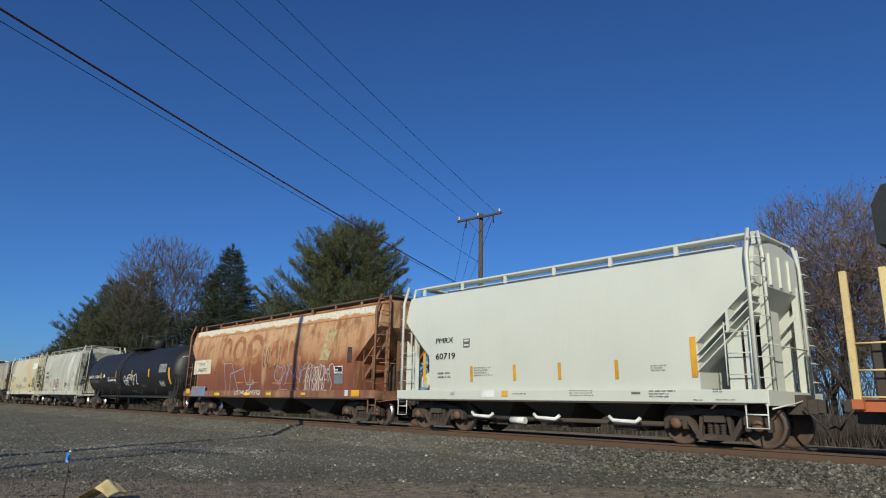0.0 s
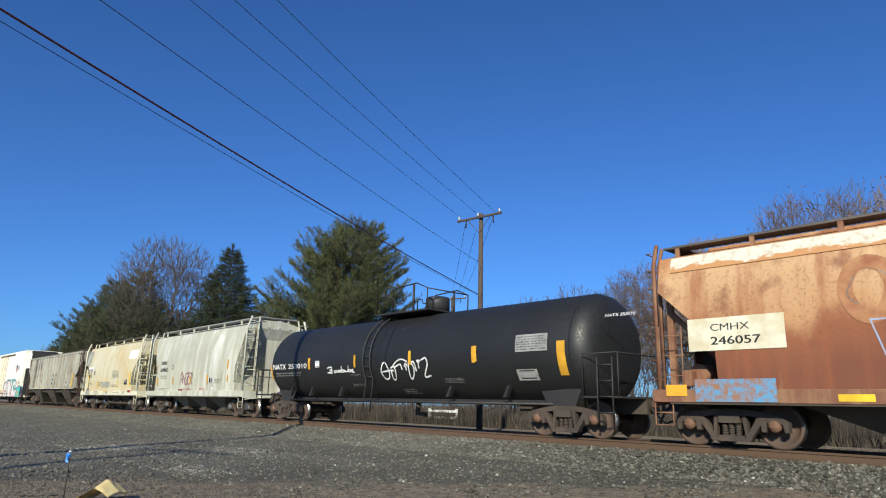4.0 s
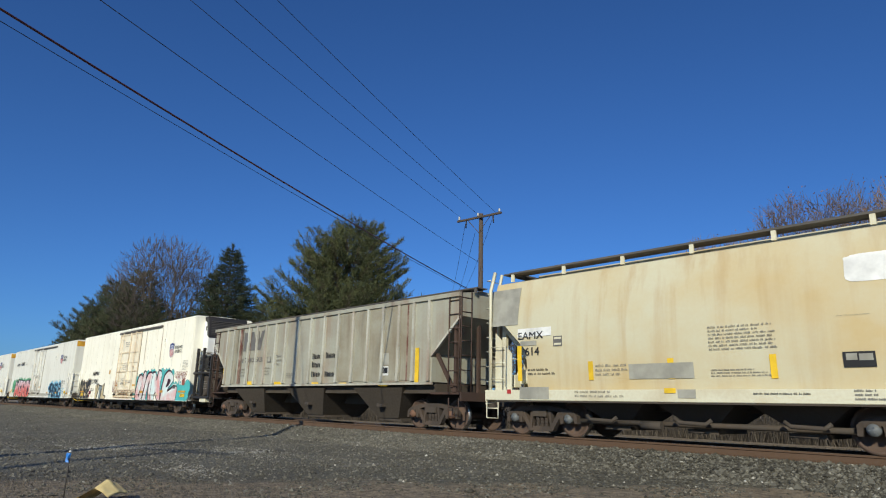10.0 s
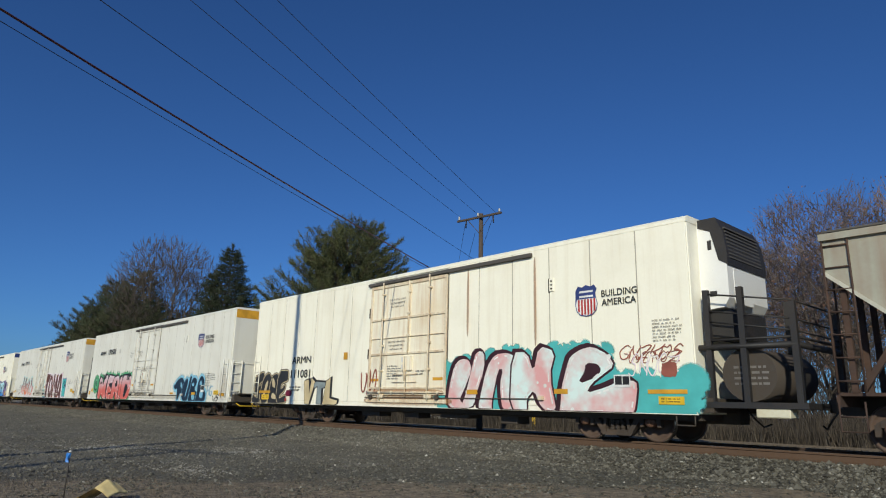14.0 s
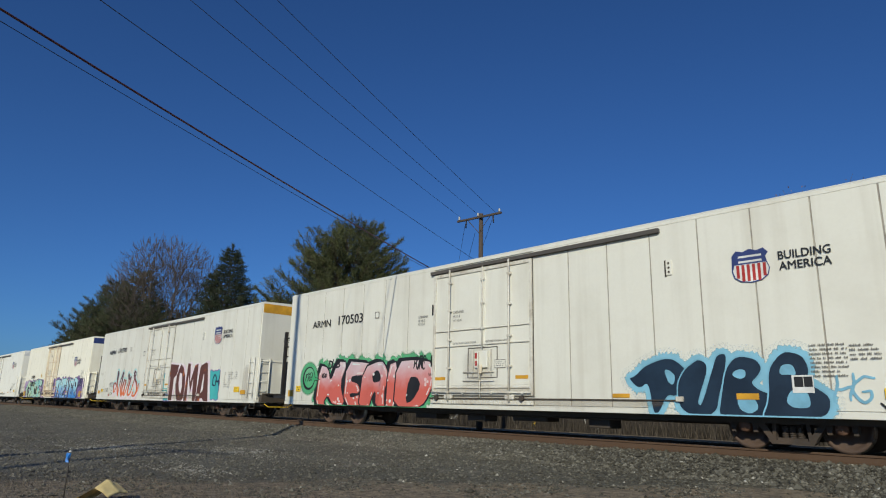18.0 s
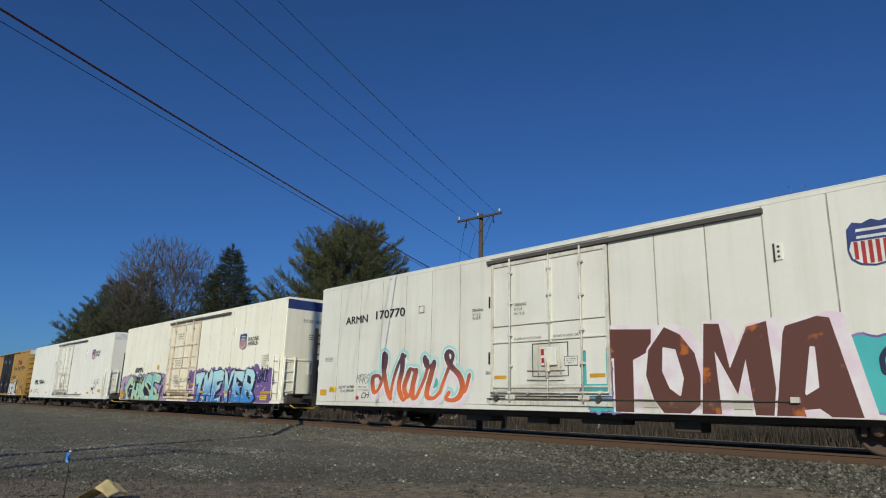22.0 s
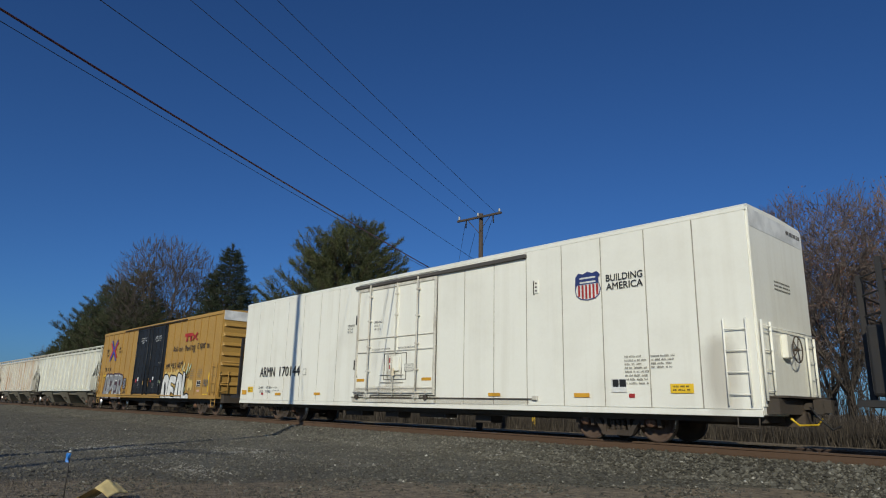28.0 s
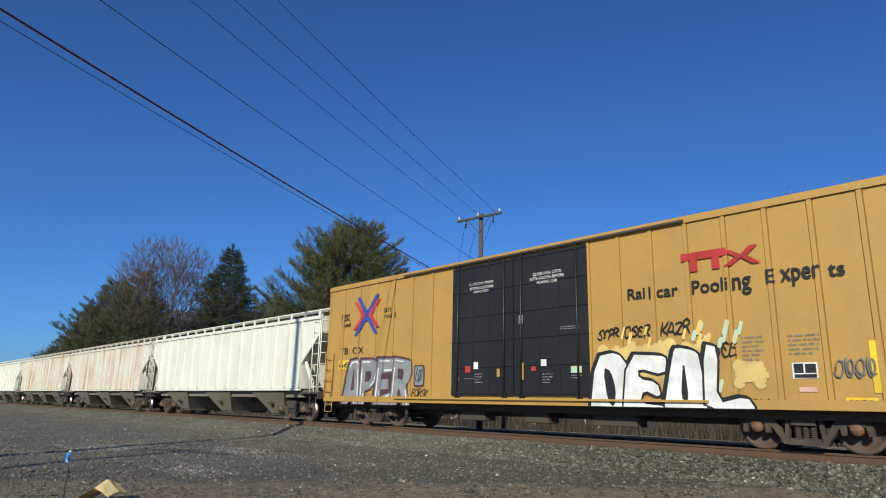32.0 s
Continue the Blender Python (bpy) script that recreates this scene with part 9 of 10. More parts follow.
tag(tbox, 'OSER', 3.36, 2.34, 4.02, 2.62, 0.035, INK, 'post', 46)
tag(tbox, 'KAZR', 4.26, 2.34, 4.96, 2.66, 0.035, INK, 'post', 47)
tag(tbox, 'SEE', 5.46, 1.84, 5.92, 2.12, 0.035, INK, 'post', 48)
scribble(tbox, 'graffiti_tag', 6.03, 0.83, 6.54, 0.99, 4, 0.030, INK, 'post', 70)
flecks(tbox, 4.95, 2.10, 6.20, 2.60, 9, SPRAY_AQUA, 49, "post", 0.13, True)
flecks(tbox, 2.55, 2.10, 5.40, 2.50, 9, SPRAY_YELLOW, 50, "post", 0.12, True)
flecks(tbox, 3.60, 0.95, 5.60, 1.35, 4, SPRAY_AQUA, 51, "post", 0.12, True)
mark(tbox, "notice", 'CLOSE THIS DOOR', -1.77, 4.18, -0.78, 4.28, PALE_INK, "flat")
mark(tbox, "notice", 'BEFORE CLOSING', -1.73, 4.05, -0.80, 4.15, PALE_INK, "flat")
mark(tbox, "notice", 'MAIN DOOR', -1.57, 3.94, -0.97, 4.04, PALE_INK, "flat")
mark(tbox, "notice", 'CLOSE AND LOCK', 0.65, 4.17, 1.60, 4.28, PALE_INK, "flat")
mark(tbox, "notice", 'BOTH DOORS BEFORE', 0.55, 4.05, 1.68, 4.16, PALE_INK, "flat")
mark(tbox, "notice", 'MOVING CAR', 0.79, 3.93, 1.46, 4.04, PALE_INK, "flat")
patch(tbox, "notice", -1.54, 1.75, -1.37, 1.95, CLEAN_WHITE, "flat")
patch(tbox, "notice", -1.88, 1.66, -1.67, 1.84, RED_INK, "flat")
patch(tbox, "notice", 0.89, 1.77, 1.07, 1.94, CLEAN_WHITE, "flat")
patch(tbox, "notice", 0.57, 1.65, 0.73, 1.77, RED_INK, "flat")
patch(tbox, "notice", 0.23, 1.43, 0.31, 1.87, YELLOW_CAR, "flat")
patch(tbox, "notice", -0.65, 1.52, -0.54, 1.74, YELLOW_CAR, "flat")
patch(tbox, "notice", 1.83, 1.58, 2.15, 1.74, SPRAY_AQUA, "flat")
patch(tbox, "notice", 0.15, 2.92, 0.29, 3.15, DIM_WHITE, "flat")
print_bars(tbox, "small_print", 1.52, 2.66, 2.13, 2.76, 2, DIM_WHITE, "flat")
print_bars(tbox, "small_print", -2.17, 1.41, -2.10, 1.56, 3, DIM_WHITE, "flat")
print_bars(tbox, "small_print", -1.49, 1.34, -1.18, 1.65, 4, DIM_WHITE, "flat")
print_bars(tbox, "small_print", 0.94, 1.32, 1.26, 1.60, 4, DIM_WHITE, "flat")
print_bars(tbox, "small_print", 1.84, 1.43, 2.17, 1.54, 2, DIM_WHITE, "flat")
print_bars(tbox, "small_print", -1.90, 1.47, -1.53, 1.52, 1, DIM_WHITE, "flat")
mark(r5, "lettering", 'LD LMT', -9.46, 1.24, -9.04, 1.34, INK, 'flat')
mark(r5, "lettering", '181200', -8.81, 1.25, -8.41, 1.35, INK, 'flat')
mark(r5, "lettering", 'LT WT', -9.37, 1.07, -9.05, 1.17, INK, 'flat')
mark(r5, "lettering", '104800', -8.83, 1.08, -8.43, 1.18, INK, 'flat')
mark(r5, "lettering", 'EMPTY LOAD', -8.35, 1.26, -7.88, 1.32, INK_GREY, 'flat')
mark(r5, "lettering", '7" ADJ BLOCK', -8.35, 1.14, -7.72, 1.20, INK_GREY, 'flat')
mark(r3, "lettering", 'LD LMT', -9.76, 1.24, -9.37, 1.33, INK, 'flat')
mark(r3, "lettering", '181900', -9.28, 1.25, -8.86, 1.34, INK, 'flat')
mark(r3, "lettering", 'LT WT', -9.65, 1.10, -9.36, 1.19, INK, 'flat')
mark(r3, "lettering", '104100', -9.28, 1.12, -8.86, 1.21, INK, 'flat')
mark(r3, "lettering", 'OPENING', -3.12, 3.40, -2.68, 3.48, INK, 'flat')
mark(r3, "lettering", 'H 11-3', -3.10, 3.28, -2.79, 3.36, INK, 'flat')
mark(r3, "lettering", 'W 12-0', -3.11, 3.17, -2.79, 3.25, INK, 'flat')
mark(r3, "lettering", '50 K', -2.56, 1.59, -2.35, 1.68, INK, 'flat')
mark(r3, "lettering", 'OPENING', -1.52, 3.41, -1.07, 3.49, INK_GREY, 'door')
mark(r3, "lettering", 'H 11-3', -1.50, 3.29, -1.22, 3.37, INK_GREY, 'door')
mark(r3, "lettering", 'W 12-0', -1.51, 3.17, -1.14, 3.24, INK_GREY, 'door')
mark(r2, "lettering", 'OPENING', -2.94, 3.40, -2.50, 3.48, INK, 'flat')
mark(r2, "lettering", 'H 11-3', -2.93, 3.28, -2.62, 3.36, INK, 'flat')
mark(r2, "lettering", 'W 12-0', -2.94, 3.17, -2.62, 3.25, INK, 'flat')
mark(r2, "lettering", '50 K', -2.39, 1.59, -2.17, 1.68, INK, 'flat')
mark(r2, "lettering", 'OPENING', -1.34, 3.41, -0.89, 3.49, INK_GREY, 'door')
mark(r2, "lettering", 'H 11-3', -1.33, 3.29, -1.05, 3.37, INK_GREY, 'door')
mark(r2, "lettering", 'W 12-0', -1.34, 3.17, -0.97, 3.24, INK_GREY, 'door')
mark(r5, "lettering", 'OPENING', -3.12, 3.40, -2.68, 3.48, INK, 'flat')
mark(r5, "lettering", 'H 11-3', -3.10, 3.28, -2.79, 3.36, INK, 'flat')
mark(r5, "lettering", 'W 12-0', -3.11, 3.17, -2.79, 3.25, INK, 'flat')
mark(r5, "lettering", '50 K', -2.56, 1.59, -2.35, 1.68, INK, 'flat')
mark(r5, "lettering", 'OPENING', -1.52, 3.41, -1.07, 3.49, INK_GREY, 'door')
mark(r5, "lettering", 'H 11-3', -1.50, 3.29, -1.22, 3.37, INK_GREY, 'door')
mark(r5, "lettering", 'W 12-0', -1.51, 3.17, -1.14, 3.24, INK_GREY, 'door')
# notices on the doors of the refrigerator wagons
mark(r1, "notice", 'CLOSE AND LOCK', -0.59, 4.11, 0.27, 4.19, INK_GREY, "door")
mark(r1, "notice", 'DOORS BEFORE', -0.54, 3.99, 0.22, 4.07, INK_GREY, "door")
mark(r1, "notice", 'MOVING CAR', -0.49, 3.87, 0.17, 3.95, INK_GREY, "door")
mark(r1, "notice", 'BEFORE OPENING', -0.59, 2.70, 0.27, 2.78, INK_GREY, "door")
mark(r1, "notice", 'DOORS BEFORE', -0.54, 2.58, 0.22, 2.66, INK_GREY, "door")
mark(r1, "notice", 'MOVING CAR', -0.49, 2.46, 0.17, 2.54, INK_GREY, "door")
print_bars(r1, "small_print", -0.59, 1.50, 0.17, 1.98, 6, INK_GREY, "door")
print_bars(r1, "small_print", 0.86, 1.62, 1.33, 1.80, 2, INK_GREY, "door")


def stain(car, x0, z0, x1, z1, material, kind="flat", fade=0.12):
    """A stain that fades out round its edge."""
    def box(g):
        return cut_corners([(x0 - g, z0 - g * 2), (x1 + g, z0 - g * 2), (x1 + g, z1 + g), (x0 - g, z1 + g)], 2)
    return lay("stain", flat_union("stain", [box(0.0)], None, [box(fade)]), material, car, kind, 0)


for x, z in ((3.10, 2.75), (5.63, 2.35)):
    stain(r1, x, z, x + 0.035, 4.66, RUST_GRIME, fade=0.035)
for car, a, b in ((r1, -1.66, 2.27), (r4, -2.50, 1.44)):
    for x in (a + 0.05, b - 0.10):
        stain(car, x, 1.3, x + 0.05, 4.5, RUST_GRIME, "door", 0.05)
    stain(car, a + 0.1, 1.06, b - 0.1, 1.16, RUST_GRIME, "door", 0.06)
    stain(car, a - 0.1, 0.80, b + 0.2, 0.92, RUST_GRIME, "flat", 0.06)
for car, a, b in ((r2, -2.235, 1.725), (r3, -2.40, 1.50), (r5, -2.55, 1.65)):
    stain(car, a + 0.1, 1.06, b - 0.1, 1.22, GRIME, "door", 0.10)
    stain(car, a + 1.75, 1.70, a + 2.15, 2.05, GRIME, "door", 0.45)
    stain(car, b - 0.10, 1.2, b - 0.04, 4.3, GRIME, "door", 0.04)
    stain(car, a + 0.04, 1.2, a + 0.10, 4.3, GRIME, "door", 0.04)
    stain(car, a - 0.1, 0.84, b + 3.6, 0.92, GRIME, "flat", 0.06)
    stain(car, 10.3, 1.20, 10.5, 2.0, GRIME, "flat", 0.35)
mark(r2, "notice", 'CLOSE AND LOCK DOOR', -1.32, 2.49, -0.37, 2.57, INK_GREY, "door")
mark(r2, "notice", 'BEFORE MOVING CAR', 0.02, 2.49, 0.81, 2.57, INK_GREY, "door")
patch(r2, "notice_frame", 0.36, 1.76, 0.76, 1.99, INK_GREY, "door")
patch(r2, "notice", 0.37, 1.775, 0.75, 1.975, WHITE, "door")
print_bars(r2, "small_print", 0.41, 1.80, 0.72, 1.95, 3, INK_GREY, "door")
mark(r3, "notice", 'CLOSE AND LOCK DOOR', -1.50, 2.49, -0.57, 2.57, INK_GREY, "door")
mark(r3, "notice", 'BEFORE MOVING CAR', -0.18, 2.49, 0.60, 2.57, INK_GREY, "door")
patch(r3, "notice_frame", 0.15, 1.76, 0.55, 1.99, INK_GREY, "door")
patch(r3, "notice", 0.17, 1.775, 0.54, 1.975, WHITE, "door")
print_bars(r3, "small_print", 0.21, 1.80, 0.51, 1.95, 3, INK_GREY, "door")
mark(r4, "notice", 'CLOSE AND LOCK', -1.44, 4.11, -0.57, 4.19, INK_GREY, "door")
mark(r4, "notice", 'DOORS BEFORE', -1.39, 3.99, -0.62, 4.07, INK_GREY, "door")
mark(r4, "notice", 'MOVING CAR', -1.34, 3.87, -0.67, 3.95, INK_GREY, "door")
mark(r4, "notice", 'BEFORE OPENING', -1.44, 2.70, -0.57, 2.78, INK_GREY, "door")
mark(r4, "notice", 'DOORS BEFORE', -1.39, 2.58, -0.62, 2.66, INK_GREY, "door")
mark(r4, "notice", 'MOVING CAR', -1.34, 2.46, -0.67, 2.54, INK_GREY, "door")
print_bars(r4, "small_print", -1.44, 1.50, -0.67, 1.98, 6, INK_GREY, "door")
print_bars(r4, "small_print", 0.02, 1.62, 0.49, 1.80, 2, INK_GREY, "door")
mark(r5, "notice", 'CLOSE AND LOCK DOOR', -1.58, 2.49, -0.58, 2.57, INK_GREY, "door")
mark(r5, "notice", 'BEFORE MOVING CAR', -0.16, 2.49, 0.68, 2.57, INK_GREY, "door")
patch(r5, "notice_frame", 0.20, 1.76, 0.63, 1.99, INK_GREY, "door")
patch(r5, "notice", 0.22, 1.775, 0.61, 1.975, WHITE, "door")
print_bars(r5, "small_print", 0.26, 1.80, 0.58, 1.95, 3, INK_GREY, "door")


# ---- trees and brush behind the track ----
def bark_material(name, a, b):
    m, nt, bs = nodes_of(name)
    c = coords(nt)
    nt.links.new(ramp_of(nt, noise_of(nt, c, 3.0, 5.0, (1, 1, 0.3)), [(0.35, a), (0.65, b)]), bs.inputs["Base Color"])
    bs.inputs["Roughness"].default_value = 0.95
    return m


def leaf_material(name, stops):
    m, nt, bs = nodes_of(name)
    g = nt.nodes.new("ShaderNodeNewGeometry")
    nt.links.new(ramp_of(nt, g.outputs["Random Per Island"], stops), bs.inputs["Base Color"])
    bs.inputs["Roughness"].default_value = 0.75
    return m


BARK = bark_material("grey_brown_bark", (0.075, 0.062, 0.050), (0.15, 0.128, 0.105))
TWIG = bark_material("bare_twigs", (0.052, 0.043, 0.037), (0.105, 0.086, 0.072))
TWIG_MAUVE = bark_material("mauve_brown_twigs", (0.115, 0.088, 0.076), (0.20, 0.155, 0.135))
PINE_BARK = bark_material("pine_bark", (0.06, 0.045, 0.035), (0.13, 0.10, 0.08))
NEEDLES = leaf_material("pine_needles", [(0.0, (0.030, 0.040, 0.013)), (0.6, (0.076, 0.090, 0.031)), (1.0, (0.155, 0.160, 0.060))])
DARK_NEEDLES = leaf_material("spruce_needles", [(0.0, (0.016, 0.026, 0.012)), (0.7, (0.034, 0.046, 0.020)), (1.0, (0.060, 0.070, 0.032))])
CEDAR_NEEDLES = leaf_material("cedar_needles", [(0.0, (0.024, 0.034, 0.013)), (0.7, (0.056, 0.068, 0.027)), (1.0, (0.095, 0.100, 0.045))])
DRY_LEAVES = leaf_material("dry_oak_leaves", [(0.0, (0.12, 0.060, 0.040)), (0.6, (0.21, 0.105, 0.070)), (1.0, (0.28, 0.16, 0.11))])
STRAW = leaf_material("dry_grass_blades", [(0.0, (0.026, 0.020, 0.016)), (0.5, (0.038, 0.030, 0.023)), (1.0, (0.095, 0.077, 0.057))])


class Soup:
    """Loose triangles and thin prisms, gathered into one mesh."""

    def __init__(self):
        self.v, self.f = [], []

    def limb(self, p, q, r0, r1):
        d = (q - p).normalized()
        a = d.orthogonal().normalized()
        b = d.cross(a)
        n = len(self.v)
        for c, r in ((p, r0), (q, r1)):
            for k in range(3):
                t = k * math.tau / 3
                self.v.append(tuple(c + (a * math.cos(t) + b * math.sin(t)) * r))
        for k in range(3):
            self.f.append((n + k, n + (k + 1) % 3, n + 3 + (k + 1) % 3, n + 3 + k))

    def blade(self, p, d, side, w):
        n = len(self.v)
        self.v += [tuple(p - side * w), tuple(p + side * w), tuple(p + d)]
        self.f.append((n, n + 1, n + 2))


def any_way(r):
    while True:
        v = Vector((r.uniform(-1, 1), r.uniform(-1, 1), r.uniform(-1, 1)))
        if 0.05 < v.length < 1:
            return v.normalized()


def bare_tree(h, reach, seed, label, ends=900, sprigs=4, leaves=0, low=0.35, fork=0.14, hollow=0.0, twig=0.011, twig_mat=None, group="bare trees", stray=0.75):
    """A leafless tree: limbs fork again and again from the trunk until they fill a rounded crown with twigs."""
    r = random.Random(seed)
    tree = tagged(new("tree"), label, "tree", group)
    wood, twigs, dry = Soup(), Soup(), Soup()
    mid = h * (low + 1) / 2.1
    tips = []
    while len(tips) < ends:
        o = any_way(r) * max(hollow, r.random() ** 0.45)
        o.x *= 1 + 0.14 * noise.noise((o.x * 2, o.y * 2, seed))
        p = Vector((o.x * reach, o.y * reach, mid + o.z * (h - mid)))
        if p.z > h * low:
            tips.append(p)

    def reach_out(p, goals, rad, level):
        if len(goals) == 1:
            q = goals[0]
            bend = p.lerp(q, 0.5) + any_way(r) * 0.08 * (q - p).length
            twigs.limb(p, bend, rad, rad * 0.8)
            twigs.limb(bend, q, rad * 0.8, twig * 0.7)
            d = (q - p).normalized()
            for _ in range(sprigs):
                s = p.lerp(q, r.uniform(0.35, 1.0))
                out = (s - Vector((0, 0, h * low))).normalized()
                twigs.limb(s, s + (d * 0.6 + out * 0.7 + any_way(r) * stray + Vector((0, 0, 0.2))).normalized() * r.uniform(0.25, 0.8), twig, twig * 0.5)
            return
        c = sum(goals, Vector()) / len(goals)
        q = p.lerp(c, 0.30 + 0.12 * r.random()) + any_way(r) * 0.05 * (c - p).length
        thin = max(twig * 1.1, rad * 0.86)
        (wood if level < 5 else twigs).limb(p, q, rad, thin)
        axis = any_way(r)
        spread = max(((g - c) for g in goals), key=lambda g: g.length)
        axis = (spread.normalized() + axis * 0.7).normalized()
        goals = sorted(goals, key=lambda g: g.dot(axis))
        cut = max(1, int(len(goals) * r.uniform(0.36, 0.64)))
        for half in (goals[:cut], goals[cut:]):
            reach_out(q, half, max(twig * 1.1, thin * (len(half) / len(goals)) ** 0.42), level + 1)

    base = Vector((0, 0, h * fork))
    wood.limb(Vector((0, 0, -0.4)), base, h * 0.020, h * 0.017)
    for k in range(5):
        a = k * math.tau / 5
        mine = [g for g in tips if abs((math.atan2(g.y, g.x) - a + math.pi) % math.tau - math.pi) <= math.pi / 5]
        if mine:
            reach_out(base + Vector((0, 0, -0.3 * k * h * 0.02)), mine, h * 0.0115, 1)
    for _ in range(leaves):
        p = r.choice(tips) + any_way(r) * 0.5
        dry.blade(p, any_way(r) * 0.11, any_way(r), 0.04)
    for name, soup, m in (("trunk", wood, BARK), ("crown", twigs, twig_mat or TWIG), ("leaves", dry, DRY_LEAVES)):
        if soup.v:
            ob = from_lists(name, soup.v, soup.f, m, tree)
            if name != "trunk":
                tagged(ob, kind="stuff")
    return tree


def evergreen(h, radius, seed, label, needles, shape, levels, boughs, low, rise, tuft, lean, per, lobes):
    """An evergreen: whorls of curved boughs, each with side twigs that carry brushes of needles. shape(f): a bough's reach at f of the height; rise: how its tip turns up."""
    r = random.Random(seed)
    tree = tagged(new("tree"), label, "tree", "evergreen trees")
    wood, leaf = Soup(), Soup()

    def stem(f):
        return Vector((lean[0] * h * f * f, lean[1] * h * f * f, h * f))

    for k in range(10):
        wood.limb(stem(k / 10) + Vector((0, 0, -0.4 if k == 0 else 0)), stem((k + 1) / 10), h * 0.017 * (1 - k / 10.5), h * 0.017 * (1 - (k + 1) / 10.5))

    def brush(c, axis, size):
        for _ in range(per):
            s = r.random()
            d = (axis * 0.85 + any_way(r) * 0.8).normalized()
            leaf.blade(c + axis * (s - 0.35) * size * 1.5, d * size * r.uniform(0.7, 1.15), any_way(r), size * 0.05)

    for w in range(levels):
        f = min(max(low + (1 - low) * (w + r.uniform(-0.2, 0.2)) / levels, low), 0.985)
        a0 = r.uniform(0, math.tau)
        for b in range(boughs):
            a = a0 + b * math.tau / boughs + r.uniform(-0.35, 0.35)
            lobe = noise.noise((math.cos(a) * 1.3 + seed, math.sin(a) * 1.3, f * 6.0))
            reach = radius * shape(f) * (1.0 + lobes * 1.6 * lobe) * r.uniform(0.68, 1.06)
            if reach < 0.2:
                brush(stem(f), Vector((0.2 * math.cos(a), 0.2 * math.sin(a), 1)).normalized(), tuft)
                continue
            d, p = Vector((math.cos(a), math.sin(a), 0)), stem(f)

            def along(g):
                return p + d * reach * g + Vector((0, 0, reach * (rise * g * g - 0.10 * g)))

            for k in range(4):
                wood.limb(along(k / 4), along((k + 1) / 4), 0.055 * (1 - k / 5), 0.055 * (1 - (k + 1) / 5))
            n = max(3, int(reach / 0.29))
            for i in range(n):
                g = 0.22 + 0.78 * (i + r.random()) / n
                c = along(g)
                for side in (-1, 1):
                    t = a + side * r.uniform(0.5, 1.1)
                    span = (0.22 * reach * (1.15 - g) + 0.45) * r.uniform(0.5, 1.1)
                    tip = c + Vector((math.cos(t), math.sin(t), r.uniform(-0.05, 0.35) + rise * 0.5)) * span
                    wood.limb(c, tip, 0.016, 0.008)
                    ax = ((tip - c).normalized() + Vector((0, 0, 0.15 + max(0.0, rise)))).normalized()
                    brush(tip, ax, tuft * r.uniform(0.85, 1.2))
                    if span > 0.7:
                        brush(c.lerp(tip, 0.55), ax, tuft)
            brush(along(1.0), (d + Vector((0, 0, 0.3 + rise))).normalized(), tuft * 1.15)
    from_lists("trunk", wood.v, wood.f, PINE_BARK, tree)
    tagged(from_lists("crown", leaf.v, leaf.f, needles, tree), kind="stuff")
    return tree


def pine_shape(f):
    return max(0.0, min(1.0, (f - 0.12) * 5.0) * (1.0 - max(0.0, f - 0.45) ** 1.7 * 2.1))


def spruce_shape(f):
    return max(0.02, 1.05 * (1 - f) ** 1.12)


def cedar_shape(f):
    return max(0.1, min(1.0, 0.55 + f) * (1 - f ** 2.2))


def plant(tree, x, y, z, turn=0.0, size=1.0):
    tree.matrix_basis = pose(x, y, z, 0, 0, turn) @ Matrix.Scale(size, 4)
    return tree


def again(tree, x, y, z, turn, size):
    t = copy_thing(tree, pose(x, y, z, 0, 0, turn))
    t.scale = (size, size, size)
    return t


plant(evergreen(16.5, 6.2, 41, "tall green white pine with open layered boughs", NEEDLES, pine_shape, 34, 7, 0.08, 0.50, 0.36, (0.07, 0.07), 26, 0.26), -48.5, 32.0, -0.2)
plant(evergreen(17.6, 8.6, 42, "dark pointed spruce tree with drooping boughs", DARK_NEEDLES, spruce_shape, 48, 6, 0.05, 0.04, 0.38, (0.0, 0.0), 24, 0.34), -66.4, 30, -0.2)
cedar = plant(evergreen(12.0, 4.8, 43, "bushy dark evergreen cedar", CEDAR_NEEDLES, cedar_shape, 26, 6, 0.03, 0.45, 0.34, (0.0, 0.0), 20, 0.30), -63.0, 33.5, -0.2, 70, 0.98)
again(cedar, -57.0, 36.0, -0.2, 110, 0.92)
for x, y, turn, size in ((-101.2, 28.5, 0, 1.46), (-96.0, 30.5, 77, 1.55), (-107.1, 27.5, 154, 1.20), (-118.9, 29, 231, 0.98), (-127.0, 28.5, 308, 0.92), (-138.0, 29.5, 25, 0.80), (-86.1, 29, 179, 1.1), (-91.0, 27, 256, 1.25)):
    again(cedar, x, y, -0.2, turn, size)
plant(bare_tree(22.6, 7.7, 51, "large leafless maple with a dense rounded crown of twigs", 2900, 6, 700, 0.30, 0.10, 0.50, 0.013, stray=0.35), -87.5, 31.0, -0.2)
oak = plant(bare_tree(11.4, 4.4, 52, "leafless oak with a few rust-brown withered leaves", 1300, 6, 4200, 0.24, 0.16, 0.0, 0.010, TWIG_MAUVE), -9.0, 33.0, -0.2)
for x, y, turn, size in ((-14.6, 34.0, 60, 0.90), (-18.8, 35.0, 140, 0.84), (-4.6, 34.0, 200, 1.06), (0.5, 33.0, 290, 1.02), (5.5, 35.0, 20, 1.0), (-11.5, 39.0, 330, 0.98), (-2.0, 40.0, 100, 1.05)):
    again(oak, x, y, -0.2, turn, size)
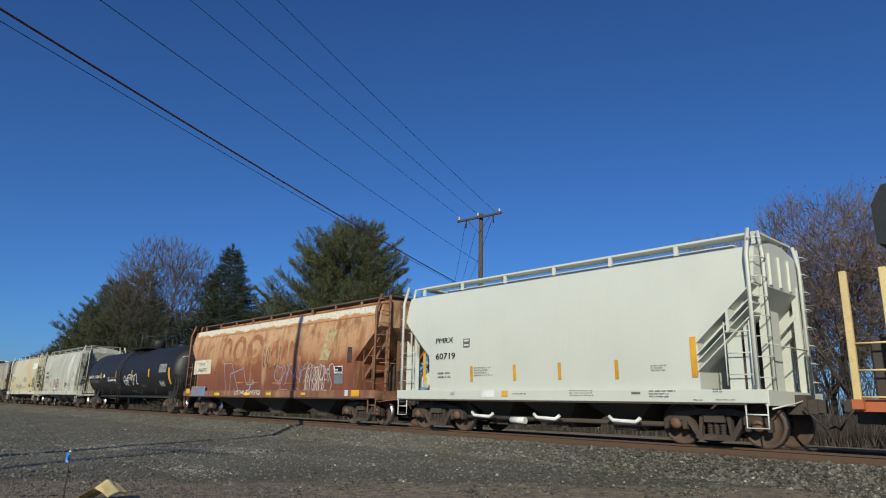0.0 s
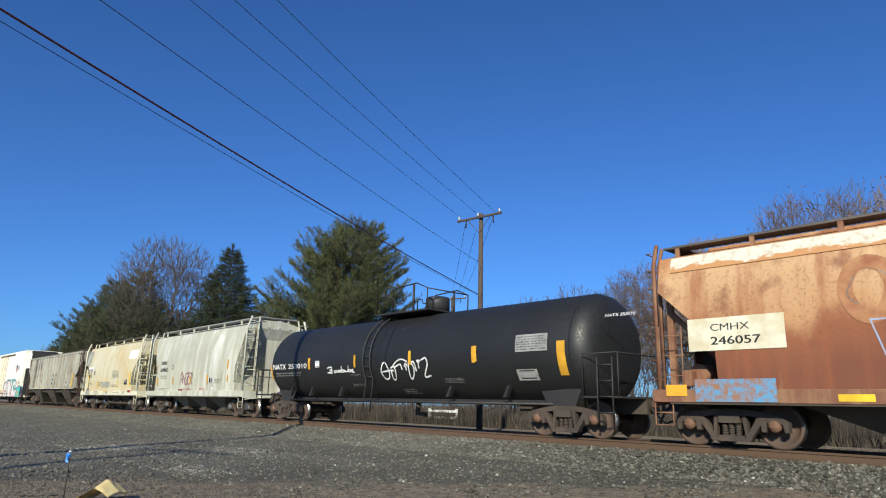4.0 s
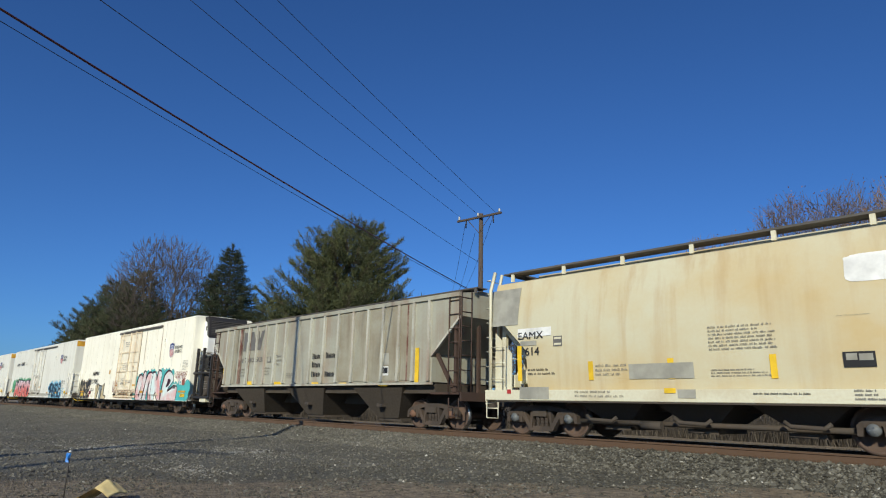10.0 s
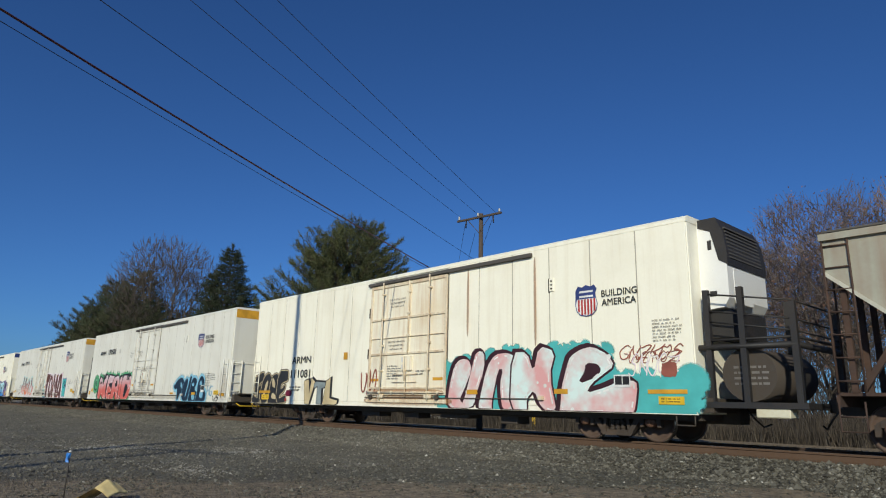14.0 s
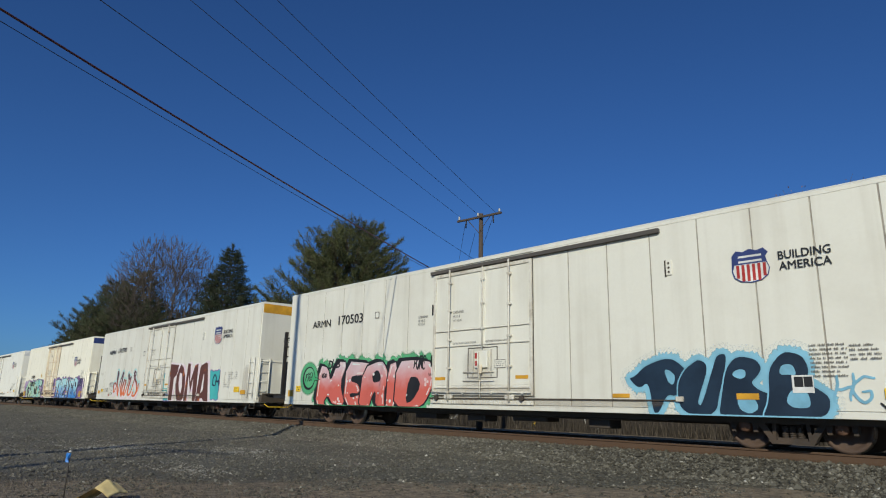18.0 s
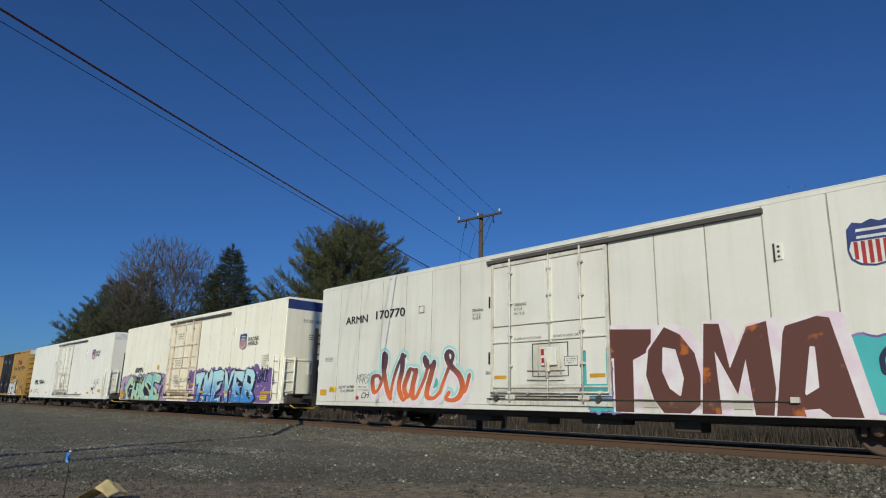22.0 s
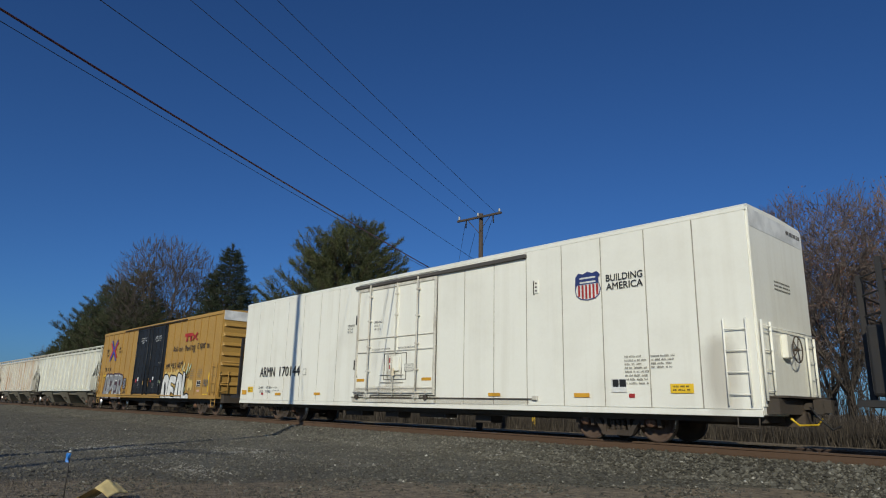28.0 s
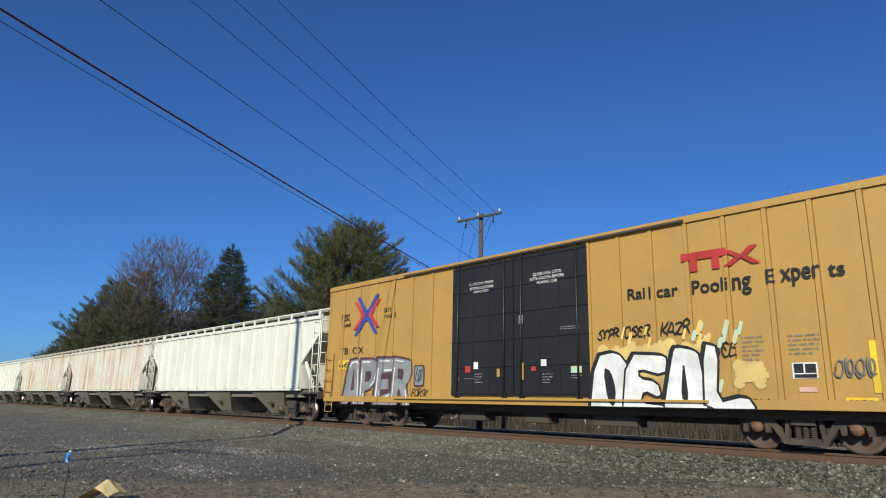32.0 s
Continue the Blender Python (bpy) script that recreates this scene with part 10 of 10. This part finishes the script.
thin = plant(bare_tree(11.4, 3.4, 53, "slender leafless young tree with grey twigs", 420, 4, 0, 0.3, 0.2), -27.0, 45.0, 0.0)
for x, y, turn, size in ((-33.0, 46.0, 50, 1.0), (-38.0, 47.0, 170, 0.98), (-30.0, 50.0, 260, 1.05), (-22.0, 44.0, 300, 0.98), (-43.0, 48.0, 20, 0.95), (-54.0, 46.0, 80, 0.9), (-150.0, 44.0, 30, 1.6), (-165.0, 46.0, 130, 1.55), (-190.0, 40.0, 200, 1.2), (-205.0, 44.0, 280, 1.25)):
    again(thin, x, y, 0.0, turn, size)


def dry_brush(name, count, x_range, y_range, height, seed, label):
    rs = random.Random(seed)
    s = Soup()
    for _ in range(count):
        x, y = rs.uniform(*x_range), rs.uniform(*y_range)
        p = Vector((x, y, ground_height(x, y) - 0.02))
        k = height * rs.uniform(0.5, 1.0) * (0.6 + 0.8 * abs(noise.noise((x * 0.22, y * 0.4, 3.0))))
        d = Vector((rs.uniform(-0.35, 0.35), rs.uniform(-0.3, 0.3), 1.0)) * k
        s.blade(p, d, Vector((rs.uniform(0.4, 1), rs.uniform(-0.6, 0.6), 0)).normalized(), 0.009 + 0.008 * k)
    return tagged(from_lists(name, s.v, s.f, STRAW), label, "grass", kind="stuff")


dry_brush("dry_brush", 40000, (-50, 8), (27.4, 29.4), 1.25, 67, "dense dry brown grass along the far side of the track")
dry_brush("dry_brush", 20000, (-50, 8), (28.4, 32.0), 1.9, 61, "tall dry brown grass and reeds behind the track")
dry_brush("dry_brush", 9000, (-130, -48), (25.5, 34), 2.3, 62, "tall dry brown grass farther along the track")
dry_brush("dry_brush", 5000, (-48, 6), (19.2, 25.4), 0.22, 66, "short dry brown grass beside the track")
dry_brush("dry_grass", 5200, (-13.2, -7.5), (0.6, 5.2), 0.085, 63, "short dry straw-coloured grass at the yard's edge")


def thicket(count, x_range, y_range, height, seed):
    rs = random.Random(seed)
    s = Soup()
    for _ in range(count):
        x, y = rs.uniform(*x_range), rs.uniform(*y_range)
        p = Vector((x, y, -0.5))
        d = Vector((rs.uniform(-0.25, 0.25), rs.uniform(-0.25, 0.25), 1)).normalized()
        for k in range(4):
            q = p + d * height * rs.uniform(0.15, 0.32)
            s.limb(p, q, 0.028 - 0.005 * k, 0.024 - 0.005 * k)
            t = q + (d + any_way(rs) * 0.9).normalized() * height * 0.22
            s.limb(q, t, 0.014, 0.008)
            p, d = q, (d + any_way(rs) * 0.3).normalized()
    return tagged(from_lists("thicket", s.v, s.f, TWIG), "tangled leafless brush along the far side of the track", "brush", kind="stuff")


thicket(900, (-30, 9), (29.5, 34), 4.6, 64)
thicket(700, (-140, -30), (26, 36), 5.0, 65)


# ---- small things by the yard and behind the track ----
FLAG_BLUE = flat_paint("blue_flag_plastic", (0.03, 0.20, 0.62), 0.4)
TARP = flat_paint("pale_yellow_plastic", (0.72, 0.58, 0.28), 0.6, (0.62, 0.48, 0.22), 4.0)


def pin_flag(x, y):
    flag = tagged(new("marker_flag"), "small blue plastic marker flag on a thin wire in gravel", "marker flag")
    flag.location = (x, y, ground_height(x, y))
    part("wire", pipe([(0, 0, -0.05), (0.004, 0, 0.25), (0.0, 0, 0.60)], 0.009, 6), WIRE, flag)
    r = random.Random(3)
    rows = [[(-0.012 + 0.045 * math.cos(0.9 * k + j) * (0.6 + 0.1 * j), 0.02 * math.sin(1.7 * k + j) - 0.012, 0.46 + 0.028 * j) for k in range(6)] for j in range(5)]
    part("flag", loft(rows), FLAG_BLUE, flag)
    part("tip", lathe([(0.0, 0.0), (0.014, 0.006), (0.016, 0.02), (0.0, 0.03)], 8), CLEAN_WHITE, flag).matrix_basis = pose(0.0, 0, 0.575, 90, 0, 0)


pin_flag(-9.04, 2.30)


def crumpled_sheet(x, y, turn):
    """A folded sheet of yellow plastic that stands up in a peak."""
    ob = tagged(new("plastic_sheet"), "crumpled pale yellow plastic sheet on dry grass", "plastic sheet")
    ob.matrix_basis = pose(x, y, ground_height(x, y), 0, 0, turn)
    n = 14
    def peak(a, b):
        h = 0.25 * max(0.0, 1 - abs(a - 0.15) * 1.5) * (1 - 0.7 * abs(b)) + 0.02
        return h + 0.02 * noise.noise((a * 4, b * 4, 1.0))
    verts, faces = [], []
    for side in (0, 0.012):
        for i in range(n):
            for j in range(n):
                a, b = -0.55 + 1.1 * i / (n - 1), -0.5 + 1.0 * j / (n - 1)
                verts.append((a * 0.44, b * 0.38, peak(a, b) - side))
    for i in range(n - 1):
        for j in range(n - 1):
            q = (i * n + j, (i + 1) * n + j, (i + 1) * n + j + 1, i * n + j + 1)
            faces.append(q)
            faces.append(tuple(k + n * n for k in q[::-1]))
    from_lists("sheet", verts, faces, TARP, ob)


crumpled_sheet(-8.92, 2.68, 35)


def dark_bag(x, y):
    rings = []
    for k in range(6):
        t = k / 5
        rr = 0.08 * math.sin(math.pi * (0.12 + 0.8 * t))
        rings.append([(rr * math.cos(a * math.tau / 12) * (1 + 0.25 * noise.noise((a * 0.9, k, 2))), rr * 1.3 * math.sin(a * math.tau / 12), 0.07 * t) for a in range(12)])
    ob = part("plastic_bag", loft(rings), BLACK_STEEL, None, "black crumpled plastic bag beside a yellow sheet", True)
    tagged(ob, category="bag")
    ob.location = (x, y, ground_height(x, y) - 0.01)


dark_bag(-8.80, 2.92)


def white_fence(x0, x1, y):
    fence = tagged(new("fence"), "low white board fence on posts behind the track", "fence")
    fence.location = (x0, y, ground_height(x0, y))
    n = int((x1 - x0) / 2.4)
    for k in range(n + 1):
        part("post", block(2.4 * k - 0.06, 2.4 * k + 0.06, -0.06, 0.06, -0.1, 0.95), CLEAN_WHITE, fence)
    for z in (0.42, 0.80):
        for k in range(n):
            part("board", block(2.4 * k + 0.005, 2.4 * k + 2.395, -0.09, -0.06, z - 0.07, z + 0.07), CLEAN_WHITE, fence)


white_fence(-31.0, -28.2, 27.9)


def marker_post(x, y, h, r, m, label):
    ob = part("marker_post", tube(bmesh.new(), (0, 0, -0.1), (0, 0, h), r, 10), m, None, label)
    tagged(ob, category="post", group="posts behind the track")
    ob.location = (x, y, ground_height(x, y))


marker_post(-18.67, 27.94, 1.77, 0.060, CLEAN_WHITE, "white marker post in dry grass behind the track")
marker_post(-18.99, 28.07, 1.65, 0.036, CLEAN_WHITE, "white marker post in dry grass behind the track")
marker_post(-19.81, 28.45, 1.40, 0.036, CLEAN_WHITE, "thin white post in dry grass behind the track")
marker_post(-22.73, 27.94, 0.67, 0.108, CONSPIC_Y, "short yellow bollard in dry grass behind the track")


def dead_branch(x, y, turn):
    s = Soup()
    r = random.Random(8)
    p, d = Vector((0, 0, 0.02)), Vector((1, 0, 0.02))
    for k in range(7):
        q = p + d * 0.35
        s.limb(p, q, 0.035 - 0.003 * k, 0.032 - 0.003 * k)
        t = q + (d + any_way(r) * 0.8).normalized() * 0.4
        t.z = abs(t.z) * 0.5 + 0.02
        s.limb(q, t, 0.016, 0.006)
        p, d = q, (d + any_way(r) * 0.25)
        d.z = abs(d.z) * 0.2
        d.normalize()
    ob = from_lists("fallen_branch", s.v, s.f, PINE_BARK, None, "dark fallen branch lying on the gravel")
    tagged(ob, category="branch")
    ob.matrix_basis = pose(x, y, ground_height(x, y), 0, 0, turn)


dead_branch(-51.5, 12.2, 20)


# ---- what moves ----
def motions():
    times = [k * 1.0 for k in range(33)]
    for car, uc in TRAIN:
        walk(car, [(t, pose(uc + rolled(t), TRACK_Y, 0)) for t in times])
    span = WHEEL_R * radians(60)
    grid = [(k / 30.0, rolled(k / 30.0)) for k in range(961)]
    for w, u, at in WHEELS:
        rows, last = [], None
        for t, s in grid:
            x = min(max(u + s, -62.0), 4.0)
            if last is None or x - last >= span or t == 32.0:
                rows.append((t, pose(*at) @ Matrix.Rotation(x / WHEEL_R, 4, "Y")))
                last = x
        walk(w, rows)


motions()
